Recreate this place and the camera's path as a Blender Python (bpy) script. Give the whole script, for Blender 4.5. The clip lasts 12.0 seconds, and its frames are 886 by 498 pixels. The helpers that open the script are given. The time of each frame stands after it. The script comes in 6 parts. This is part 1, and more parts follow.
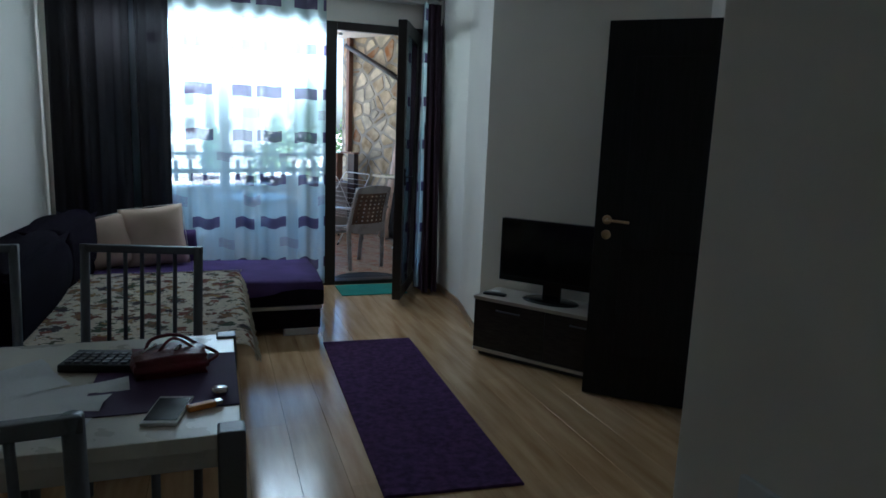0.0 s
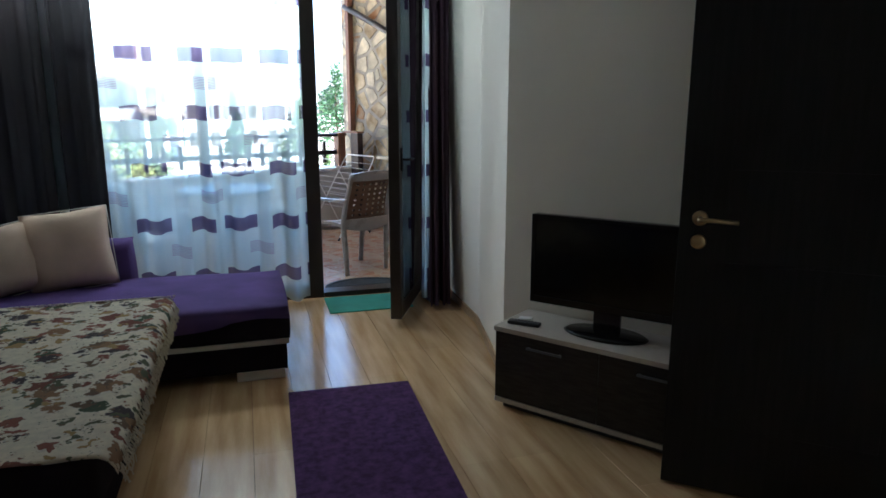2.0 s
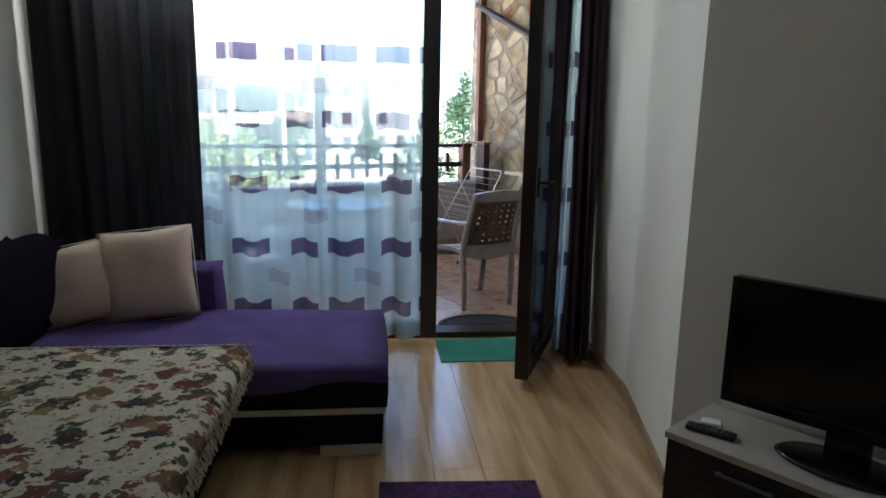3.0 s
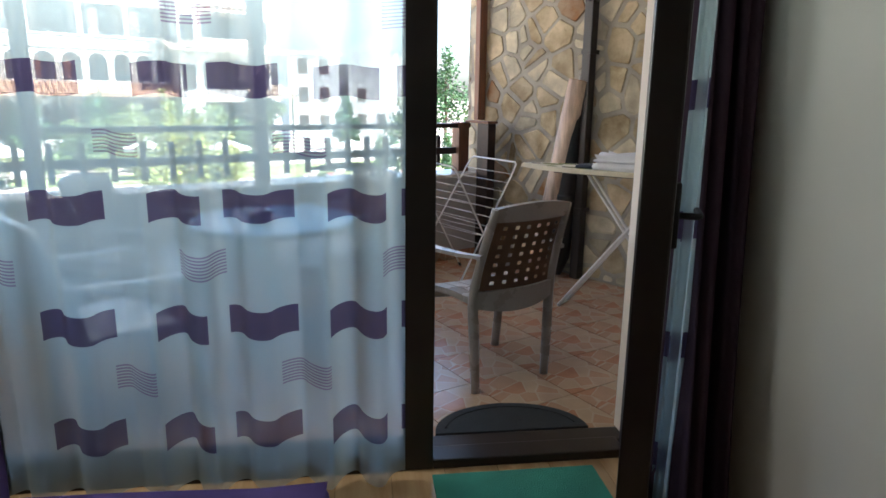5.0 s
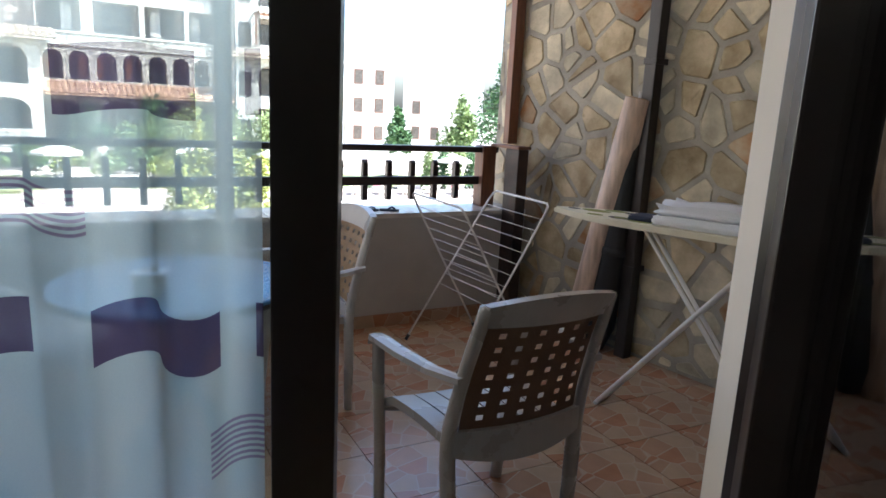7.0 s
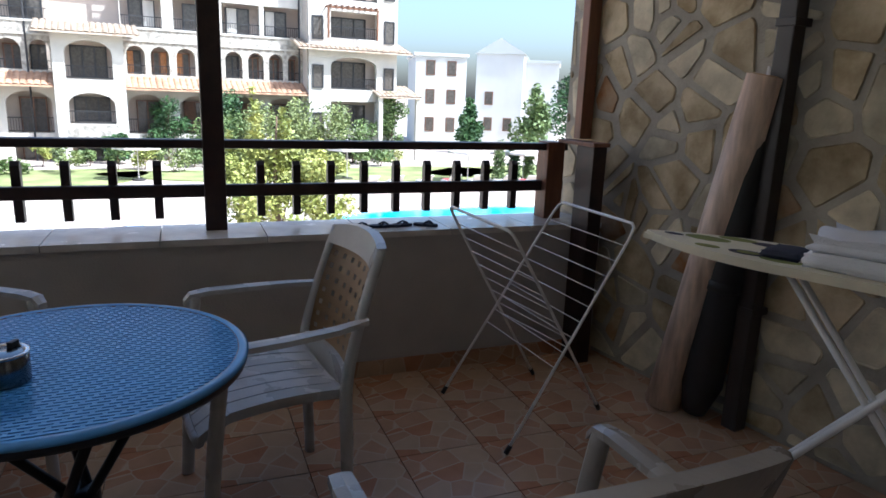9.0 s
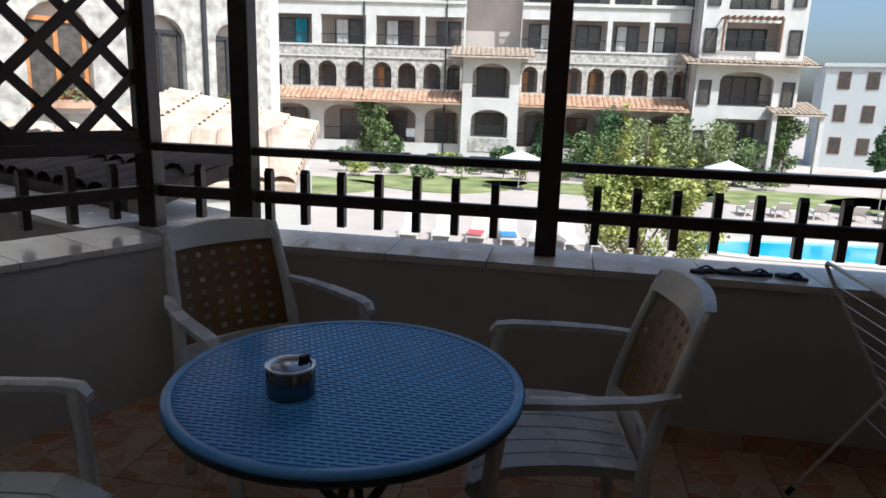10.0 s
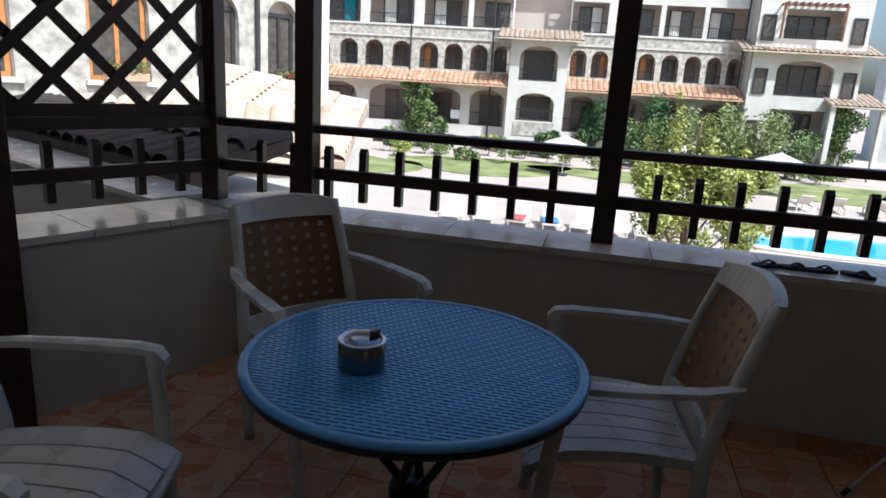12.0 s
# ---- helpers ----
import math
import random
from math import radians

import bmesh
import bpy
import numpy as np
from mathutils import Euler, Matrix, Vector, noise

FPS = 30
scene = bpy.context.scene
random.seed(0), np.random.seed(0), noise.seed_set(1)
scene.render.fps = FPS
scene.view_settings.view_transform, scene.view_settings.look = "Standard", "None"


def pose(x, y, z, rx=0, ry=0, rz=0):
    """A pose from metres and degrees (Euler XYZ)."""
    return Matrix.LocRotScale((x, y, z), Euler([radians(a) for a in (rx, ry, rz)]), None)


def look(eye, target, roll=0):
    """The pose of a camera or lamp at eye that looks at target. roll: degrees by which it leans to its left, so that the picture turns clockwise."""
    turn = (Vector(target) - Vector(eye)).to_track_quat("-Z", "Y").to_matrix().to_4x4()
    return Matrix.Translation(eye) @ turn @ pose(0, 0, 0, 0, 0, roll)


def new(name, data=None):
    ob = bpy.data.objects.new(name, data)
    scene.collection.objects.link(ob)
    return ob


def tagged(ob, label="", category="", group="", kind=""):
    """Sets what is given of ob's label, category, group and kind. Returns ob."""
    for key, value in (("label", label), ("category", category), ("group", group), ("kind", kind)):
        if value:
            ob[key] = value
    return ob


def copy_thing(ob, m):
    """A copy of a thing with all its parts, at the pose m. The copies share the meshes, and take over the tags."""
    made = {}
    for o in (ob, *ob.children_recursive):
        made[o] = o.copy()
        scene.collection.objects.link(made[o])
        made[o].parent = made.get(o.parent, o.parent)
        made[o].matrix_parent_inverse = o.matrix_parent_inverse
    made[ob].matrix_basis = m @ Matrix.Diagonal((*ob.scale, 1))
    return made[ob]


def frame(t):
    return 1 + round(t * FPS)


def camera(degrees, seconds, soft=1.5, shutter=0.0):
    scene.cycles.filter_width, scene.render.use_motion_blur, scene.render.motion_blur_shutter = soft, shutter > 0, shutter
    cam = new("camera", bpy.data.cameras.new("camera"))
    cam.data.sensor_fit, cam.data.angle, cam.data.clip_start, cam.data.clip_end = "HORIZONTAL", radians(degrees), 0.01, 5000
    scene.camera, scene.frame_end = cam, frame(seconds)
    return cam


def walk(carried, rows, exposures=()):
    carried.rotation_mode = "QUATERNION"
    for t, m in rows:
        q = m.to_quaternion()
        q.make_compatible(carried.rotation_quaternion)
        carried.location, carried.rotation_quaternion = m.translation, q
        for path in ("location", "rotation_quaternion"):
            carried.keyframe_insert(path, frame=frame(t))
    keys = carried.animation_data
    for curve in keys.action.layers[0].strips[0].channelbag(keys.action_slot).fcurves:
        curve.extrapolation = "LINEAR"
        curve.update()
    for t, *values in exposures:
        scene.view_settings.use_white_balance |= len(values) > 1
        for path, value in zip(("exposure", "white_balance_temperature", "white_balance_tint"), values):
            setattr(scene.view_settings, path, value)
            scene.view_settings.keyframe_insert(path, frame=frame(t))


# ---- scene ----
cam = camera(68.1, 12.0, 1.6, 0.0)
# seconds, eye, target, roll
PATH = [
    (0, (-0.945, -5.909, 1.413), (-0.292, -4.05, 1.068), 2.2),
    (0.5, (-0.825, -5.671, 1.358), (-0.084, -3.854, 0.971), 1.1),
    (1, (-0.645, -5.398, 1.361), (-0.05, -3.545, 0.903), 2.9),
    (1.5, (-0.554, -5.102, 1.348), (0.037, -3.242, 0.913), 1.3),
    (2, (-0.413, -4.74, 1.344), (0.147, -2.864, 0.935), 0.0),
    (2.5, (-0.315, -4.341, 1.354), (-0.04, -2.413, 0.898), 2.4),
    (3, (-0.297, -3.935, 1.356), (-0.091, -1.984, 0.967), 1.1),
    (3.2, (-0.293, -3.792, 1.358), (-0.066, -1.848, 0.946), 1.3),
    (4.8, (-0.222, -2.262, 1.304), (0.05, -0.326, 0.884), 0.0),
    (5, (-0.171, -2.094, 1.298), (0.087, -0.163, 0.847), 0.8),
    (5.5, (-0.081, -1.732, 1.294), (0.223, 0.196, 0.858), 0.8),
    (6, (0.028, -1.452, 1.303), (0.345, 0.48, 0.892), 1.4),
    (6.5, (0.167, -1.175, 1.311), (0.278, 0.777, 0.892), 3.1),
    (6.7, (0.176, -1.115, 1.322), (0.29, 0.84, 0.915), 3.0),
    (8.3, (0.328, -0.412, 1.283), (0.345, 1.525, 0.786), 2.3),
    (8.5, (0.303, -0.304, 1.300), (0.308, 1.637, 0.816), 2.6),
    (9, (0.338, -0.143, 1.303), (0.228, 1.803, 0.853), 2.1),
    (9.5, (0.389, 0.040, 1.322), (-0.307, 1.870, 0.914), 1.9),
    (10, (0.382, 0.163, 1.325), (-0.739, 1.759, 0.883), 2.0),
    (10.5, (0.357, 0.219, 1.317), (-0.958, 1.645, 0.829), 1.0),
    (11, (0.339, 0.193, 1.315), (-1.066, 1.530, 0.826), 1.4),
    (11.5, (0.336, 0.158, 1.322), (-1.022, 1.541, 0.826), 2.3),
    (12, (0.334, 0.105, 1.324), (-0.870, 1.621, 0.825), 3.5),
]
walk(cam, [(t, look(eye, target, roll)) for t, eye, target, roll in PATH],
     [(0.0, 2.58, 4650, 2), (1.0, 2.95, 4750, 2), (2.0, 3.1, 5150, 5), (3.2, 2.8, 5350, 6), (5.0, 2.65, 5650, 6), (6.0, 2.6, 5800, 7), (6.7, 2.32, 5650, 7), (8.3, 2.4, 5400, 7), (8.6, 2.05, 5400, 7), (9.0, 1.25, 5350, 7), (9.5, 0.60, 5550, 6), (10.0, 0.28, 5550, 6), (10.5, 0.22, 5550, 6), (11.0, 0.34, 5550, 6), (12.0, 0.38, 5550, 6)])
# ---- world, sun, exposure ----
SUN_EL, SUN_DIR = radians(52), Vector((0.98, -0.21, 0)).normalized()
world = bpy.data.worlds.new("world")
scene.world = world
world.use_nodes = True
wn = world.node_tree.nodes
sky = wn.new("ShaderNodeTexSky")
sky.sky_type, sky.sun_disc, sky.sun_elevation = "NISHITA", False, SUN_EL
sky.dust_density, sky.altitude = 4.0, 20
sky.sun_rotation = math.atan2(SUN_DIR.x, SUN_DIR.y)
wn["Background"].inputs["Strength"].default_value = 0.145
world.node_tree.links.new(sky.outputs[0], wn["Background"].inputs["Color"])
sun_data = bpy.data.lights.new("sun", "SUN")
sun_data.energy, sun_data.angle, sun_data.color = 4.6, radians(0.5), (1.0, 0.96, 0.90)
sun = new("sun", sun_data)
sun_way = Vector((SUN_DIR.x * math.cos(SUN_EL), SUN_DIR.y * math.cos(SUN_EL), math.sin(SUN_EL)))
sun.matrix_world = Matrix.Translation((0, 0, 30)) @ sun_way.to_track_quat("Z", "Y").to_matrix().to_4x4()

# sky light in the head of the window opening
glow = bpy.data.lights.new("window_light", "AREA")
glow.shape, glow.size, glow.size_y, glow.energy, glow.color = "RECTANGLE", 1.78, 0.26, 5.6, (1.0, 0.93, 0.83)
glow_ob = new("window_light", glow)
glow_ob.matrix_world = look((-0.96, 0.10, 2.12), (-0.96, -0.92, 1.60))


# ---- materials ----
def mat(name, col, rough=0.6, metal=0.0, var=0.12, scale=6.0, bump=0.15, fine=90.0, stretch=(1, 1, 1), spec=0.5, each=0.0, col2=None, where="object"):
    """A painted or solid surface: two scales of noise in the colour, fine relief, a random shade for each object."""
    m = bpy.data.materials.new(name)
    m.use_nodes = True
    nt = m.node_tree
    n, link = nt.nodes, nt.links.new
    b = n["Principled BSDF"]
    b.inputs["Metallic"].default_value = metal
    b.inputs["Specular IOR Level"].default_value = spec
    tc = n.new("ShaderNodeTexCoord")
    mp = n.new("ShaderNodeMapping")
    mp.inputs["Scale"].default_value = stretch
    src = n.new("ShaderNodeNewGeometry").outputs["Position"] if where == "world" else tc.outputs["Object"]
    link(src, mp.inputs["Vector"])
    big, small = n.new("ShaderNodeTexNoise"), n.new("ShaderNodeTexNoise")
    big.inputs["Scale"].default_value, big.inputs["Detail"].default_value = scale, 5
    small.inputs["Scale"].default_value, small.inputs["Detail"].default_value = fine, 3
    for t in (big, small):
        link(mp.outputs[0], t.inputs["Vector"])
    ramp = n.new("ShaderNodeMix")
    ramp.data_type = "RGBA"
    c2 = col2 or tuple(min(1, c * (1 + var)) for c in col)
    ramp.inputs["A"].default_value = (*[c * (1 - var) for c in col], 1)
    ramp.inputs["B"].default_value = (*c2, 1)
    add = n.new("ShaderNodeMath")
    add.operation = "MULTIPLY_ADD"
    add.inputs[1].default_value = 0.3
    link(small.outputs[0], add.inputs[0])
    stretchy = n.new("ShaderNodeMapRange")
    stretchy.inputs["From Min"].default_value, stretchy.inputs["From Max"].default_value = 0.32, 0.68
    stretchy.inputs["To Min"].default_value, stretchy.inputs["To Max"].default_value = -0.15, 0.85
    link(big.outputs[0], stretchy.inputs["Value"])
    link(stretchy.outputs[0], add.inputs[2])
    link(add.outputs[0], ramp.inputs["Factor"])
    out = ramp.outputs["Result"]
    if each:
        info = n.new("ShaderNodeObjectInfo")
        hsv = n.new("ShaderNodeHueSaturation")
        rng = n.new("ShaderNodeMapRange")
        rng.inputs["To Min"].default_value, rng.inputs["To Max"].default_value = 1 - each, 1 + each
        link(info.outputs["Random"], rng.inputs["Value"])
        link(rng.outputs[0], hsv.inputs["Value"])
        link(out, hsv.inputs["Color"])
        out = hsv.outputs[0]
    link(out, b.inputs["Base Color"])
    rr = n.new("ShaderNodeMapRange")
    rr.inputs["To Min"].default_value, rr.inputs["To Max"].default_value = max(0.02, rough - 0.07), min(1, rough + 0.07)
    link(big.outputs[0], rr.inputs["Value"])
    link(rr.outputs[0], b.inputs["Roughness"])
    if bump:
        bp = n.new("ShaderNodeBump")
        bp.inputs["Strength"].default_value, bp.inputs["Distance"].default_value = bump, 0.004
        link(small.outputs[0], bp.inputs["Height"])
        link(bp.outputs[0], b.inputs["Normal"])
    return m


def glass_mat(name, tint=(0.95, 0.98, 0.97)):
    m = bpy.data.materials.new(name)
    m.use_nodes = True
    n, link = m.node_tree.nodes, m.node_tree.links.new
    n.remove(n["Principled BSDF"])
    tr, gl, fr, mx = n.new("ShaderNodeBsdfTransparent"), n.new("ShaderNodeBsdfGlossy"), n.new("ShaderNodeFresnel"), n.new("ShaderNodeMixShader")
    tr.inputs[0].default_value = (*tint, 1)
    gl.inputs["Roughness"].default_value = 0.01
    link(fr.outputs[0], mx.inputs[0])
    link(tr.outputs[0], mx.inputs[1])
    link(gl.outputs[0], mx.inputs[2])
    link(mx.outputs[0], n["Material Output"].inputs[0])
    return m


def cloth_mat(name, col, open_part=0.0, through_part=0.4, fine=400, var=0.08):
    """Woven cloth: diffuse, partly translucent, partly see-through."""
    m = bpy.data.materials.new(name)
    m.use_nodes = True
    n, link = m.node_tree.nodes, m.node_tree.links.new
    n.remove(n["Principled BSDF"])
    df, tl, tr = n.new("ShaderNodeBsdfDiffuse"), n.new("ShaderNodeBsdfTranslucent"), n.new("ShaderNodeBsdfTransparent")
    noise_t, tc, ramp = n.new("ShaderNodeTexNoise"), n.new("ShaderNodeTexCoord"), n.new("ShaderNodeMix")
    ramp.data_type = "RGBA"
    ramp.inputs["A"].default_value = (*[c * (1 - var) for c in col], 1)
    ramp.inputs["B"].default_value = (*[min(1, c * (1 + var)) for c in col], 1)
    noise_t.inputs["Scale"].default_value = fine
    link(tc.outputs["Object"], noise_t.inputs["Vector"])
    link(noise_t.outputs[0], ramp.inputs["Factor"])
    for s in (df, tl):
        link(ramp.outputs["Result"], s.inputs["Color"])
    a, b = n.new("ShaderNodeMixShader"), n.new("ShaderNodeMixShader")
    a.inputs[0].default_value, b.inputs[0].default_value = through_part, open_part
    link(df.outputs[0], a.inputs[1])
    link(tl.outputs[0], a.inputs[2])
    link(a.outputs[0], b.inputs[1])
    link(tr.outputs[0], b.inputs[2])
    link(b.outputs[0], n["Material Output"].inputs[0])
    return m


def laminate_mat():
    m = mat("laminate", (0.47, 0.275, 0.12), 0.17, var=0.13, scale=3, bump=0.03, fine=60, stretch=(5, 0.5, 5), each=0.10, where="world", col2=(0.62, 0.42, 0.225))
    return m


def tile_mat():
    """Glazed balcony tile with a broken-stone print in terracotta, ochre and grey."""
    m = mat("balcony_tile", (0.42, 0.25, 0.16), 0.22, var=0.25, scale=9, bump=0.05, fine=70, each=0.06)
    n, link = m.node_tree.nodes, m.node_tree.links.new
    b = n["Principled BSDF"]
    old = b.inputs["Base Color"].links[0].from_socket
    tc = n.new("ShaderNodeTexCoord")
    vo, ve, cr, mx, er = (n.new("ShaderNodeTexVoronoi"), n.new("ShaderNodeTexVoronoi"), n.new("ShaderNodeValToRGB"), n.new("ShaderNodeMix"), n.new("ShaderNodeMapRange"))
    ve.feature = "DISTANCE_TO_EDGE"
    for v in (vo, ve):
        v.inputs["Scale"].default_value = 9.5
        link(tc.outputs["Object"], v.inputs["Vector"])
    sep = n.new("ShaderNodeSeparateColor")
    link(vo.outputs["Color"], sep.inputs[0])
    link(sep.outputs[0], cr.inputs[0])
    e = cr.color_ramp.elements
    cr.color_ramp.interpolation = "CONSTANT"
    e[0].color, e[1].color, e[1].position = (0.37, 0.22, 0.13, 1), (0.42, 0.31, 0.20, 1), 0.3
    for p, c in ((0.55, (0.36, 0.155, 0.075, 1)), (0.75, (0.39, 0.28, 0.19, 1)), (0.9, (0.30, 0.18, 0.11, 1))):
        el = e.new(p)
        el.color = c
    mx.data_type, mx.blend_type = "RGBA", "MIX"
    mx.inputs["Factor"].default_value = 0.7
    link(old, mx.inputs["A"])
    link(cr.outputs[0], mx.inputs["B"])
    er.inputs["From Max"].default_value = 0.035
    link(ve.outputs["Distance"], er.inputs["Value"])
    m2 = n.new("ShaderNodeMix")
    m2.data_type = "RGBA"
    m2.inputs["A"].default_value = (0.46, 0.36, 0.26, 1)
    link(er.outputs[0], m2.inputs["Factor"])
    link(mx.outputs["Result"], m2.inputs["B"])
    link(m2.outputs["Result"], b.inputs["Base Color"])
    return m


def floral_mat():
    """Tapestry blanket: cream ground with rust, brown and green flowers."""
    m = mat("tapestry", (0.80, 0.71, 0.55), 0.95, var=0.1, scale=40, bump=0.5, fine=350)
    n, link = m.node_tree.nodes, m.node_tree.links.new
    b = n["Principled BSDF"]
    last = b.inputs["Base Color"].links[0].from_socket
    tc = n.new("ShaderNodeTexCoord")
    warp, vec = n.new("ShaderNodeTexNoise"), n.new("ShaderNodeMix")
    warp.inputs["Scale"].default_value = 26
    vec.data_type = "RGBA"
    vec.blend_type = "LINEAR_LIGHT"
    vec.inputs["Factor"].default_value = 0.06
    link(tc.outputs["Object"], warp.inputs["Vector"])
    link(tc.outputs["Object"], vec.inputs["A"])
    link(warp.outputs["Color"], vec.inputs["B"])
    for scale, cols, cut in ((9.0, ((0.21, 0.07, 0.04), (0.08, 0.10, 0.05), (0.30, 0.16, 0.07), (0.07, 0.05, 0.05)), 0.40), (14, ((0.12, 0.12, 0.06), (0.28, 0.10, 0.06), (0.18, 0.11, 0.06), (0.42, 0.27, 0.10)), 0.34), (34, ((0.30, 0.2, 0.1), (0.6, 0.52, 0.38), (0.12, 0.08, 0.05), (0.5, 0.36, 0.22)), 0.15)):
        vo, cr, lt, mx, sep = n.new("ShaderNodeTexVoronoi"), n.new("ShaderNodeValToRGB"), n.new("ShaderNodeMapRange"), n.new("ShaderNodeMix"), n.new("ShaderNodeSeparateColor")
        vo.inputs["Scale"].default_value = scale
        link(vec.outputs["Result"], vo.inputs["Vector"])
        link(vo.outputs["Color"], sep.inputs[0])
        link(sep.outputs[1], cr.inputs[0])
        cr.color_ramp.interpolation = "CONSTANT"
        cr.color_ramp.elements[0].color = (*cols[0], 1)
        cr.color_ramp.elements[1].color, cr.color_ramp.elements[1].position = (*cols[1], 1), 0.25
        for p, c in ((0.5, cols[2]), (0.75, cols[3])):
            cr.color_ramp.elements.new(p).color = (*c, 1)
        lt.inputs["From Min"].default_value, lt.inputs["From Max"].default_value = cut + 0.05, cut
        link(vo.outputs["Distance"], lt.inputs["Value"])
        mx.data_type = "RGBA"
        link(lt.outputs[0], mx.inputs["Factor"])
        link(last, mx.inputs["A"])
        link(cr.outputs[0], mx.inputs["B"])
        last = mx.outputs["Result"]
    link(last, b.inputs["Base Color"])
    return m


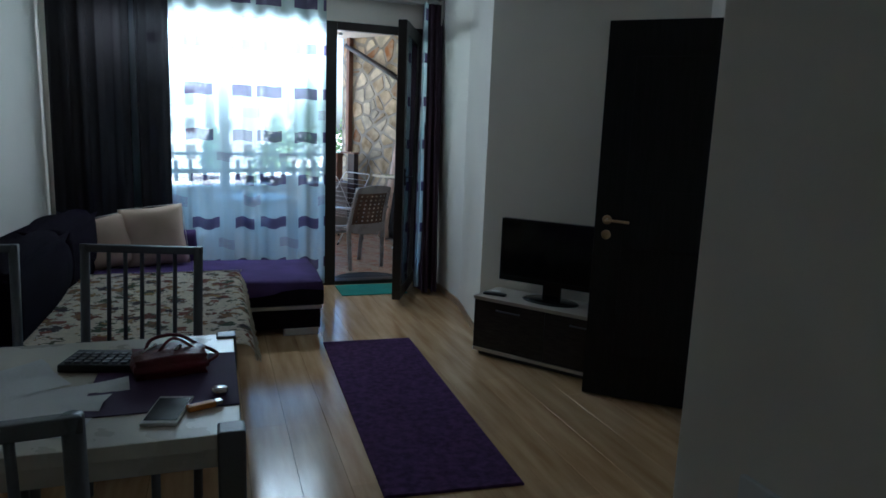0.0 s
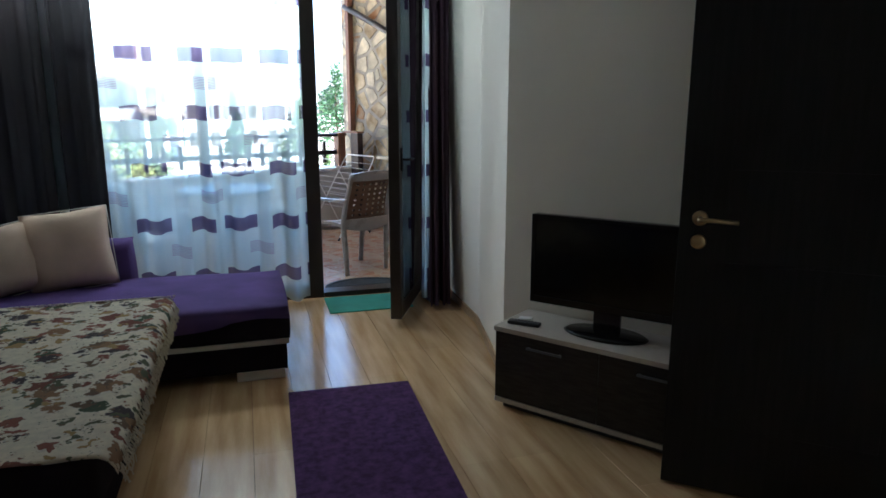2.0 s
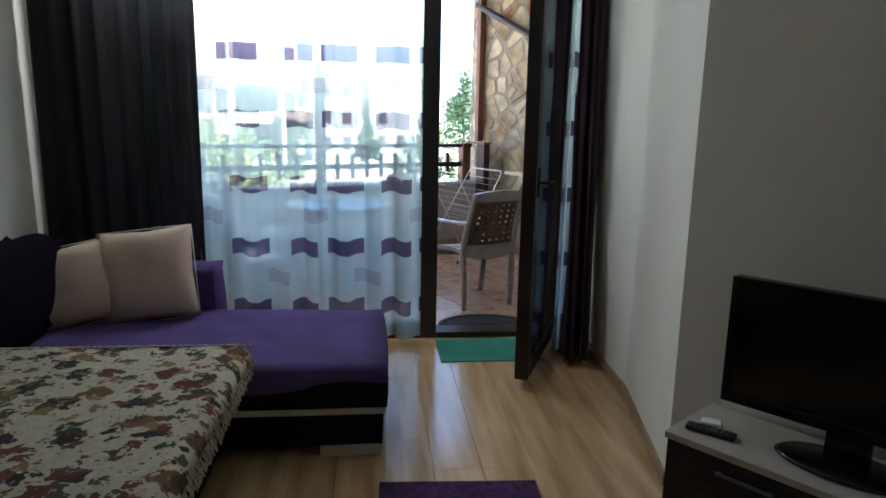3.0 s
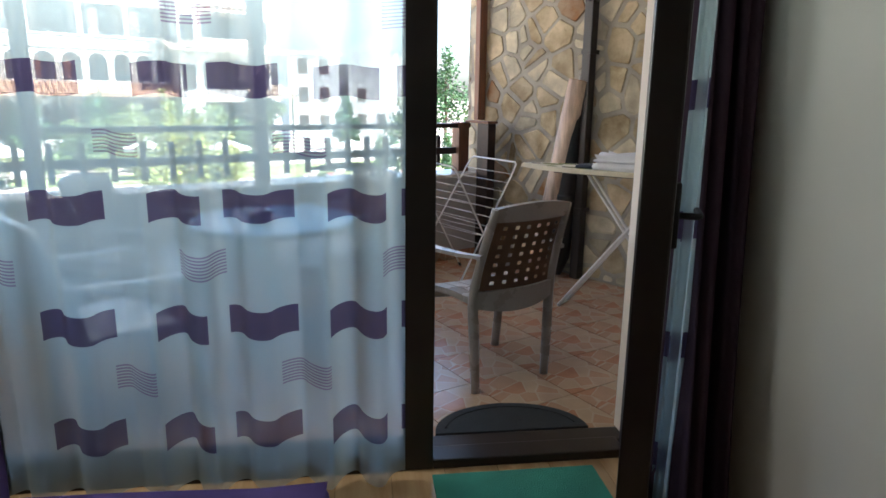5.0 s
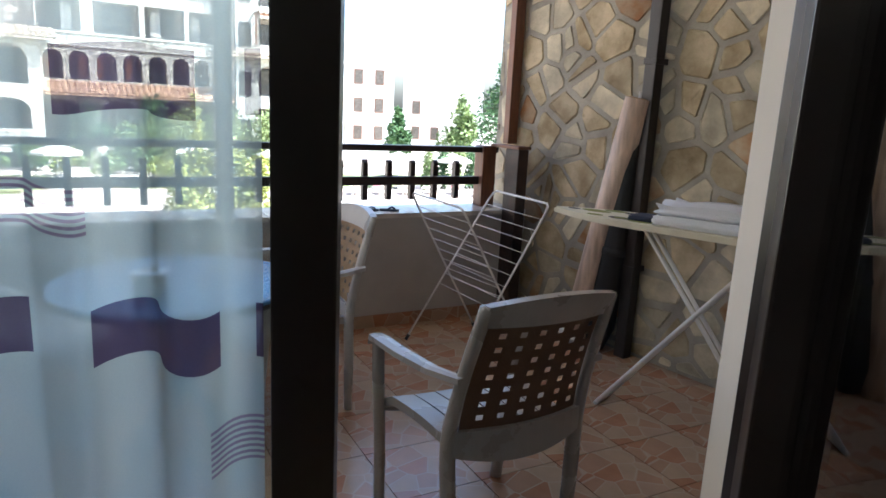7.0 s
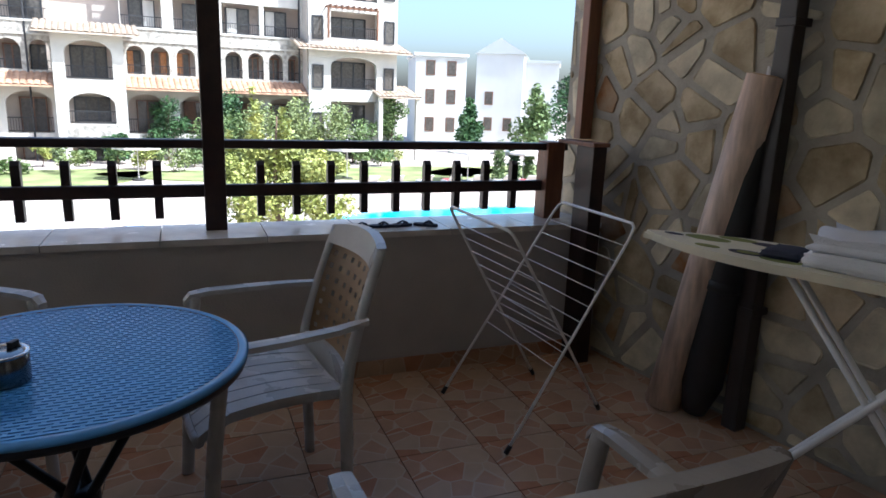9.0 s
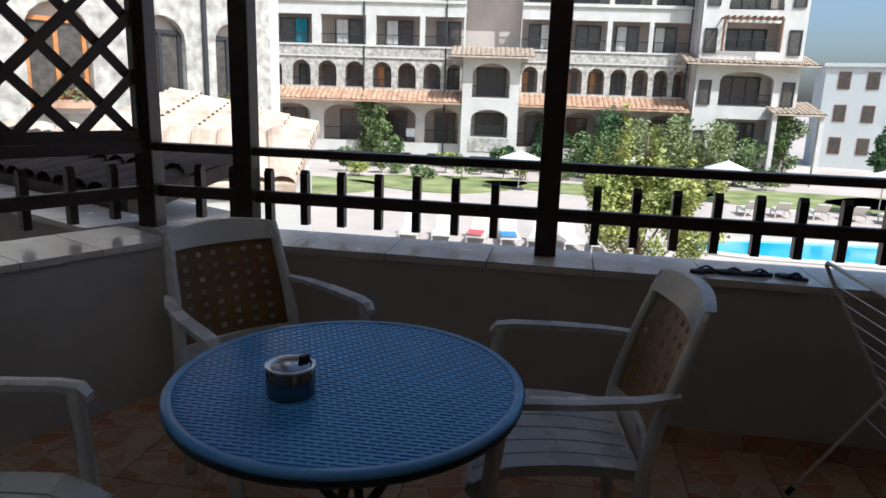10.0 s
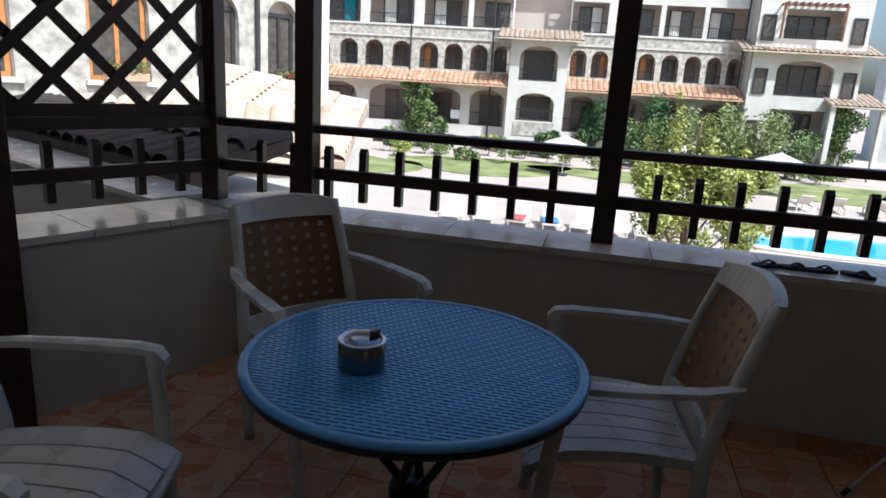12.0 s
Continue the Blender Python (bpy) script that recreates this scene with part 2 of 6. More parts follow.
M = {
    "wall": mat("wall_paint", (0.79, 0.725, 0.63), 0.85, var=0.03, scale=2, bump=0.10, fine=140),
    "ceiling": mat("ceiling_paint", (0.86, 0.86, 0.85), 0.9, var=0.02, scale=2),
    "laminate": laminate_mat(),
    "joint": mat("joint", (0.10, 0.07, 0.05), 0.8),
    "trim": mat("skirting_wood", (0.38, 0.25, 0.14), 0.45, var=0.2, stretch=(1, 8, 8)),
    "dark_wood": mat("wenge_door", (0.010, 0.009, 0.009), 0.55, spec=0.22, var=0.35, scale=4, bump=0.2, fine=40, stretch=(14, 14, 1)),
    "pvc": mat("brown_pvc", (0.022, 0.015, 0.012), 0.35, var=0.2, bump=0.05),
    "seal": mat("black_rubber", (0.01, 0.01, 0.01), 0.7),
    "alu": mat("pale_aluminium", (0.62, 0.6, 0.57), 0.4, metal=0.6, var=0.05),
    "glass": glass_mat("window_glass"),
    "sheer": cloth_mat("sheer_voile", (0.80, 0.96, 1.0), 0.40, 0.97),
    "sheer_band": cloth_mat("purple_woven_band", (0.15, 0.12, 0.23), 0.24, 0.7),
    "sheer_line": cloth_mat("lilac_woven_stripe", (0.44, 0.36, 0.52), 0.32, 0.6),
    "curtain": cloth_mat("dark_curtain", (0.038, 0.034, 0.036), 0.0, 0.10, var=0.2),
    "curtain_warm": cloth_mat("plum_curtain", (0.085, 0.055, 0.075), 0.0, 0.15, var=0.2),
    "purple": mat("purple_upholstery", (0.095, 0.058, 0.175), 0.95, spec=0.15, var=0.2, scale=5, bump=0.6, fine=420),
    # the sofa's purple again, with the shade at its back put into the colour
    "purple_shaded": mat("purple_upholstery_shaded", (0.008, 0.0045, 0.011), 0.95, spec=0.05, var=0.2, scale=5, bump=0.6, fine=420),
    "soffit": mat("cream_soffit", (0.60, 0.55, 0.48), 0.9, var=0.05, scale=1.5),
    "black_cloth": mat("black_upholstery", (0.013, 0.010, 0.015), 0.9, spec=0.08, var=0.25, bump=0.6, fine=380),
    "cream_band": mat("cream_piping", (0.6, 0.57, 0.52), 0.6),
    "cushion": mat("beige_cushion", (0.60, 0.45, 0.34), 0.95, var=0.12, scale=4, bump=0.5, fine=300),
    "tapestry": floral_mat(),
    "fringe": mat("cream_fringe", (0.55, 0.48, 0.36), 0.95),
    "rug": mat("purple_rug", (0.075, 0.034, 0.095), 1.0, spec=0.1, var=0.35, scale=34, bump=1.0, fine=260),
    "stand": mat("dark_cabinet", (0.032, 0.026, 0.023), 0.45, spec=0.25, var=0.35, bump=0.15, fine=50, stretch=(2, 12, 12)),
    "stand_top": mat("pale_cabinet", (0.46, 0.41, 0.35), 0.4, var=0.06),
    "gloss_black": mat("black_plastic", (0.008, 0.008, 0.009), 0.16, var=0.1, bump=0.0),
    "screen": mat("screen_glass", (0.005, 0.005, 0.006), 0.12, var=0.1, bump=0.0),
    "matt_black": mat("matt_black_plastic", (0.02, 0.02, 0.021), 0.5, bump=0.1),
    "chrome": mat("brushed_steel", (0.62, 0.6, 0.57), 0.22, metal=1.0, var=0.05, bump=0.02),
    "brass": mat("dull_brass", (0.42, 0.31, 0.17), 0.3, metal=1.0, var=0.1, bump=0.02),
    "dark_steel": mat("dark_steel", (0.20, 0.20, 0.20), 0.2, metal=1.0, var=0.1, bump=0.02),
    "table_top": mat("cream_laminate", (0.62, 0.58, 0.48), 0.28, var=0.06, bump=0.03),
    "grey_metal": mat("grey_painted_metal", (0.13, 0.135, 0.15), 0.4, metal=0.3, var=0.1),
    "place_mat": mat("plum_table_mat", (0.07, 0.035, 0.10), 0.8, bump=0.5, fine=300),
    "paper": mat("white_paper", (0.75, 0.75, 0.74), 0.8, var=0.03),
    "red_bag": mat("dark_red_leather", (0.14, 0.012, 0.02), 0.35, var=0.3, bump=0.4),
    "orange": mat("orange_plastic", (0.75, 0.30, 0.03), 0.45),
    "green_mat": mat("green_mat", (0.05, 0.24, 0.17), 0.9, var=0.15, bump=0.8, fine=240),
    "rubber": mat("black_doormat", (0.015, 0.018, 0.02), 0.75, var=0.3, bump=0.8, fine=200),
    "tile": tile_mat(),
    "grout": mat("tile_grout", (0.42, 0.33, 0.25), 0.9, bump=0.4),
    "cope_tile": mat("pale_coping_tile", (0.60, 0.57, 0.52), 0.25, var=0.12, scale=9, bump=0.08, each=0.05),
    "render": mat("pale_render", (0.42, 0.39, 0.36), 0.9, var=0.06, bump=0.4, fine=120),
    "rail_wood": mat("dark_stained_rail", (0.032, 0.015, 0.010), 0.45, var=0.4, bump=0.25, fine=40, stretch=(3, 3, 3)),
    # lit copy of the rail stain: sunlight put into a redder, lighter colour
    "rail_lit": mat("sunlit_rail_stain", (0.17, 0.07, 0.035), 0.5, var=0.25, bump=0.25, fine=40, stretch=(8, 8, 1)),
    "stone": mat("ochre_stone", (0.43, 0.315, 0.15), 0.8, var=0.45, scale=6, bump=0.9, fine=55, each=0.22, col2=(0.58, 0.48, 0.31)),
    "stone_orange": mat("rusty_stone", (0.50, 0.19, 0.03), 0.8, var=0.4, scale=7, bump=0.9, fine=55, each=0.2, col2=(0.46, 0.36, 0.23)),
    "stone_pale": mat("pale_stone", (0.50, 0.44, 0.31), 0.8, var=0.3, scale=7, bump=0.9, fine=55, each=0.18),
    "mortar": mat("grey_mortar", (0.35, 0.32, 0.26), 0.95, var=0.2, bump=1.0, fine=80),
    "resin": mat("taupe_resin", (0.31, 0.275, 0.245), 0.28, var=0.08, bump=0.12, fine=120),
    "resin_pale": mat("pale_resin", (0.46, 0.445, 0.43), 0.28, var=0.08, bump=0.12, fine=120),
    "rattan": mat("tan_woven_resin", (0.29, 0.18, 0.085), 0.5, var=0.2, bump=0.3, fine=160),
    # darker copy of the woven resin: backlit shade put into the colour
    "rattan_dark": mat("backlit_woven_resin", (0.15, 0.085, 0.045), 0.5, var=0.2, bump=0.3, fine=160),
    "table_resin": mat("slate_blue_resin", (0.09, 0.27, 0.60), 0.21, var=0.08, bump=0.05),
    # brown roof tile made nearly black to stand for the shade on it
    "shaded_tile": mat("shaded_roof_tile", (0.05, 0.036, 0.03), 0.8, var=0.4, scale=5, bump=0.6, fine=40),
    "table_dark": mat("table_weave_gap", (0.012, 0.016, 0.026), 0.5),
    "black_metal": mat("black_tube", (0.015, 0.015, 0.017), 0.35, metal=0.4),
    "white_wire": mat("white_coated_wire", (0.83, 0.82, 0.80), 0.4, var=0.06, bump=0.05),
    "board_cloth": mat("cream_board_cover", (0.72, 0.66, 0.50), 0.9, var=0.1, bump=0.4),
    "board_dot": mat("board_print_olive", (0.22, 0.23, 0.06), 0.9),
    "board_dark": mat("board_print_dark", (0.05, 0.04, 0.05), 0.9),
    "white_cloth": mat("white_linen", (0.75, 0.75, 0.77), 0.95, var=0.04, bump=0.5, fine=200),
    "pink_cloth": mat("pink_print_cloth", (0.45, 0.22, 0.24), 0.95, var=0.5, scale=30, bump=0.4),
    "roll": mat("wood_print_roll", (0.58, 0.44, 0.34), 0.5, var=0.3, scale=5, bump=0.15, stretch=(6, 6, 1)),
    "pipe": mat("dark_downpipe", (0.03, 0.024, 0.022), 0.35, var=0.15),
    "flip": mat("dark_blue_rubber", (0.02, 0.025, 0.05), 0.7),
}


# ---- modelling helpers ----
def link_bm(name, bm, material, parent=None, smooth=False):
    me = bpy.data.meshes.new(name)
    bmesh.ops.recalc_face_normals(bm, faces=bm.faces)
    for f in bm.faces:
        f.smooth = smooth
    bm.to_mesh(me)
    bm.free()
    for k in material if isinstance(material, (list, tuple)) else [material]:
        me.materials.append(M[k] if isinstance(k, str) else k)
    ob = new(name, me)
    ob.parent = parent
    return ob


def part(name, bm, material, parent, label="", smooth=False):
    ob = link_bm(name, bm, material, parent, smooth)
    return tagged(ob, label) if label else ob


def thing(name, m, label, category, group="", kind=""):
    ob = new(name)
    ob.matrix_basis = m
    ob.empty_display_size = 0.1
    return tagged(ob, label, category, group, kind)


def box(bm, lo, hi, m=None, bevel=0.0, seg=2, mi=0):
    """A box from corner to corner, with rounded edges where bevel is given, under the pose m."""
    c, s = (Vector(lo) + Vector(hi)) / 2, Vector(hi) - Vector(lo)
    r = bmesh.ops.create_cube(bm, size=1, matrix=Matrix.Translation(c) @ Matrix.Diagonal((*s, 1)))
    vs = r["verts"]
    if bevel:
        es = list({e for v in vs for e in v.link_edges})
        b = bmesh.ops.bevel(bm, geom=es, offset=bevel, segments=seg, affect="EDGES", profile=0.6)
        vs = list({v for f in b["faces"] for v in f.verts} | {v for v in vs if v.is_valid})
    if m is not None:
        bmesh.ops.transform(bm, matrix=m, verts=vs)
    if mi:
        for f in {f for v in vs for f in v.link_faces}:
            f.material_index = mi
    return vs


def boxes(*specs):
    bm = bmesh.new()
    for s in specs:
        box(bm, *s)
    return bm


def tube(bm, pts, r, sides=8, caps=True, flat=1.0):
    """A tube along points; r is one radius or one for each point."""
    pts = [Vector(p) for p in pts]
    rs = r if isinstance(r, (list, tuple)) else [r] * len(pts)
    rings, side = [], None
    for i, p in enumerate(pts):
        d = (pts[min(i + 1, len(pts) - 1)] - pts[max(i - 1, 0)]).normalized()
        if side is None:
            side = d.cross(Vector((0, 0, 1)))
            if side.length < 0.05:
                side = d.cross(Vector((1, 0, 0)))
        side = (side - d * side.dot(d)).normalized()
        up = d.cross(side)
        rings.append([bm.verts.new(p + (side * math.cos(a) + up * math.sin(a) * flat) * rs[i]) for a in (2 * math.pi * k / sides for k in range(sides))])
    for a, b in zip(rings, rings[1:]):
        for k in range(sides):
            bm.faces.new((a[k], a[(k + 1) % sides], b[(k + 1) % sides], b[k]))
    if caps:
        bm.faces.new(rings[0][::-1])
        bm.faces.new(rings[-1])
    return bm


def curve_pts(ctrl, n=8):
    """Points on a smooth curve through the control points."""
    c = [Vector(p) for p in ctrl]
    c = [c[0] * 2 - c[1]] + c + [c[-1] * 2 - c[-2]]
    out = []
    for i in range(1, len(c) - 2):
        for k in range(n):
            t = k / n
            p0, p1, p2, p3 = c[i - 1:i + 3]
            out.append(0.5 * (2 * p1 + (p2 - p0) * t + (2 * p0 - 5 * p1 + 4 * p2 - p3) * t * t + (3 * p1 - p0 - 3 * p2 + p3) * t ** 3))
    return out + [c[-2]]


def prism(bm, poly, z0, z1, m=None, mi=0):
    """A flat polygon in x, y raised from z0 to z1."""
    lo = [bm.verts.new((x, y, z0)) for x, y in poly]
    hi = [bm.verts.new((x, y, z1)) for x, y in poly]
    n = len(poly)
    fs = [bm.faces.new(hi), bm.faces.new(lo[::-1])] + [bm.faces.new((lo[i], lo[(i + 1) % n], hi[(i + 1) % n], hi[i])) for i in range(n)]
    for f in fs:
        f.material_index = mi
    if m is not None:
        bmesh.ops.transform(bm, matrix=m, verts=lo + hi)
    return fs


def lathe(bm, prof, sides=32, centre=(0, 0)):
    rings = [[bm.verts.new((centre[0] + r * math.cos(2 * math.pi * k / sides), centre[1] + r * math.sin(2 * math.pi * k / sides), z)) for k in range(sides)] for r, z in prof]
    for a, b in zip(rings, rings[1:]):
        for k in range(sides):
            bm.faces.new((a[k], a[(k + 1) % sides], b[(k + 1) % sides], b[k]))
    bm.faces.new(rings[0][::-1])
    bm.faces.new(rings[-1])
    return bm


def wall_run(bm, a, b, z0, z1, thick, side=1):
    """A wall from a to b in plan; its body lies to the left of the way (side 1) or to the right (-1)."""
    a, b = Vector(a), Vector(b)
    d = (b - a).normalized()
    n = Vector((-d.y, d.x)) * side * thick
    prism(bm, [a, b, b + n, a + n], z0, z1)


def structure(name, bm, material, label, category="wall"):
    return tagged(link_bm(name, bm, material), label, category, kind="structure")


# ---- plan ----
H = 2.62                                   # ceiling height
LEFT, BACK = -2.18, -7.2
DOOR_W, HEAD = 0.80, 2.34                 # balcony door: opening width, head height
PAR = Vector((0.9063, 0.4226))                 # way of the parapet in plan
PAR_N = Vector((-0.4226, 0.9063))              # outwards
RAIL0 = Vector((-0.866, 2.629))              # a point on the line of the rail posts
IN0 = RAIL0 - PAR_N * 0.20                 # on the parapet's inner face


def on_rail(x):
    return RAIL0 + PAR * ((x - RAIL0.x) / PAR.x)


def on_in(x):
    return IN0 + PAR * ((x - IN0.x) / PAR.x)


LEFT_IN = -2.21
CORNER_L = on_in(LEFT_IN)
STONE_A, STONE_D = Vector((0.964, 3.261)), Vector((0.56, -0.829)).normalized()
STONE_END = STONE_A + STONE_D * ((3.261 - 0.25) / 0.829)

# floor slab and planks come last; the walls of the room
bm = bmesh.new()
wall_run(bm, (LEFT, 0.25), (LEFT, BACK), 0, H, 0.2, -1)
structure("wall_west", bm, "wall", "plain off-white painted wall beside the sofa")
bm = bmesh.new()
box(bm, (LEFT, 0, HEAD), (1.2, 0.25, H))
box(bm, (LEFT, 0, 0), (-1.95, 0.25, HEAD))
box(bm, (DOOR_W + 0.06, 0, 0), (1.2, 0.25, HEAD))
structure("wall_north", bm, "wall", "off-white wall round the balcony window")
bm = bmesh.new()
prism(bm, [(1.0, 0), (0.965, -0.92), (0.80, -1.76), (1.62, -2.853), (1.62, -5.2), (1.8, -5.2), (1.8, -2.7), (1.2, -1.75), (1.2, 0)], 0, H)
structure("wall_east", bm, "wall", "off-white wall with a slanting face behind the television")
bm = bmesh.new()
prism(bm, [(-0.262, BACK), (1.615, BACK), (1.615, -3.48), (1.598, -3.445), (-0.262, -5.122)], 0, H)
structure("wall_hall", bm, "wall", "plain wall with a slanting face running to the interior door")
bm = bmesh.new()
box(bm, (LEFT - 0.2, BACK - 0.2, 0), (1.8, BACK, H))
structure("wall_south", bm, "wall", "plain painted wall at the far end of the room")
bm = bmesh.new()
box(bm, (LEFT - 0.2, BACK - 0.2, H), (1.8, 0.25, H + 0.2))
structure("ceiling", bm, "ceiling", "white painted flat ceiling", "ceiling")
bm = bmesh.new()
box(bm, (LEFT - 0.2, BACK - 0.2, -0.25), (1.8, 0.25, -0.012))
structure("floor", bm, "joint", "wooden laminate floor in pale oak planks", "floor")
bm = bmesh.new()
for a, b in (((1.0, 0), (0.965, -0.92)), ((0.965, -0.92), (0.80, -1.76)), ((0.80, -1.76), (1.62, -2.853))):
    wall_run(bm, a, b, 0, 0.055, 0.012, -1)
for a, b in (((1.57, -3.47), (-0.262, -5.122)), ((LEFT, 0), (LEFT, BACK))):
    wall_run(bm, a, b, 0, 0.055, 0.012, -1 if a[0] > 0 else 1)
structure("baseboard", bm, "trim", "low brown wooden skirting along the walls", "baseboard")

# balcony shell
bm = bmesh.new()
prism(bm, [(-2.6, 0.25), (STONE_END.x, 0.25), STONE_A + PAR * 0.3, on_rail(0.95) + PAR_N * 0.12, on_rail(-2.6) + PAR_N * 0.12], -0.25, -0.012)
structure("balcony_floor", bm, "grout", "balcony floor of printed terracotta tiles", "floor")
bm = bmesh.new()
a0, a1 = CORNER_L, STONE_A
prism(bm, [a0, a1 + PAR * 0.2, a1 + PAR * 0.2 + PAR_N * 0.31, a0 + PAR_N * 0.31 - PAR * 0.42], -3.4, 0.67)
prism(bm, [(LEFT_IN, 0.25), a0, a0 + PAR_N * 0.31 - PAR * 0.415, (LEFT_IN - 0.39, 0.25)], -3.4, 0.665)
structure("parapet", bm, "render", "low rendered parapet wall round the balcony")
bm = bmesh.new()
wall_run(bm, STONE_A - STONE_D * 0.33, STONE_END + STONE_D * 0.3, -3.4, 2.7, 0.3, 1)
stone_wall = structure("wall_stone", bm, "mortar", "wall faced with irregular ochre field stones")
bm = bmesh.new()
prism(bm, [(-2.7, 0.25), (3.6, 0.25), (3.6, 2.0), on_rail(1.1) + PAR_N * 0.1, on_rail(-2.7) + PAR_N * 0.1], 2.66, 2.9)
structure("balcony_ceiling", bm, "soffit", "cream soffit over the balcony", "ceiling")
bm = bmesh.new()
box(bm, (1.2, 0.1, 0), (3.6, 0.25, 2.9))
box(bm, (-2.7, 0.1, -3.4), (LEFT, 0.25, 2.9))
box(bm, (-2.6, 0.0, HEAD + 0.28), (3.6, 0.25, 2.9))
structure("wall_outer", bm, "render", "rendered outer wall of the apartment house")


# ---- balcony door and window ----
def pane(name, lo, hi, parent, m=None):
    bm = bmesh.new()
    box(bm, lo, hi, m)
    ob = part(name, bm, "glass", parent)
    ob.visible_shadow = False
    return ob


win = tagged(new("window_1"), "tall fixed window in dark brown frame beside the door", "window", kind="structure")
bm = boxes(((-1.95, 0.0, 0.0), (-1.88, 0.07, HEAD)), ((-0.022, 0.0, 0.0), (0.084, 0.058, HEAD), None, 0.004), ((-1.88, 0.0, 0.0), (-0.022, 0.055, 0.11)), ((-1.88, 0.0, HEAD - 0.08), (-0.022, 0.055, HEAD)))
part("window_frame", bm, "pvc", win)
pane("pane", (-1.88, 0.025, 0.11), (-0.022, 0.035, HEAD - 0.08), win)
bm = boxes(((-1.95, 0.075, 0.0), (0.0, 0.20, 0.03), None, 0.004))
part("window_sill", bm, "cope_tile", win)

door = tagged(new("door_1"), "glazed balcony door in dark brown frame, standing open inwards", "door", kind="structure")
bm = boxes(((DOOR_W, 0.0, 0.0), (DOOR_W + 0.058, 0.062, HEAD), None, 0.004), ((0.085, 0.0, HEAD - 0.07), (DOOR_W, 0.062, HEAD)), ((0.085, 0.0, 0.0), (DOOR_W, 0.10, 0.035), None, 0.006))
part("door_frame", bm, "pvc", door)
bm = boxes(((0.08, 0.10, 0.0), (DOOR_W + 0.045, 0.20, 0.02), None, 0.004))
part("threshold", bm, "pvc", door)
LEAF = Matrix.Translation((DOOR_W + 0.02, -0.005, 0)) @ Matrix.Rotation(math.atan2(-0.818, -0.376), 4, "Z")
LW = 0.90
leaf = part("door_leaf", boxes(((0.0, -0.035, 0.05), (0.13, 0.035, 2.27), LEAF, 0.006), ((LW - 0.085, -0.035, 0.05), (LW, 0.035, 2.27), LEAF, 0.006),
                               ((0.13, -0.035, 0.05), (LW - 0.085, 0.035, 0.15), LEAF), ((0.13, -0.035, 2.17), (LW - 0.085, 0.035, 2.27), LEAF)), "pvc", door)
pane("pane", (0.13, 0.018, 0.15), (LW - 0.085, 0.030, 2.17), leaf, LEAF)
bm = bmesh.new()
box(bm, (LW - 0.06, 0.027, 0.99), (LW - 0.03, 0.047, 1.13), LEAF, 0.004)
tube(bm, [LEAF @ Vector(p) for p in ((LW - 0.045, 0.047, 1.06), (LW - 0.045, 0.085, 1.06), (LW - 0.06, 0.09, 1.06), (LW - 0.17, 0.09, 1.055))], 0.0075)
part("handle", bm, "seal", leaf, "dark lever handle", True)
bm = bmesh.new()
for z in (0.25, 1.15, 2.05):
    tube(bm, [LEAF @ Vector((-0.012, 0.03, z)), LEAF @ Vector((-0.012, 0.03, z + 0.09))], 0.011)
part("hinge", bm, "pvc", leaf, "", True)


# ---- curtains ----
def drape(x0, x1, y, z0, z1, folds, depth, step=0.012, rows=26, flare=0.0, drift=0.0, seed=1, sag=0.008):
    """A hanging cloth; gives the bmesh and its grid of faces, with each face's place along the cloth."""
    rnd = random.Random(seed)
    ph = [rnd.uniform(0, 6.3) for _ in range(4)]
    n = int((x1 - x0) / step)
    bm, grid, info = bmesh.new(), [], []
    for j in range(rows + 1):
        v = j / rows
        row = []
        for i in range(n + 1):
            u = i / n
            amp = depth * (0.55 + 0.6 * v)
            dy = amp * (math.sin(u * folds * 6.283 + ph[0] + 0.5 * math.sin(3 * v + ph[1])) + 0.45 * math.sin(u * folds * 2.7 * 6.283 / 2 + ph[2]))
            dx = flare * v * (u - 0.5) + drift * v + 0.25 * depth * math.sin(u * folds * 12.57 + ph[3])
            row.append(bm.verts.new((x0 + u * (x1 - x0) + dx, y + dy, z1 + (z0 - z1) * v + sag * v * math.sin(u * folds * 6.283 + ph[0]))))
        grid.append(row)
    for j in range(rows):
        for i in range(n):
            f = bm.faces.new((grid[j][i], grid[j][i + 1], grid[j + 1][i + 1], grid[j + 1][i]))
            info.append((f, i / n, j / rows))
    return bm, info


rod = thing("curtain_rail", pose(0, 0, 0), "pale curtain rail fixed above the window", "curtain rail")
bm = boxes(((LEFT + 0.05, -0.135, 2.53), (1.0, -0.035, 2.56), None, 0.004))
part("rail", bm, "cream_band", rod)
for x in (-2.0, -1.0, 0.0, 0.9):
    part("bracket", boxes(((x - 0.015, -0.13, 2.55), (x + 0.015, -0.001, 2.62))), "cream_band", rod)

# sheer panel with woven purple blocks, row above row
X0, X1, Z0, Z1 = -1.62, -0.025, 0.024, 2.53
bm, info = drape(X0, X1, -0.075, Z0, Z1, 9, 0.024, 0.009, 490, seed=4, sag=0.012)
BLOCKS = [(-1.50, -1.36), (-1.13, -0.92), (-0.79, -0.64), (-0.58, -0.37), (-0.26, -0.08), (-0.035, 0.0)]
BLOCKS_UP = [(-1.45, -1.33), (-1.17, -0.95), (-0.80, -0.655), (-0.60, -0.40), (-0.30, -0.11), (-0.05, -0.02)]
ROWS_Z = [(0.185, 0.275), (0.555, 0.645), (0.925, 1.015), (1.295, 1.385), (1.665, 1.755), (2.035, 2.125), (2.405, 2.495)]
LINES = [(-1.30, -1.17, 1), (-0.93, -0.80, 0), (-0.72, -0.58, 1), (-0.42, -0.26, 0), (-0.10, 0.0, 1)]
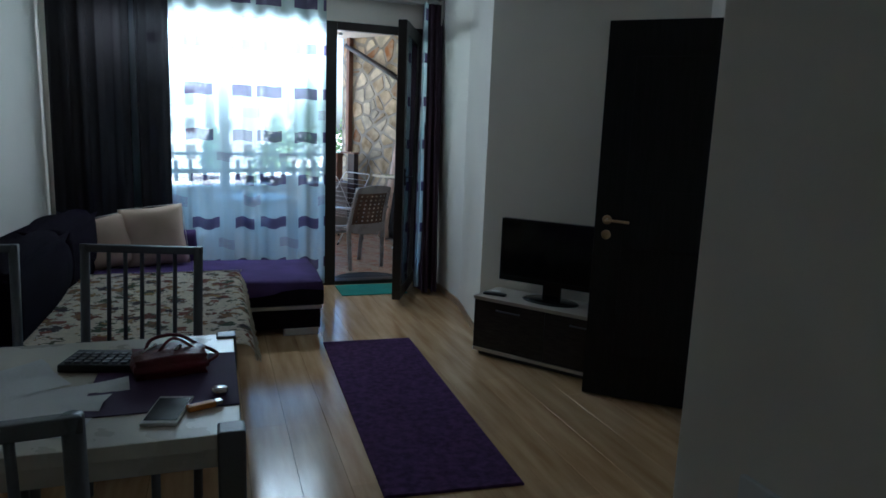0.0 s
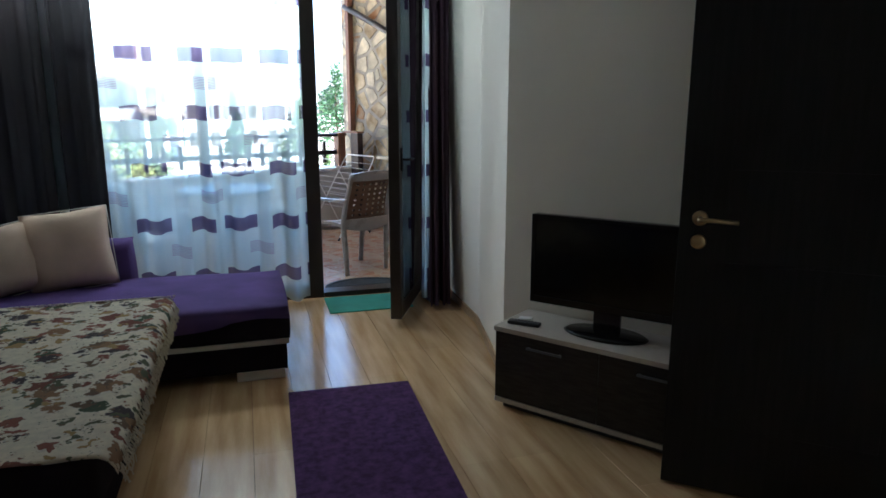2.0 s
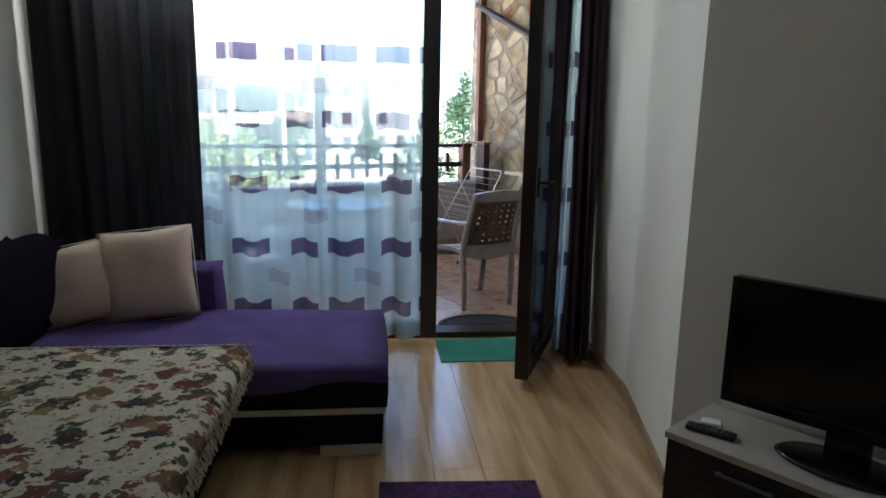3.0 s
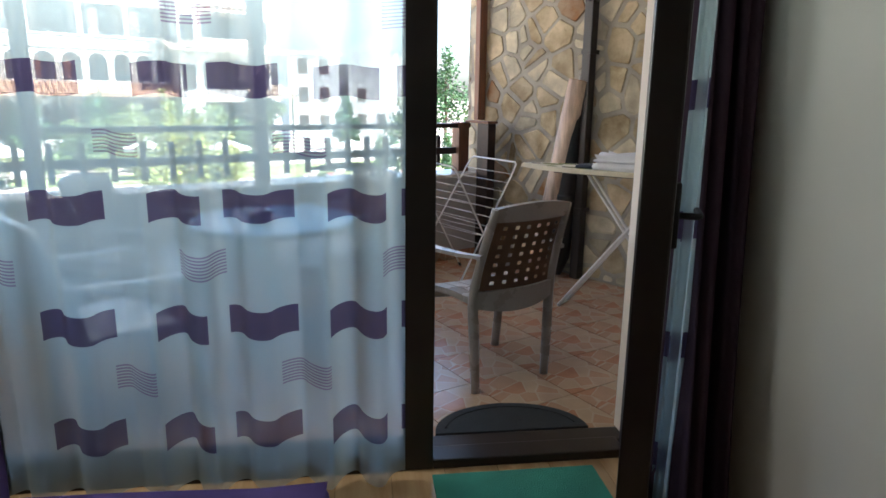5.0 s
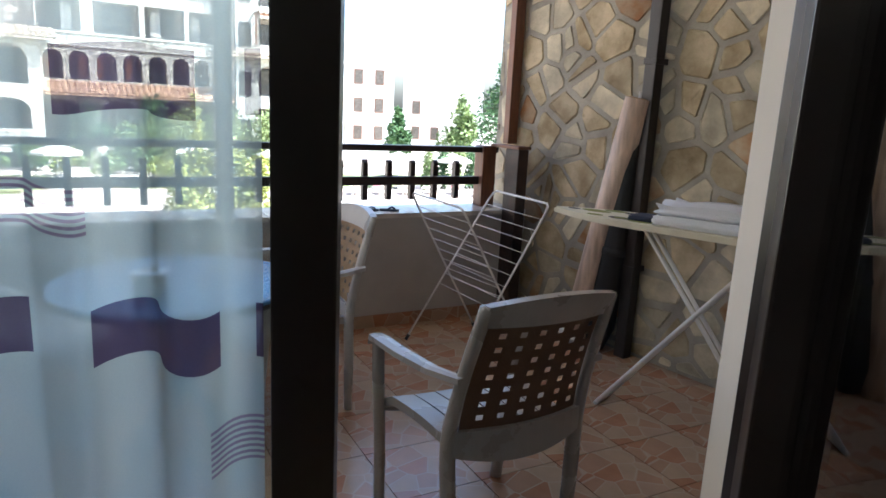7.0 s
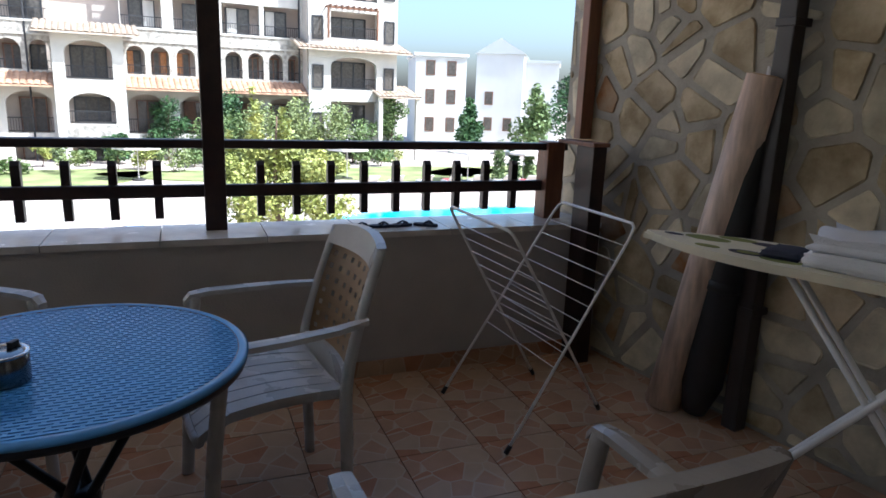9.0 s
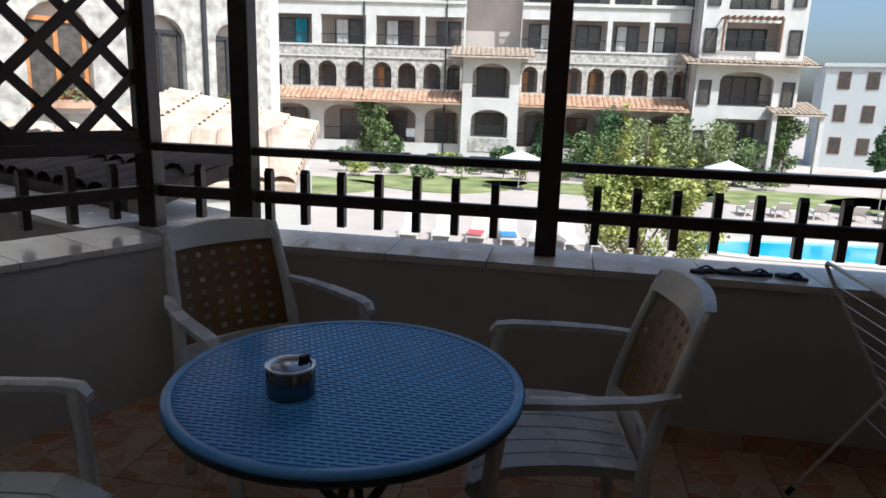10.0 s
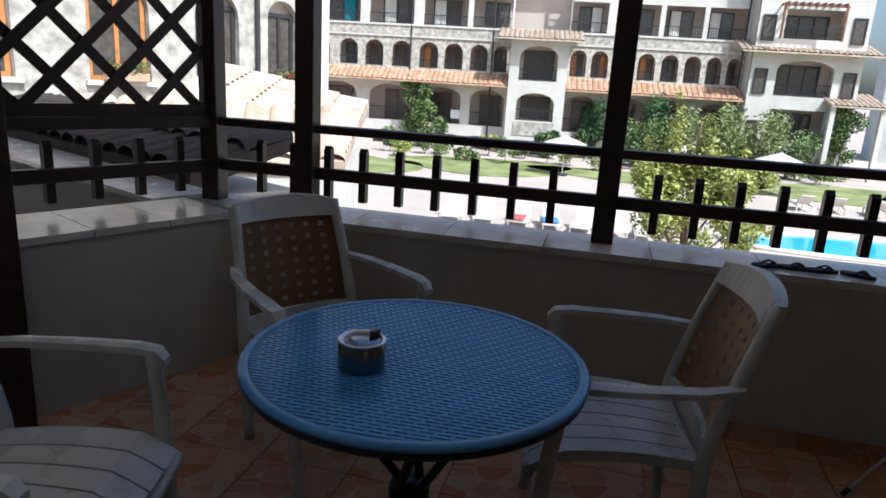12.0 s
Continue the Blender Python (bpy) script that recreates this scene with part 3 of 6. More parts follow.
for f, u, v in info:
    x, z = X0 + (X1 - X0) * u, Z1 + (Z0 - Z1) * v
    k = 0
    for r, (za, zb) in enumerate(ROWS_Z):
        if za <= z <= zb and any(a <= x <= b for a, b in (BLOCKS if r < 3 else BLOCKS_UP)):
            k = 1
        mid = zb + 0.11
        if mid < z < mid + 0.075 and int((z - mid) / 0.0051) % 2 == 0 and any(a <= x <= b and (r + o) % 2 == 0 for a, b, o in LINES):
            k = 2
    f.material_index = k
sheer = link_bm("sheer_curtain", bm, ["sheer", "sheer_band", "sheer_line"], None, True)
tagged(sheer, "white see-through curtain with woven rows of purple blocks", "curtain")
bm, _ = drape(-2.12, -1.27, -0.10, 0.04, 2.53, 7, 0.030, 0.012, 20, drift=-0.02, seed=7)
tagged(link_bm("curtain", bm, "curtain", None, True), "dark purple-grey heavy curtain hanging beside the window", "curtain", "heavy window curtains")
bm, _ = drape(0.835, 0.985, -0.13, 0.03, 2.53, 5, 0.085, 0.004, 24, seed=9)
for v in bm.verts:
    k = (2.53 - v.co.z) / 2.5
    v.co.x -= 0.075 * k
    v.co.y -= 0.28 * k
tagged(link_bm("curtain", bm, "curtain_warm", None, True), "plum heavy curtain drawn aside into the corner", "curtain", "heavy window curtains")
# the sheer that hangs gathered behind the open leaf
bm, info = drape(0.0, 0.20, 0.0, 0.05, 2.50, 4, 0.022, 0.005, 120, seed=12)
bmesh.ops.transform(bm, matrix=LEAF @ pose(0.20, 0.10, 0), verts=bm.verts[:])
for f, u, v in info:
    z = 2.53 - 2.48 * v
    if any(a <= z <= b for a, b in ROWS_Z) and 0.2 < u < 0.8:
        f.material_index = 1
tagged(link_bm("sheer_curtain", bm, ["sheer", "sheer_band"], None, True), "white see-through curtain gathered behind the open door", "curtain")
p = thing("heating_pipe", pose(0, 0, 0), "thin pale pipe running up the wall corner", "pipe")
part("tube", tube(bmesh.new(), [(0.972, -0.20, 0.0), (0.972, -0.20, H)], 0.011), "cream_band", p, "", True)


# ---- soft things ----
def soft_box(lo, hi, r, puff=0.012, cuts=10, seed=0, m=None):
    """An upholstered block with rounded edges and slightly domed faces."""
    bm = bmesh.new()
    lo, hi = Vector(lo), Vector(hi)
    c, h = (lo + hi) / 2, (hi - lo) / 2
    bmesh.ops.create_cube(bm, size=2)
    bmesh.ops.subdivide_edges(bm, edges=bm.edges[:], cuts=cuts, use_grid_fill=True)
    for v in bm.verts:
        q = Vector([v.co[i] * h[i] for i in range(3)])
        core = Vector([max(-(h[i] - r), min(h[i] - r, q[i])) for i in range(3)])
        d = q - core
        if d.length > 1e-6:
            q = core + d.normalized() * min(r, d.length if d.length < r else r)
        dome = 1.0
        for i in range(3):
            if abs(v.co[i]) < 0.999:
                dome *= 1 - v.co[i] ** 2
        nrm = Vector([1.0 if abs(v.co[i]) > 0.999 else 0 for i in range(3)])
        q += Vector([math.copysign(1, v.co[i]) * nrm[i] for i in range(3)]) * puff * dome
        q += Vector((0, 0, 1)) * 0.004 * noise.noise(q * 4 + Vector((seed, 0, 0)))
        v.co = q + c
    if m is not None:
        bmesh.ops.transform(bm, matrix=m, verts=bm.verts[:])
    return bm


sofa = thing("corner_sofa", pose(-2.1, -1.0, 0), "purple and black corner sofa bed pulled out", "sofa")


def S(lo, hi):
    off = Vector((-2.1, -1.0, 0))
    return tuple(Vector(lo) - off), tuple(Vector(hi) - off)


part("chaise_seat", soft_box(*S((-2.05, -1.47, 0.24), (-0.25, -0.64, 0.385)), 0.035), ["purple"], sofa, "purple flat-woven seat pad", True)
part("chaise_side", soft_box(*S((-2.04, -1.475, 0.215), (-0.245, -0.645, 0.345)), 0.02, 0.004), ["black_cloth"], sofa, "black cushion border", True)
part("base", soft_box(*S((-2.05, -1.45, 0.045), (-0.265, -0.50, 0.185)), 0.012, 0.002), ["black_cloth"], sofa, "black base", True)
part("band", boxes((*S((-2.04, -1.462, 0.185), (-0.255, -0.51, 0.213)), None, 0.004)), "cream_band", sofa, "cream band round the base")
for x, y in ((-0.40, -1.44), (-1.9, -1.44), (-0.40, -0.56)):
    part("foot", boxes((*S((x - 0.12, y - 0.015, 0.0), (x + 0.12, y + 0.035, 0.05)), None, 0.004)), "alu", sofa, "pale metal foot")
part("backrest", soft_box(*S((-2.08, -0.64, 0.05), (-1.10, -0.42, 0.60)), 0.05, 0.02), ["purple"], sofa, "purple end backrest", True)
part("long_backrest", soft_box(*S((-2.14, -2.95, 0.05), (-1.90, -0.64, 0.72)), 0.06, 0.02), ["purple_shaded"], sofa, "purple backrest along the wall, darkened as shaded", True)
part("back_cushion", soft_box(*S((-1.98, -1.75, 0.42), (-1.74, -0.78, 0.78)), 0.07, 0.04, m=Matrix.Rotation(0.0, 4, "Y")), ["purple_shaded"], sofa, "purple loose back cushion, darkened as shaded", True)
part("back_cushion", soft_box(*S((-1.98, -2.85, 0.42), (-1.74, -1.77, 0.78)), 0.07, 0.04), ["purple_shaded"], sofa, "purple loose back cushion, darkened as shaded", True)
part("bed_part", soft_box(*S((-1.92, -2.93, 0.22), (-0.87, -1.48, 0.435)), 0.03, 0.01), ["black_cloth"], sofa, "pulled-out bed part", True)
part("bed_base", soft_box(*S((-1.92, -2.90, 0.05), (-0.90, -1.50, 0.21)), 0.02, 0.002), ["black_cloth"], sofa, "", True)

# blanket with a fringed, uneven edge, spread over the bed
bm = bmesh.new()
nx, ny = 44, 56
grid = []
for j in range(ny + 1):
    row = []
    for i in range(nx + 1):
        u, v = i / nx, j / ny
        x, y = -1.76 + u * 1.0, -2.98 + v * 1.60
        x += 0.012 * noise.noise(Vector((0, y * 5, 1))) * u
        y += 0.015 * noise.noise(Vector((x * 5, 0, 2))) * v
        z = 0.458 + 0.010 * noise.noise(Vector((x * 3.2, y * 3.2, 3))) + 0.006 * noise.noise(Vector((x * 9, y * 9, 5)))
        if u > 0.92:
            k = (u - 0.92) / 0.08
            z -= 0.055 * k * k
            x -= 0.025 * k * k
        row.append(bm.verts.new((x, y, z)))
    grid.append(row)
for j in range(ny):
    for i in range(nx):
        bm.faces.new((grid[j][i], grid[j][i + 1], grid[j + 1][i + 1], grid[j + 1][i]))
bmesh.ops.solidify(bm, geom=bm.faces[:], thickness=0.008)
blanket = thing("blanket", pose(0, 0, 0), "cream tapestry blanket with rust and green flowers over the bed", "blanket")
part("cloth", bm, "tapestry", blanket, "", True)
bm = bmesh.new()
rnd = random.Random(5)
for k in range(190):
    y = -2.97 + k * 1.58 / 190
    x = -0.785 + rnd.uniform(-0.004, 0.004)
    tube(bm, [(x, y, 0.41), (x + rnd.uniform(0.005, 0.02), y + rnd.uniform(-0.01, 0.01), 0.385), (x + rnd.uniform(0.0, 0.02), y + rnd.uniform(-0.015, 0.015), 0.365)], 0.0022, 4)
for k in range(120):
    x = -1.75 + k * 0.96 / 120
    tube(bm, [(x, -1.385, 0.46), (x + rnd.uniform(-0.01, 0.01), -1.37 + rnd.uniform(0, 0.01), 0.455), (x + rnd.uniform(-0.015, 0.015), -1.35, 0.435)], 0.0022, 4)
tagged(part("fringe", bm, "fringe", blanket), kind="stuff")


def cushion(m, w, h, t, label, seed):
    bm = bmesh.new()
    n = 16
    for sgn in (1, -1):
        g = []
        for j in range(n + 1):
            row = []
            for i in range(n + 1):
                u, v = 2 * i / n - 1, 2 * j / n - 1
                pin = 1 - 0.06 * (1 - abs(u)) * abs(v) ** 3 - 0.06 * (1 - abs(v)) * abs(u) ** 3
                d = max(0, (1 - u ** 4) * (1 - v ** 4)) ** 0.6
                row.append(bm.verts.new((u * w / 2 * pin, sgn * (0.008 + t / 2 * d) + 0.012 * noise.noise(Vector((u * 2, v * 2, seed))), v * h / 2 * pin + h / 2)))
            g.append(row)
        for j in range(n):
            for i in range(n):
                bm.faces.new((g[j][i], g[j][i + 1], g[j + 1][i + 1], g[j + 1][i]))
    bmesh.ops.remove_doubles(bm, verts=bm.verts[:], dist=0.02)
    c = thing("cushion", m, label, "cushion", "cushions on the sofa")
    part("cover", bm, "cushion", c, "", True)
    bm = bmesh.new()
    loop = [(-w / 2, 0, 0), (w / 2, 0, 0), (w / 2, 0, h), (-w / 2, 0, h), (-w / 2, 0, 0)]
    tube(bm, loop, 0.004, 5)
    part("piping", bm, "cream_band", c, "", True)


cushion(pose(-1.345, -0.82, 0.388, -15, -6, 4), 0.43, 0.44, 0.18, "beige square cushion leaning on the sofa's end", 1)
cushion(pose(-1.645, -0.88, 0.388, -20, -10, 22), 0.42, 0.38, 0.17, "beige square cushion leaning behind another cushion", 2)

# rugs and mats
bm = bmesh.new()
poly = [(-0.345, -3.625), (0.235, -3.675), (0.31, -1.70), (-0.282, -1.672)]
prism(bm, poly, 0.0, 0.012)
bmesh.ops.bevel(bm, geom=[e for e in bm.edges if all(v.co.z > 0.01 for v in e.verts)], offset=0.004, segments=2, affect="EDGES")
tagged(link_bm("rug", bm, "rug"), "narrow dark purple short-pile runner on the floor", "rug")
bm = bmesh.new()
box(bm, (0.075, -0.43, 0), (0.66, -0.045, 0.008), None, 0.003)
tagged(link_bm("door_mat", bm, "green_mat"), "green mat on the floor inside the balcony door", "mat")

# ---- television corner ----
TVM = Matrix.Translation((0.631, -2.08, 0)) @ Matrix.Rotation(math.atan2(-0.80, 0.60), 4, "Z")
stand = thing("tv_stand", TVM, "low dark television cabinet with pale top and base", "cabinet")
SW, SD, SH = 1.0, 0.315, 0.395
part("top", boxes(((-0.005, -0.008, SH - 0.022), (SW + 0.005, SD, SH), None, 0.002)), "stand_top", stand, "pale top board")
part("body", boxes(((0, 0.018, 0.052), (0.018, SD, SH - 0.022)), ((SW - 0.018, 0.018, 0.052), (SW, SD, SH - 0.022)), ((0.018, SD - 0.015, 0.052), (SW - 0.018, SD, SH - 0.022)), ((SW / 2 - 0.009, 0.018, 0.052), (SW / 2 + 0.009, SD - 0.015, SH - 0.022))), "stand", stand)
part("base", boxes(((0.0, 0.0, 0.03), (SW, SD, 0.052), None, 0.002)), "stand_top", stand, "pale base board")
part("plinth", boxes(((0.03, 0.03, 0.0), (SW - 0.03, SD, 0.03))), "matt_black", stand)
for a, b in ((0.002, SW / 2 - 0.002), (SW / 2 + 0.002, SW - 0.002)):
    d = part("flap_door", boxes(((a, 0.0, 0.055), (b, 0.0175, SH - 0.025), None, 0.0015)), "stand", stand)
    mid = (a + b) / 2
    bm = bmesh.new()
    box(bm, (mid - 0.085, -0.014, SH - 0.078), (mid + 0.085, -0.006, SH - 0.068), None, 0.002)
    box(bm, (mid - 0.08, -0.007, SH - 0.078), (mid - 0.07, 0.001, SH - 0.068))
    box(bm, (mid + 0.07, -0.007, SH - 0.078), (mid + 0.08, 0.001, SH - 0.068))
    part("handle", bm, "grey_metal", d, "slim dark metal handle")

tv = thing("television", TVM @ pose(0.455, 0.165, SH, 0, 0, 3), "black flat-screen television on an oval foot", "television")
TW, T0, T1 = 0.72, 0.10, 0.505
part("housing", boxes(((-TW / 2, 0.0, T0), (TW / 2, 0.04, T1), None, 0.008), ((-0.22, 0.04, T0 + 0.08), (0.22, 0.075, T1 - 0.1), None, 0.01)), "gloss_black", tv)
part("bezel", boxes(((-TW / 2, -0.008, T0), (-TW / 2 + 0.02, 0.0, T1), None, 0.002), ((TW / 2 - 0.02, -0.008, T0), (TW / 2, 0.0, T1), None, 0.002),
                    ((-TW / 2 + 0.02, -0.008, T1 - 0.02), (TW / 2 - 0.02, 0.0, T1), None, 0.002), ((-TW / 2 + 0.02, -0.010, T0), (TW / 2 - 0.02, 0.0, T0 + 0.035), None, 0.003)), "gloss_black", tv)
part("screen", boxes(((-TW / 2 + 0.02, -0.004, T0 + 0.035), (TW / 2 - 0.02, -0.001, T1 - 0.02))), "screen", tv, "switched-off dark screen")
bm = bmesh.new()
lathe(bm, [(0.5, 0.0), (0.52, 0.006), (0.48, 0.014), (0.1, 0.022)], 40)
bmesh.ops.transform(bm, matrix=Matrix.Diagonal((0.36, 0.20, 1, 1)), verts=bm.verts[:])
part("foot", bm, "gloss_black", tv, "oval glossy foot", True)
part("neck", boxes(((-0.06, 0.005, 0.015), (0.06, 0.03, T0 + 0.05), None, 0.006)), "gloss_black", tv)
rem = thing("remote_control", TVM @ pose(0.10, 0.085, SH, 0, 0, 100), "black remote control on the television cabinet", "remote control")
part("body", boxes(((-0.022, -0.075, 0.0), (0.022, 0.075, 0.016), None, 0.006)), "matt_black", rem)
bm = bmesh.new()
for j in range(7):
    for i in range(3):
        box(bm, (-0.014 + i * 0.011, -0.055 + j * 0.016, 0.0155), (-0.008 + i * 0.011, -0.047 + j * 0.016, 0.0185))
part("buttons", bm, "grey_metal", rem)
pk = thing("paper_packet", TVM @ pose(0.07, 0.15, SH, 0, 0, 20), "small pale paper packet on the cabinet", "packet")
part("packet", boxes(((-0.03, -0.02, 0), (0.03, 0.02, 0.012), None, 0.003)), "paper", pk)

# ---- interior door standing open ----
D0, D1 = Vector((1.598, -3.385)), Vector((0.989, -2.858))
DM = Matrix.Translation((D1.x, D1.y, 0)) @ Matrix.Rotation(math.atan2(D0.y - D1.y, D0.x - D1.x), 4, "Z")
DL = (D0 - D1).length
dd = tagged(new("door_2"), "dark wenge interior door standing open into the room", "door", kind="structure")
dd.matrix_basis = DM
bm = bmesh.new()
box(bm, (0, 0.0, 0.01), (DL, 0.04, 2.02), None, 0.003)
for z0, z1 in ((0.25, 0.85), (1.15, 1.85)):
    for a, b in ((0.14, 0.15), (DL - 0.15, DL - 0.14)):
        box(bm, (a, -0.003, z0), (b, 0.0, z1))
    box(bm, (0.14, -0.003, z0), (DL - 0.14, 0.0, z0 + 0.01))
    box(bm, (0.14, -0.003, z1 - 0.01), (DL - 0.14, 0.0, z1))
lf = part("door_leaf", bm, "dark_wood", dd)
bm = bmesh.new()
lathe(bm, [(0.024, 0.0), (0.026, 0.004), (0.022, 0.009)], 24)
bmesh.ops.transform(bm, matrix=pose(0.065, -0.0005, 0.995, 90), verts=bm.verts[:])
tube(bm, [(0.065, -0.008, 0.995), (0.065, -0.05, 0.995), (0.075, -0.056, 0.995), (0.10, -0.056, 0.997), (0.185, -0.052, 0.993)], 0.008, 10)
part("handle", bm, "brass", lf, "brass-toned lever handle", True)
bm = bmesh.new()
lathe(bm, [(0.024, 0.0), (0.026, 0.004), (0.022, 0.009), (0.008, 0.010)], 24)
bmesh.ops.transform(bm, matrix=pose(0.065, -0.0005, 0.915, 90), verts=bm.verts[:])
part("keyhole_plate", bm, "brass", lf, "round keyhole plate", True)
bm = boxes(((1.60, -3.47, 0), (1.635, -3.40, 2.06)), ((1.60, -3.43, 2.03), (1.635, -3.40, 2.08)))
tagged(link_bm("trim", bm, "dark_wood"), "dark wooden door casing at the wall", "trim", kind="structure")

# ---- dining corner ----
tb = thing("dining_table", pose(-1.5, -4.125, 0), "cream-topped dining table with grey metal legs", "table")
part("tabletop", boxes(((-0.60, -0.37, 0.715), (0.60, 0.37, 0.75), None, 0.003)), "table_top", tb)
part("apron", boxes(((-0.55, -0.34, 0.66), (0.55, 0.34, 0.715))), "table_top", tb)
for sx in (-1, 1):
    for sy in (-1, 1):
        part("leg", boxes(((sx * 0.578 - 0.03, sy * 0.348 - 0.03, 0), (sx * 0.578 + 0.03, sy * 0.348 + 0.03, 0.757), None, 0.006)), "grey_metal", tb, "square grey metal leg")
pm = thing("place_mat", pose(-1.06, -4.14, 0.75), "plum woven place mat lying on the table", "place mat")
part("cloth", boxes(((-0.19, -0.20, 0), (0.16, 0.19, 0.003))), "place_mat", pm)
ph = thing("mobile_phone", pose(-1.06, -4.345, 0.75, 0, 0, -12), "white-edged mobile phone lying screen up", "phone")
part("body", boxes(((-0.04, -0.078, 0), (0.04, 0.078, 0.008), None, 0.003)), "paper", ph, "white casing")
part("screen", boxes(((-0.036, -0.062, 0.008), (0.036, 0.062, 0.009))), "screen", ph, "dark screen")
calc = thing("calculator", pose(-1.23, -3.98, 0.75, 0, 0, -14), "black desk calculator with many keys", "calculator")
part("body", boxes(((-0.11, -0.065, 0), (0.11, 0.065, 0.022), None, 0.005)), "matt_black", calc)
bm = bmesh.new()
for j in range(4):
    for i in range(8):
        box(bm, (-0.095 + i * 0.024, -0.052 + j * 0.022, 0.0215), (-0.079 + i * 0.024, -0.037 + j * 0.022, 0.027))
part("keys", bm, "grey_metal", calc)
bag = thing("handbag", pose(-1.06, -4.06, 0.753, 0, 0, 10) @ Matrix.Scale(0.82, 4), "small dark red leather bag lying on the table", "bag")
part("body", soft_box((-0.12, -0.07, 0.0), (0.09, 0.07, 0.06), 0.025, 0.015, 6), "red_bag", bag, "", True)
bm = bmesh.new()
tube(bm, curve_pts([(-0.09, 0.03, 0.05), (-0.06, 0.08, 0.085), (0.02, 0.09, 0.09), (0.08, 0.06, 0.06), (0.14, 0.02, 0.03), (0.10, -0.03, 0.02)], 6), 0.006, 8)
tube(bm, curve_pts([(-0.06, -0.02, 0.06), (0.0, 0.02, 0.10), (0.07, 0.0, 0.06)], 6), 0.005, 8)
part("strap", bm, "red_bag", bag, "", True)
part("buckle", tube(bmesh.new(), [(-0.10, 0.0, 0.065), (-0.05, 0.06, 0.072)], 0.005, 6), "chrome", bag, "shiny metal buckle", True)
part("buckle", tube(bmesh.new(), [(0.0, -0.03, 0.075), (0.02, 0.0, 0.078)], 0.006, 6), "chrome", bag, "shiny metal buckle", True)
lt = thing("lighter", pose(-0.98, -4.34, 0.75, 0, 0, 20), "orange plastic lighter lying on the table", "lighter")
part("body", boxes(((-0.04, -0.011, 0), (0.025, 0.011, 0.014), None, 0.004)), "orange", lt)
part("cap", boxes(((0.025, -0.01, 0.001), (0.042, 0.01, 0.013), None, 0.002)), "chrome", lt, "metal cap")
tin = thing("lip_balm_tin", pose(-0.945, -4.265, 0.753), "small round metal tin on the table mat", "tin")
part("tin", lathe(bmesh.new(), [(0.019, 0), (0.02, 0.002), (0.02, 0.014), (0.018, 0.016)], 24), "chrome", tin, "", True)
for k, (x, y, r) in enumerate(((-1.30, -4.24, 8), (-1.36, -4.30, -14), (-1.48, -4.10, 30))):
    sh = thing("paper_sheet", pose(x, y, 0.7505 + 0.0012 * k, 0, 0, r), "loose sheet of white paper on the table", "paper", "papers on the table")
    bm = bmesh.new()
    n = 8
    g = [[bm.verts.new((-0.148 + 0.296 * i / n, -0.105 + 0.21 * j / n, 0.0004 + (0.012 * (i / n) ** 4 if j > 5 else 0.0))) for i in range(n + 1)] for j in range(n + 1)]
    for j in range(n):
        for i in range(n):
            bm.faces.new((g[j][i], g[j][i + 1], g[j + 1][i + 1], g[j + 1][i]))
    part("sheet", bm, "paper", sh, "", True)


def dining_chair():
    c = thing("dining_chair", pose(0, 0, 0), "grey metal dining chair with upright bars and purple seat", "chair", "chairs round the table")
    for sx in (-1, 1):
        part("back_leg", tube(bmesh.new(), [(sx * 0.205, 0.03, 0), (sx * 0.205, 0.0, 0.45), (sx * 0.205, -0.050, 0.965)], 0.017, 8), "grey_metal", c, "", True)
        part("front_leg", tube(bmesh.new(), [(sx * 0.19, 0.40, 0), (sx * 0.19, 0.39, 0.43)], 0.015, 8), "grey_metal", c, "", True)
    part("top_rail", boxes(((-0.22, -0.063, 0.937), (0.22, -0.035, 0.965), None, 0.004)), "grey_metal", c)
    part("lower_rail", boxes(((-0.205, -0.018, 0.50), (0.205, 0.004, 0.525), None, 0.003)), "grey_metal", c)
    for i in range(5):
        x = -0.12 + i * 0.06
        part("bar", tube(bmesh.new(), [(x, -0.008, 0.515), (x, -0.049, 0.945)], 0.008, 6), "grey_metal", c, "", True)
    part("seat", soft_box((-0.215, 0.0, 0.43), (0.215, 0.42, 0.475), 0.018, 0.012, 6), "purple", c, "purple padded seat", True)
    return c


dc = dining_chair()
dc.matrix_basis = pose(-1.22, -3.335, 0, 0, 0, 164)
copy_thing(dc, pose(-1.84, -3.26, 0, 0, 0, 178))
copy_thing(dc, pose(-1.37, -4.80, 0, 0, 0, 6))

# socket low on the wall end
so = tagged(new("wall_socket"), "white double wall socket near the floor", "socket")
so.matrix_basis = pose(-0.264, -5.33, 0.93, 0, -90, 0)
part("plate", boxes(((-0.04, -0.07, 0), (0.04, 0.07, 0.010), None, 0.003)), "paper", so)
for y in (-0.035, 0.035):
    part("outlet", lathe(bmesh.new(), [(0.02, 0.009), (0.02, 0.012), (0.016, 0.012)], 20, (0, y)), "cream_band", so)


# ---- balcony railing ----
def along(p, d):
    """A pose at plan point p with x along d."""
    return Matrix.Translation((p.x, p.y, 0)) @ Matrix.Rotation(math.atan2(d.y, d.x), 4, "Z")


RM = along(RAIL0, PAR)                     # local x along the parapet, 0 at the middle post


RE, RL = 1.80, -1.843
rl = thing("balcony_railing", RM, "dark-stained wooden railing with short upright pickets", "railing")
part("top_rail", boxes(((RL, -0.03, 1.055), (RE, 0.045, 1.092), None, 0.006)), "rail_wood", rl)
part("lower_rail", boxes(((RL, -0.005, 0.842), (RE, 0.035, 0.896), None, 0.005)), "rail_wood", rl)


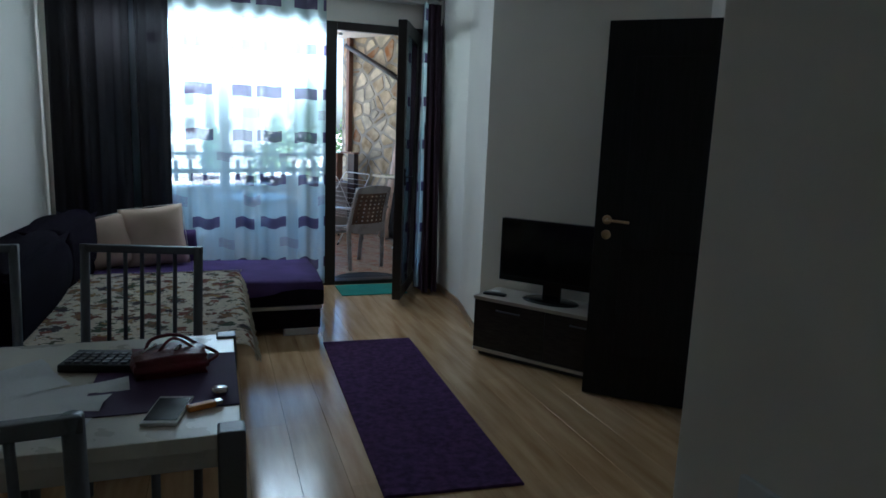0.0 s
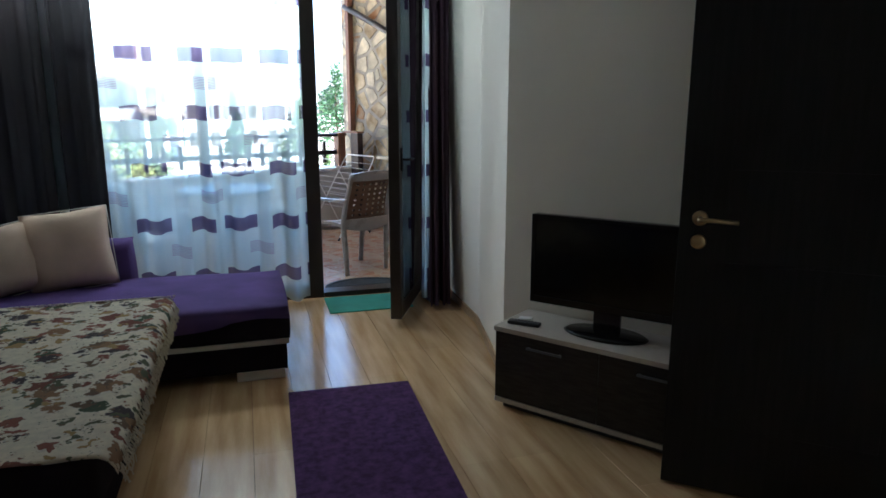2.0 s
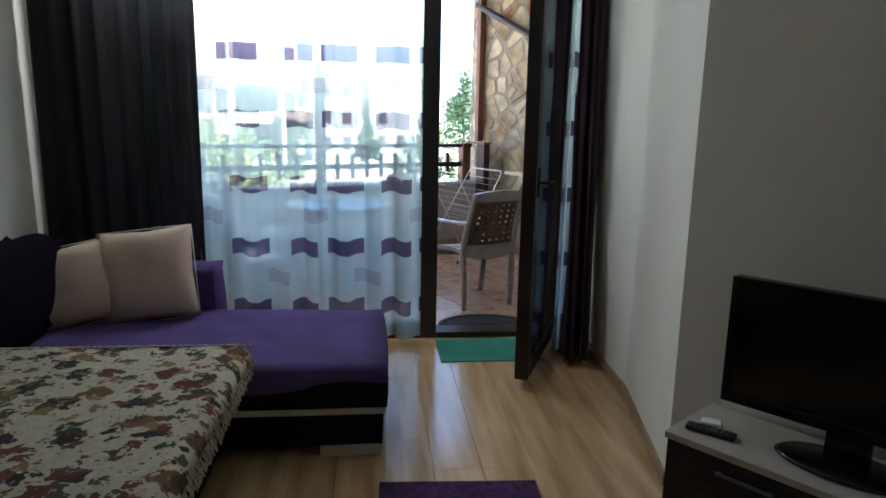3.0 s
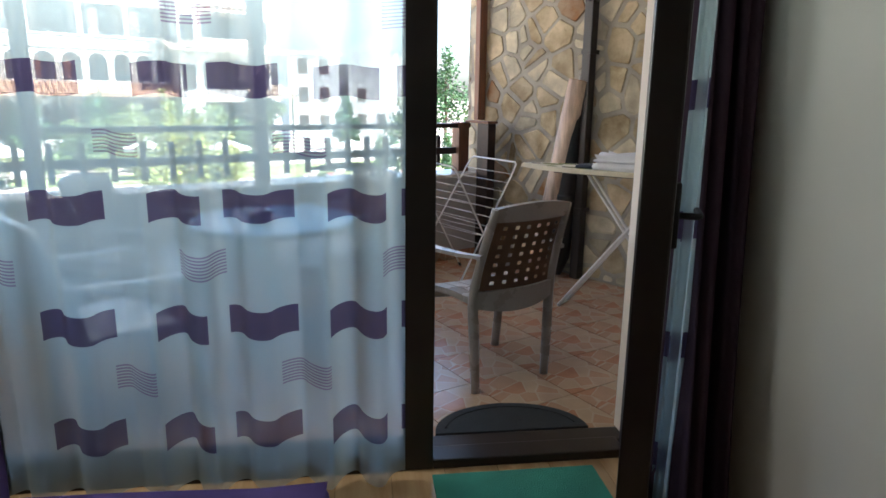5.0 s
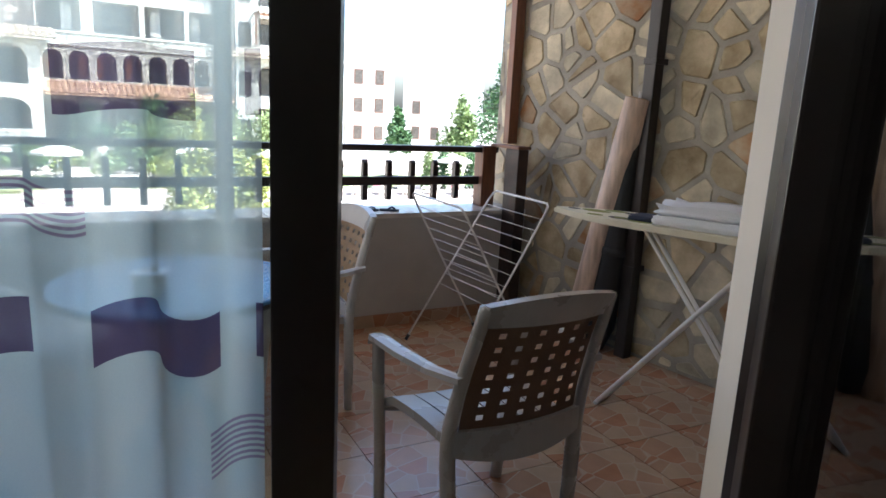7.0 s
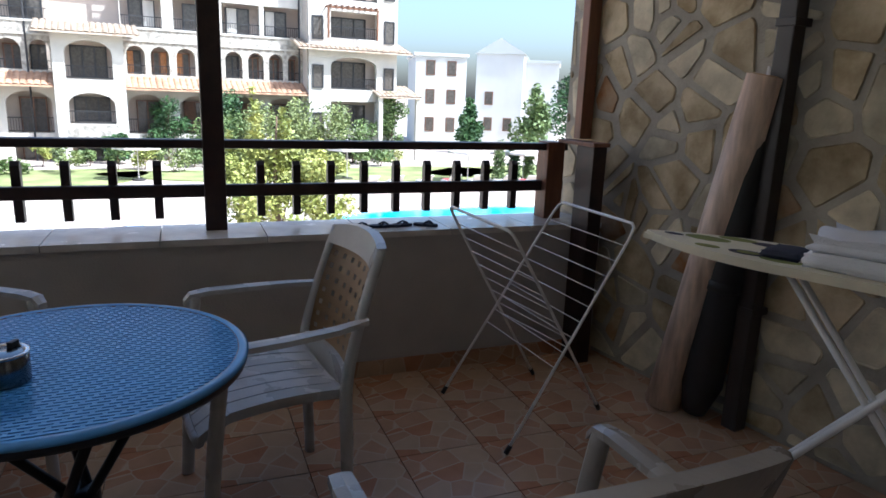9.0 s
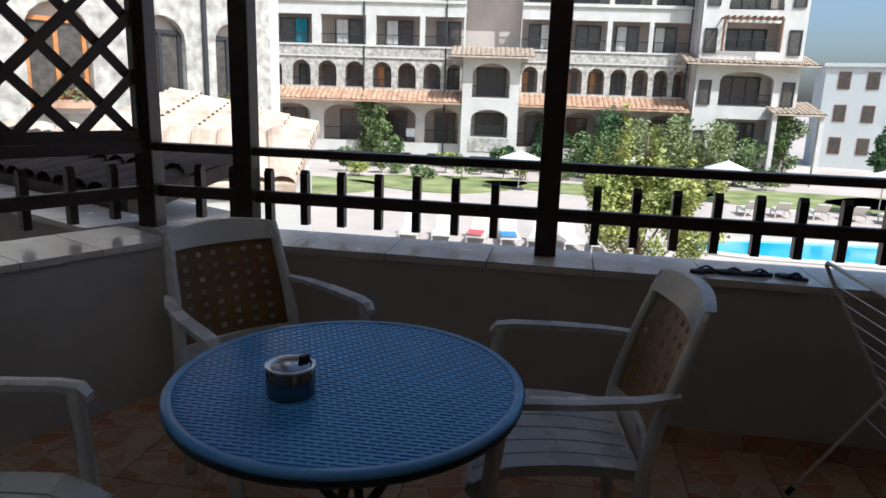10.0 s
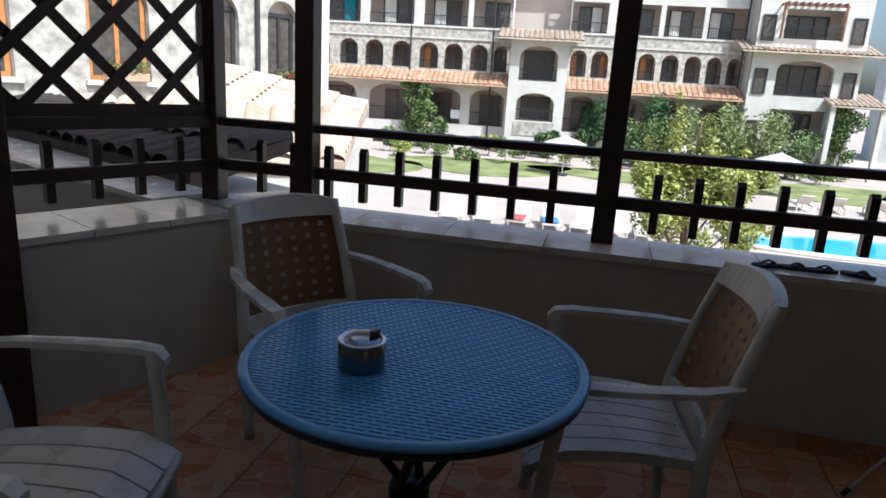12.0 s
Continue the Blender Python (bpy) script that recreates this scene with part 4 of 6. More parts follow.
def picket(name, m, parent):
    """A short board with a rounded nose, fixed to the lower rail."""
    bm = bmesh.new()
    prof = [(-0.02, 0.745), (0.02, 0.745), (0.02, 0.965), (0.012, 0.990), (-0.004, 0.996), (-0.02, 0.976)]
    a = [bm.verts.new((-0.017, y, z)) for y, z in prof]
    b = [bm.verts.new((0.017, y, z)) for y, z in prof]
    bm.faces.new(a)
    bm.faces.new(b[::-1])
    for i in range(6):
        bm.faces.new((a[i], a[(i + 1) % 6], b[(i + 1) % 6], b[i]))
    bmesh.ops.transform(bm, matrix=m, verts=bm.verts[:])
    return part(name, bm, "rail_wood", parent)


POSTS = [0.0, -1.357, RL]
for px in POSTS:
    part("post", boxes(((px - 0.005, -0.045, 0.70), (px + 0.085, 0.045, 2.66), None, 0.006)), "rail_wood", rl)
for x in [-0.19 - 0.174 * i for i in range(10)] + [0.24 + 0.161 * i for i in range(10)]:
    if RL + 0.09 < x < RE - 0.15 and all(not (p - 0.03 < x < p + 0.11) for p in POSTS):
        picket("picket", pose(x, 0.055, 0), rl)
part("end_post", boxes(((RE - 0.13, -0.05, 0.70), (RE - 0.03, 0.06, 1.10), None, 0.006)), "rail_lit", rl, "end post reddened as if sunlit")
bp = thing("end_board", RM, "dark brown upright board closing the parapet against the stone wall", "board")
part("board", boxes(((RE - 0.065, -0.36, 0.0), (RE + 0.01, -0.213, 1.098), None, 0.005)), "rail_wood", bp)
part("cap", boxes(((RE - 0.075, -0.37, 1.099), (RE + 0.02, -0.05, 1.118), None, 0.004)), "rail_lit", bp, "cap board reddened as if sunlit")
jb = along(STONE_A + PAR_N * 0.14, PAR)
tp = thing("corner_trim", jb, "wooden trim board at the stone wall, reddened as if sunlit", "trim board")
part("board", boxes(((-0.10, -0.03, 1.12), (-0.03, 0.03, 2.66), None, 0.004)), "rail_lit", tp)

# left side: rail, pickets and lattice screen
LM = along(Vector((-2.50, 0.25)), Vector((0, 1)))
LY = 1.87 - 0.25
lr = thing("side_railing", LM, "dark wooden side railing below a lattice screen", "railing")
part("top_rail", boxes(((0.55, -0.035, 1.045), (LY, 0.035, 1.094), None, 0.005)), "rail_wood", lr)
part("lower_rail", boxes(((0.55, -0.02, 0.835), (LY, 0.02, 0.893), None, 0.005)), "rail_wood", lr)
for i in range(5):
    picket("picket", pose(0.71 + i * 0.188, 0.045, 0), lr)
la = thing("lattice_screen", LM, "dark diagonal wooden lattice screen above the rail", "trellis")
A0, A1, B0, B1 = 0.62, LY - 0.01, 1.096, 2.66
part("frame", boxes(((A0, -0.02, B0), (A1, 0.02, B0 + 0.05)), ((A0, -0.02, B1 - 0.05), (A1, 0.02, B1)), ((A0, -0.02, B0 + 0.05), (A0 + 0.05, 0.02, B1 - 0.05)), ((A1 - 0.05, -0.02, B0 + 0.05), (A1, 0.02, B1 - 0.05))), "rail_wood", la)


def slat(c, sgn, off):
    """One diagonal slat, cut to the frame."""
    lo, hi = -9.0, 9.0
    px, pz, dx, dz = A0 + c, B0, 0.7071, 0.7071 * sgn
    if sgn < 0:
        pz = B1
    for p, d, l0, l1 in ((px, dx, A0 + 0.03, A1 - 0.03), (pz, dz, B0 + 0.03, B1 - 0.03)):
        t0, t1 = sorted(((l0 - p) / d, (l1 - p) / d))
        lo, hi = max(lo, t0), min(hi, t1)
    if hi - lo < 0.06:
        return
    m = Matrix.Translation((px, off, pz)) @ Matrix.Rotation(-math.atan2(dz, dx), 4, "Y")
    part("slat", boxes(((lo, -0.006, -0.021), (hi, 0.006, 0.021), m)), "rail_wood", la)


c = -1.6
while c < 1.2:
    slat(c, 1, -0.007)
    slat(c, -1, 0.007)
    c += 0.25
sc = thing("side_screen", pose(-2.205, 0.25, 0), "tall dark wooden panel closing the balcony's end", "screen panel")
for i in range(4):
    part("board", boxes(((0.024, 0.012 + i * 0.158, 0.0), (0.07, 0.166 + i * 0.158, 2.66), None, 0.004)), "rail_wood", sc)


# ---- resin armchairs ----
def resin_chair(frame_mat, panel_mat, label):
    c = thing("garden_armchair", pose(0, 0, 0), label, "armchair", "chairs on the balcony")
    for s in (-1, 1):
        # back leg running up into the side of the back
        bm = bmesh.new()
        pts = curve_pts([(s * 0.205, 0.0, 0), (s * 0.215, 0.005, 0.25), (s * 0.222, 0.01, 0.44), (s * 0.215, -0.03, 0.62), (s * 0.20, -0.105, 0.85)], 5)
        tube(bm, pts, [0.017 + 0.004 * math.sin(3.14 * min(1, i / 14)) for i in range(len(pts))], 8, True, 1.2)
        part("back_leg", bm, frame_mat, c, "", True)
        bm = bmesh.new()
        pts = curve_pts([(s * 0.235, 0.425, 0), (s * 0.245, 0.41, 0.22), (s * 0.265, 0.39, 0.46), (s * 0.278, 0.37, 0.62)], 5)
        tube(bm, pts, 0.019, 8, True, 1.2)
        part("front_leg", bm, frame_mat, c, "", True)
        bm = bmesh.new()
        ctl = [(-0.055, 0.655, 0.020, 0.225), (0.05, 0.652, 0.026, 0.262), (0.2, 0.648, 0.03, 0.28), (0.33, 0.645, 0.031, 0.285), (0.385, 0.638, 0.028, 0.283), (0.405, 0.615, 0.022, 0.281)]
        rings = []
        for y, z, w, xx in ctl:
            rings.append([bm.verts.new((s * xx + dx * w * 0.82, y, z - 0.012 + dz)) for dx, dz in ((-1, -0.010), (-0.93, 0.006), (0, 0.009), (0.93, 0.006), (1, -0.010), (0, -0.012))])
        for a, b in zip(rings, rings[1:]):
            for i in range(6):
                bm.faces.new((a[i], a[(i + 1) % 6], b[(i + 1) % 6], b[i]))
        bm.faces.new(rings[0])
        bm.faces.new(rings[-1][::-1])
        part("armrest", bm, frame_mat, c)
    # curved rails of the back
    def back_pt(u, z):
        k = max(0.0, (z - 0.44) / 0.41)
        return Vector((u * (0.222 - 0.02 * k), 0.01 - 0.115 * k ** 1.5 - 0.035 * (1 - u * u), z))
    for nm, z0, z1, crown in (("top_rail", 0.795, 0.855, 0.022), ("lower_back_rail", 0.40, 0.475, -0.03)):
        bm = bmesh.new()
        n = 12
        rows = []
        for i in range(n + 1):
            u = -1 + 2 * i / n
            p0, p1 = back_pt(u, z0), back_pt(u, z1)
            if crown > 0:
                p1.z += crown * (1 - u * u)
            else:
                p0.z += crown * (1 - u * u)
            d = Vector((0, 0.016, 0))
            rows.append([bm.verts.new(p0 - d), bm.verts.new(p1 - d), bm.verts.new(p1 + d), bm.verts.new(p0 + d)])
        for a, b in zip(rows, rows[1:]):
            for i in range(4):
                bm.faces.new((a[i], a[(i + 1) % 4], b[(i + 1) % 4], b[i]))
        bm.faces.new(rows[0])
        bm.faces.new(rows[-1][::-1])
        part(nm, bm, frame_mat, c)
    # woven panel with small square holes
    bm = bmesh.new()
    nh, nv = 6, 7
    us, zs = [-0.90], [0.474]
    for i in range(nh):
        us += [-0.90 + 1.8 * (i + 0.68) / (nh + 0.36), -0.90 + 1.8 * (i + 1.0) / (nh + 0.36)]
    for j in range(nv):
        zs += [0.474 + 0.323 * (j + 0.62) / (nv + 0.6), 0.474 + 0.323 * (j + 1.0) / (nv + 0.6)]
    us.append(0.90)
    zs.append(0.797)
    g = [[bm.verts.new(back_pt(u, z)) for u in us] for z in zs]
    for j in range(len(zs) - 1):
        for i in range(len(us) - 1):
            if i % 2 == 1 and j % 2 == 1:
                continue
            bm.faces.new((g[j][i], g[j][i + 1], g[j + 1][i + 1], g[j + 1][i]))
    bmesh.ops.solidify(bm, geom=bm.faces[:], thickness=0.009)
    part("back_panel", bm, panel_mat, c, "brown woven back panel with square holes")
    # seat: rim and lengthwise slats with a rolled front
    def seat_pt(u, v):
        y = 0.01 + 0.43 * v
        return Vector((u * (0.205 + 0.035 * v), y, 0.42 + 0.018 * math.sin(3.0 * v + 0.3) - 0.055 * max(0, v - 0.8) ** 1.2 * 5 - 0.012 * (1 - u * u)))

    def strip(u0, u1, t):
        bm = bmesh.new()
        n = 10
        rows = []
        for i in range(n + 1):
            a, b = seat_pt(u0, i / n), seat_pt(u1, i / n)
            rows.append([bm.verts.new(a), bm.verts.new(b), bm.verts.new(b - Vector((0, 0, t))), bm.verts.new(a - Vector((0, 0, t)))])
        for a, b in zip(rows, rows[1:]):
            for i in range(4):
                bm.faces.new((a[i], a[(i + 1) % 4], b[(i + 1) % 4], b[i]))
        bm.faces.new(rows[0])
        bm.faces.new(rows[-1][::-1])
        return bm
    for i in range(6):
        u0 = -1 + i / 3
        part("seat_slat", strip(u0 + (0.0 if i == 0 else 0.014), u0 + 1 / 3 - (0.0 if i == 5 else 0.014), 0.03 if i in (0, 5) else 0.014), frame_mat, c)
    bm = bmesh.new()
    tube(bm, [seat_pt(-1 + 2 * i / 10, 1.0) - Vector((0, 0.0, 0.016 + 0.02 * (1 - (i / 5 - 1) ** 2))) for i in range(11)], 0.017, 8)
    tube(bm, [seat_pt(-1 + 2 * i / 10, 0.03) - Vector((0, 0, 0.012)) for i in range(11)], 0.014, 8)
    part("seat_rim", bm, frame_mat, c, "", True)
    return c


CH = resin_chair("resin", "rattan_dark", "taupe resin garden armchair by the door, woven back darkened as backlit")
CH.matrix_basis = pose(0.529, 0.69, 0, 0, 0, 26)
CP = resin_chair("resin_pale", "rattan", "pale resin garden armchair with tan woven back at the table")
CP.matrix_basis = pose(-0.150, 1.872, 0, 0, 0, 121.5)
copy_thing(CP, pose(-1.505, 1.585, 0, 0, 0, -100))
copy_thing(CP, pose(-1.28, 0.40, 0, 0, 0, -52))

# ---- round table and ashtray ----
TC, TR, TZ = Vector((-0.580, 1.180)), 0.396, 0.704
rt = thing("garden_table", pose(TC.x, TC.y, 0, 0, 0, 28), "round slate-blue resin table with woven-look top", "table")
part("tabletop", lathe(bmesh.new(), [(TR - 0.03, TZ - 0.03), (TR - 0.004, TZ - 0.03), (TR, TZ - 0.02), (TR - 0.002, TZ - 0.006), (TR - 0.008, TZ), (TR - 0.022, TZ), (TR - 0.024, TZ - 0.005)], 72), ["table_dark"], rt, "", True)
part("rim", lathe(bmesh.new(), [(TR - 0.023, TZ - 0.012), (TR + 0.001, TZ - 0.012), (TR + 0.002, TZ - 0.004), (TR - 0.006, TZ + 0.002), (TR - 0.02, TZ + 0.001), (TR - 0.023, TZ - 0.003)], 72), "table_resin", rt, "", True)
verts, faces = [], []


def slat(xa, xb, ya, yb, z0, z1, e):
    k = len(verts)
    verts.extend([(xa, ya, z0), (xb, ya, z0), (xb, yb, z0), (xa, yb, z0), (xa, ya + e, z1), (xb, ya + e, z1), (xb, yb - e, z1), (xa, yb - e, z1)])
    faces.extend([(k + 4, k + 5, k + 6, k + 7), (k, k + 1, k + 5, k + 4), (k + 1, k + 2, k + 6, k + 5), (k + 2, k + 3, k + 7, k + 6), (k + 3, k, k + 4, k + 7)])


PITCH, SLIT, CELL = 0.0130, 0.0052, 0.033
for j in range(int(2 * TR / PITCH)):
    y = -TR + PITCH * (j + 0.5)
    half = math.sqrt(max(0, (TR - 0.022) ** 2 - y * y))
    if half < 0.02:
        continue
    slat(-half, half, y - (PITCH - SLIT) / 2, y + (PITCH - SLIT) / 2, TZ - 0.007, TZ - 0.0005, 0.0009)
    first = math.floor(-half / CELL) * CELL + (j * 0.0115) % CELL
    while first < half:
        if abs(first) < half - 0.006:
            slat(first, first + 0.0085, y + (PITCH - SLIT) / 2 - 0.001, y + (PITCH + SLIT) / 2 + 0.001, TZ - 0.007, TZ - 0.0009, 0.0)
        first += CELL
me = bpy.data.meshes.new("weave")
me.from_pydata(verts, [], faces)
me.materials.append(M["table_resin"])
wv = new("weave", me)
wv.parent = rt
tagged(wv, "blue top pierced by rows of short slits", kind="stuff")
for a in (0, 90):
    for s in (-1, 1):
        m = Matrix.Rotation(radians(a + 25), 4, "Z")
        part("leg", tube(bmesh.new(), [m @ Vector(p) for p in ((s * 0.28, 0.03 * s, 0.012), (0, 0.03 * s, 0.34), (-s * 0.25, 0.03 * s, TZ - 0.03))], 0.012, 8), "black_metal", rt, "black folding leg", True)
part("hub", lathe(bmesh.new(), [(0.045, 0.31), (0.05, 0.32), (0.05, 0.36), (0.045, 0.37)], 24), "black_metal", rt, "", True)
part("underframe", boxes(((-0.27, -0.02, TZ - 0.06), (0.27, 0.02, TZ - 0.03)), ((-0.02, -0.27, TZ - 0.06), (0.02, -0.02, TZ - 0.03)), ((-0.02, 0.02, TZ - 0.06), (0.02, 0.27, TZ - 0.03))), "black_metal", rt)
ash = thing("ashtray", pose(-0.622, 1.045, TZ), "round brushed steel ashtray with a lid bowl", "ashtray")
part("can", lathe(bmesh.new(), [(0.050, 0.0), (0.052, 0.003), (0.052, 0.060), (0.049, 0.062)], 40), "dark_steel", ash, "", True)
part("bowl", lathe(bmesh.new(), [(0.053, 0.060), (0.054, 0.064), (0.052, 0.066), (0.045, 0.065), (0.037, 0.058), (0.02, 0.053), (0.004, 0.052)], 40), "chrome", ash, "", True)
part("knob", boxes(((-0.006, 0.028, 0.055), (0.006, 0.052, 0.074), None, 0.002)), "matt_black", ash, "small dark knob")

# ---- drying rack ----
dr = thing("drying_rack", pose(0, 0, 0), "white wire clothes drying rack folded half open", "clothes rack")


def wing(tf, tn, ff, fn, n, s1, name):
    tf, tn, ff, fn = (Vector(p) for p in (tf, tn, ff, fn))
    r = 0.03
    a, b = (tn - tf).normalized(), (ff - tf).normalized()
    b2 = (fn - tn).normalized()
    fr = part(name, tube(bmesh.new(), [ff, tf + b * r * 2, tf + b * r * 0.5 + a * r * 0.3, tf + a * r, tn - a * r, tn + b2 * r * 0.5 - a * r * 0.3, tn + b2 * r * 2, fn], 0.0062, 8), "white_wire", dr, "", True)
    for i in range(n):
        s = 0.09 + (s1 - 0.09) * i / (n - 1)
        part("wire", tube(bmesh.new(), [tf.lerp(ff, s), tn.lerp(fn, s)], 0.0022, 5), "white_wire", fr, "", True)
    for p in (ff, fn):
        part("foot_cap", tube(bmesh.new(), [p, p + (tf - ff).normalized() * 0.035], 0.010, 8), "matt_black", fr, "dark rubber cap", True)


wing((0.683, 2.75, 0.875), (0.91, 2.25, 0.876), (0.205, 2.585, 0.008), (0.475, 2.10, 0.008), 9, 0.62, "wing")
wing((0.205, 2.50, 0.875), (0.45, 2.05, 0.865), (0.63, 2.86, 0.008), (0.89, 2.525, 0.008), 8, 0.60, "wing")

# ---- ironing board ----
BD = Vector((0.74, -0.672)).normalized()
BM_ = Matrix.Translation((0.898, 2.079, 0.015)) @ Matrix.Rotation(math.atan2(BD.y, BD.x), 4, "Z")
ib = thing("ironing_board", BM_, "ironing board with a cream patterned cover on white legs", "ironing board")
bm = bmesh.new()
n = 28
outl = []
for i in range(n + 1):
    t = i / n
    x = 1.16 * t
    w = 0.165 * min(1, (1 - (1 - min(1, t / 0.42)) ** 2.2)) if t < 0.42 else 0.165
    if t > 0.96:
        w *= 1 - (t - 0.96) * 4
    outl.append((x, max(0.012, w)))
prism(bm, [(x, -w) for x, w in outl] + [(x, w) for x, w in reversed(outl)], 0.852, 0.878)
bmesh.ops.bevel(bm, geom=[e for e in bm.edges if all(v.co.z > 0.87 for v in e.verts)], offset=0.008, segments=2, affect="EDGES")
cv = part("cover", bm, "board_cloth", ib, "cream printed cover")
for x, y, r, s, k in ((0.20, 0.035, 0.062, 1.2, "board_dot"), (0.37, 0.09, 0.045, 1.2, "board_dark"), (0.37, -0.075, 0.052, 1.1, "board_dark"), (0.37, -0.075, 0.030, 1.1, "board_dot"), (0.095, 0.015, 0.028, 1.2, "board_dark"), (0.27, 0.10, 0.045, 1.4, "board_dot"), (0.25, -0.08, 0.03, 1.3, "board_dot"), (0.47, -0.10, 0.045, 1.3, "board_dot")):
    bm = bmesh.new()
    prism(bm, [(x + r * s * math.cos(a), y + r * 0.6 * math.sin(a)) for a in (2 * math.pi * i / 14 for i in range(14))], 0.8775, 0.8787 if r != 0.030 else 0.8797)
    part("print_spot", bm, k, cv)
part("under_rail", boxes(((0.25, -0.05, 0.835), (1.05, -0.03, 0.852)), ((0.25, 0.03, 0.835), (1.05, 0.05, 0.852))), "matt_black", ib)
for (x0, z0), (x1, z1), w in (((0.98, 0.838), (0.34, -0.003), 0.05), ((0.47, 0.838), (1.11, -0.003), 0.03)):
    for s in (-1, 1):
        part("leg", tube(bmesh.new(), [(x0, s * 0.035, z0), (x0 * 0.5 + x1 * 0.5, s * w, 0.42), (x1, s * (w + 0.01), z1)], 0.0105, 8), "white_wire", ib, "", True)
    part("foot_bar", tube(bmesh.new(), [(x1, -0.17 if x1 > 0.5 else -0.07, z1), (x1, 0.17 if x1 > 0.5 else 0.07, z1)], 0.011, 8), "white_wire", ib, "", True)
lin = thing("folded_linen", BM_ @ pose(0.76, 0.0, 0.878), "white folded linen lying on the ironing board", "linen")
part("folded_sheet", soft_box((-0.23, -0.13, 0.0), (0.22, 0.13, 0.040), 0.018, 0.006, 8, 3), "white_cloth", lin, "", True)
part("pillowcase", soft_box((-0.21, -0.10, 0.036), (0.22, 0.105, 0.078), 0.021, 0.026, 8, 7), "white_cloth", lin, "soft white pillowcase on top", True)
pc = thing("folded_cloth", BM_ @ pose(1.06, 0.02, 0.878), "pink printed cloth hanging on the ironing board", "cloth")
part("cloth", soft_box((-0.08, -0.17, 0.0), (0.12, 0.17, 0.035), 0.015, 0.01, 8, 5), "pink_cloth", pc, "", True)
bl = thing("blue_cloth", BM_ @ pose(0.48, -0.02, 0.878), "small dark blue cloth lying on the ironing board", "cloth")
part("cloth", soft_box((-0.07, -0.07, 0.0), (0.03, 0.07, 0.02), 0.009, 0.004, 6, 8), "flip", bl, "", True)

# ---- things along the stone wall ----
rr = thing("vinyl_roll", pose(0, 0, 0), "wood-print vinyl roll leaning on the stone wall", "roll")
b0, b1 = Vector((1.185, 2.615, 0.012)), Vector((1.385, 2.475, 1.425))
part("roll", tube(bmesh.new(), [b0, b0.lerp(b1, 0.5), b1], 0.074, 24), "roll", rr, "", True)
d = (b1 - b0).normalized()
part("core", tube(bmesh.new(), [b1 - d * 0.02, b1 + d * 0.004], 0.058, 20), "trim", rr, "brown inner end", True)
dp = thing("downpipe", pose(1.435, 2.445, 0), "dark rain pipe with a slanting branch on the stone wall", "pipe")
part("pipe", boxes(((-0.035, -0.035, 0.0), (0.035, 0.035, 2.04), Matrix.Rotation(radians(-56), 4, "Z"), 0.006)), "pipe", dp)
p0, p1 = Vector((0, 0, 2.02)), Vector((0.80 - 1.435, 3.40 - 2.445, 2.56))
part("branch", tube(bmesh.new(), [p0, p0.lerp(p1, 0.5), p1], 0.034, 10), "pipe", dp, "slanting branch pipe", True)
part("elbow", tube(bmesh.new(), [p0 - Vector((0, 0, 0.08)), p0, p0.lerp(p1, 0.07)], 0.043, 10), "pipe", dp, "", True)
for z in (0.5, 1.6):
    part("clamp", boxes(((-0.04, -0.04, z), (0.04, 0.06, z + 0.03), Matrix.Rotation(radians(-56), 4, "Z"), 0.003)), "pipe", dp)
sp = thing("soffit_lamp", pose(0.62, 2.95, 2.66), "small round white lamp on the balcony soffit", "lamp")
part("housing", lathe(bmesh.new(), [(0.05, -0.001), (0.052, -0.02), (0.045, -0.03)], 24), "paper", sp)
part("lens", lathe(bmesh.new(), [(0.038, -0.029), (0.036, -0.036), (0.01, -0.04)], 24), "glass", sp)
pr = thing("closed_parasol", pose(0, 0, 0), "closed dark parasol standing against the wall", "parasol")
part("pole", tube(bmesh.new(), [(1.385, 2.47, 1.34), (1.39, 2.465, 1.46)], 0.012, 8), "alu", pr, "pale pole end", True)
part("tie", tube(bmesh.new(), [(1.343, 2.507, 0.58), (1.346, 2.505, 0.62)], 0.080, 14), "matt_black", pr, "", True)
part("canopy", tube(bmesh.new(), [(1.30, 2.54, 0.02), (1.315, 2.53, 0.15), (1.345, 2.505, 0.6), (1.375, 2.48, 1.15), (1.385, 2.47, 1.35)], [0.05, 0.085, 0.075, 0.05, 0.02], 14), "matt_black", pr, "", True)

# half-round black door mat
bm = bmesh.new()
prism(bm, [(0.43 + 0.31 * math.cos(a), 0.225 + 0.235 * math.sin(a)) for a in (math.pi * i / 24 for i in range(25))], 0.0, 0.014)
dm = thing("outdoor_mat", pose(0, 0, 0), "black half-round rubber mat outside the door", "mat")
part("mat", bm, "rubber", dm)
bm = bmesh.new()
ring = [(0.43 + 0.27 * math.cos(a), 0.225 + 0.20 * math.sin(a), 0.014) for a in (math.pi * (0.06 + 0.88 * i / 24) for i in range(25))]
tube(bm, ring, 0.004, 6)
part("ridge", bm, "rubber", dm, "", True)

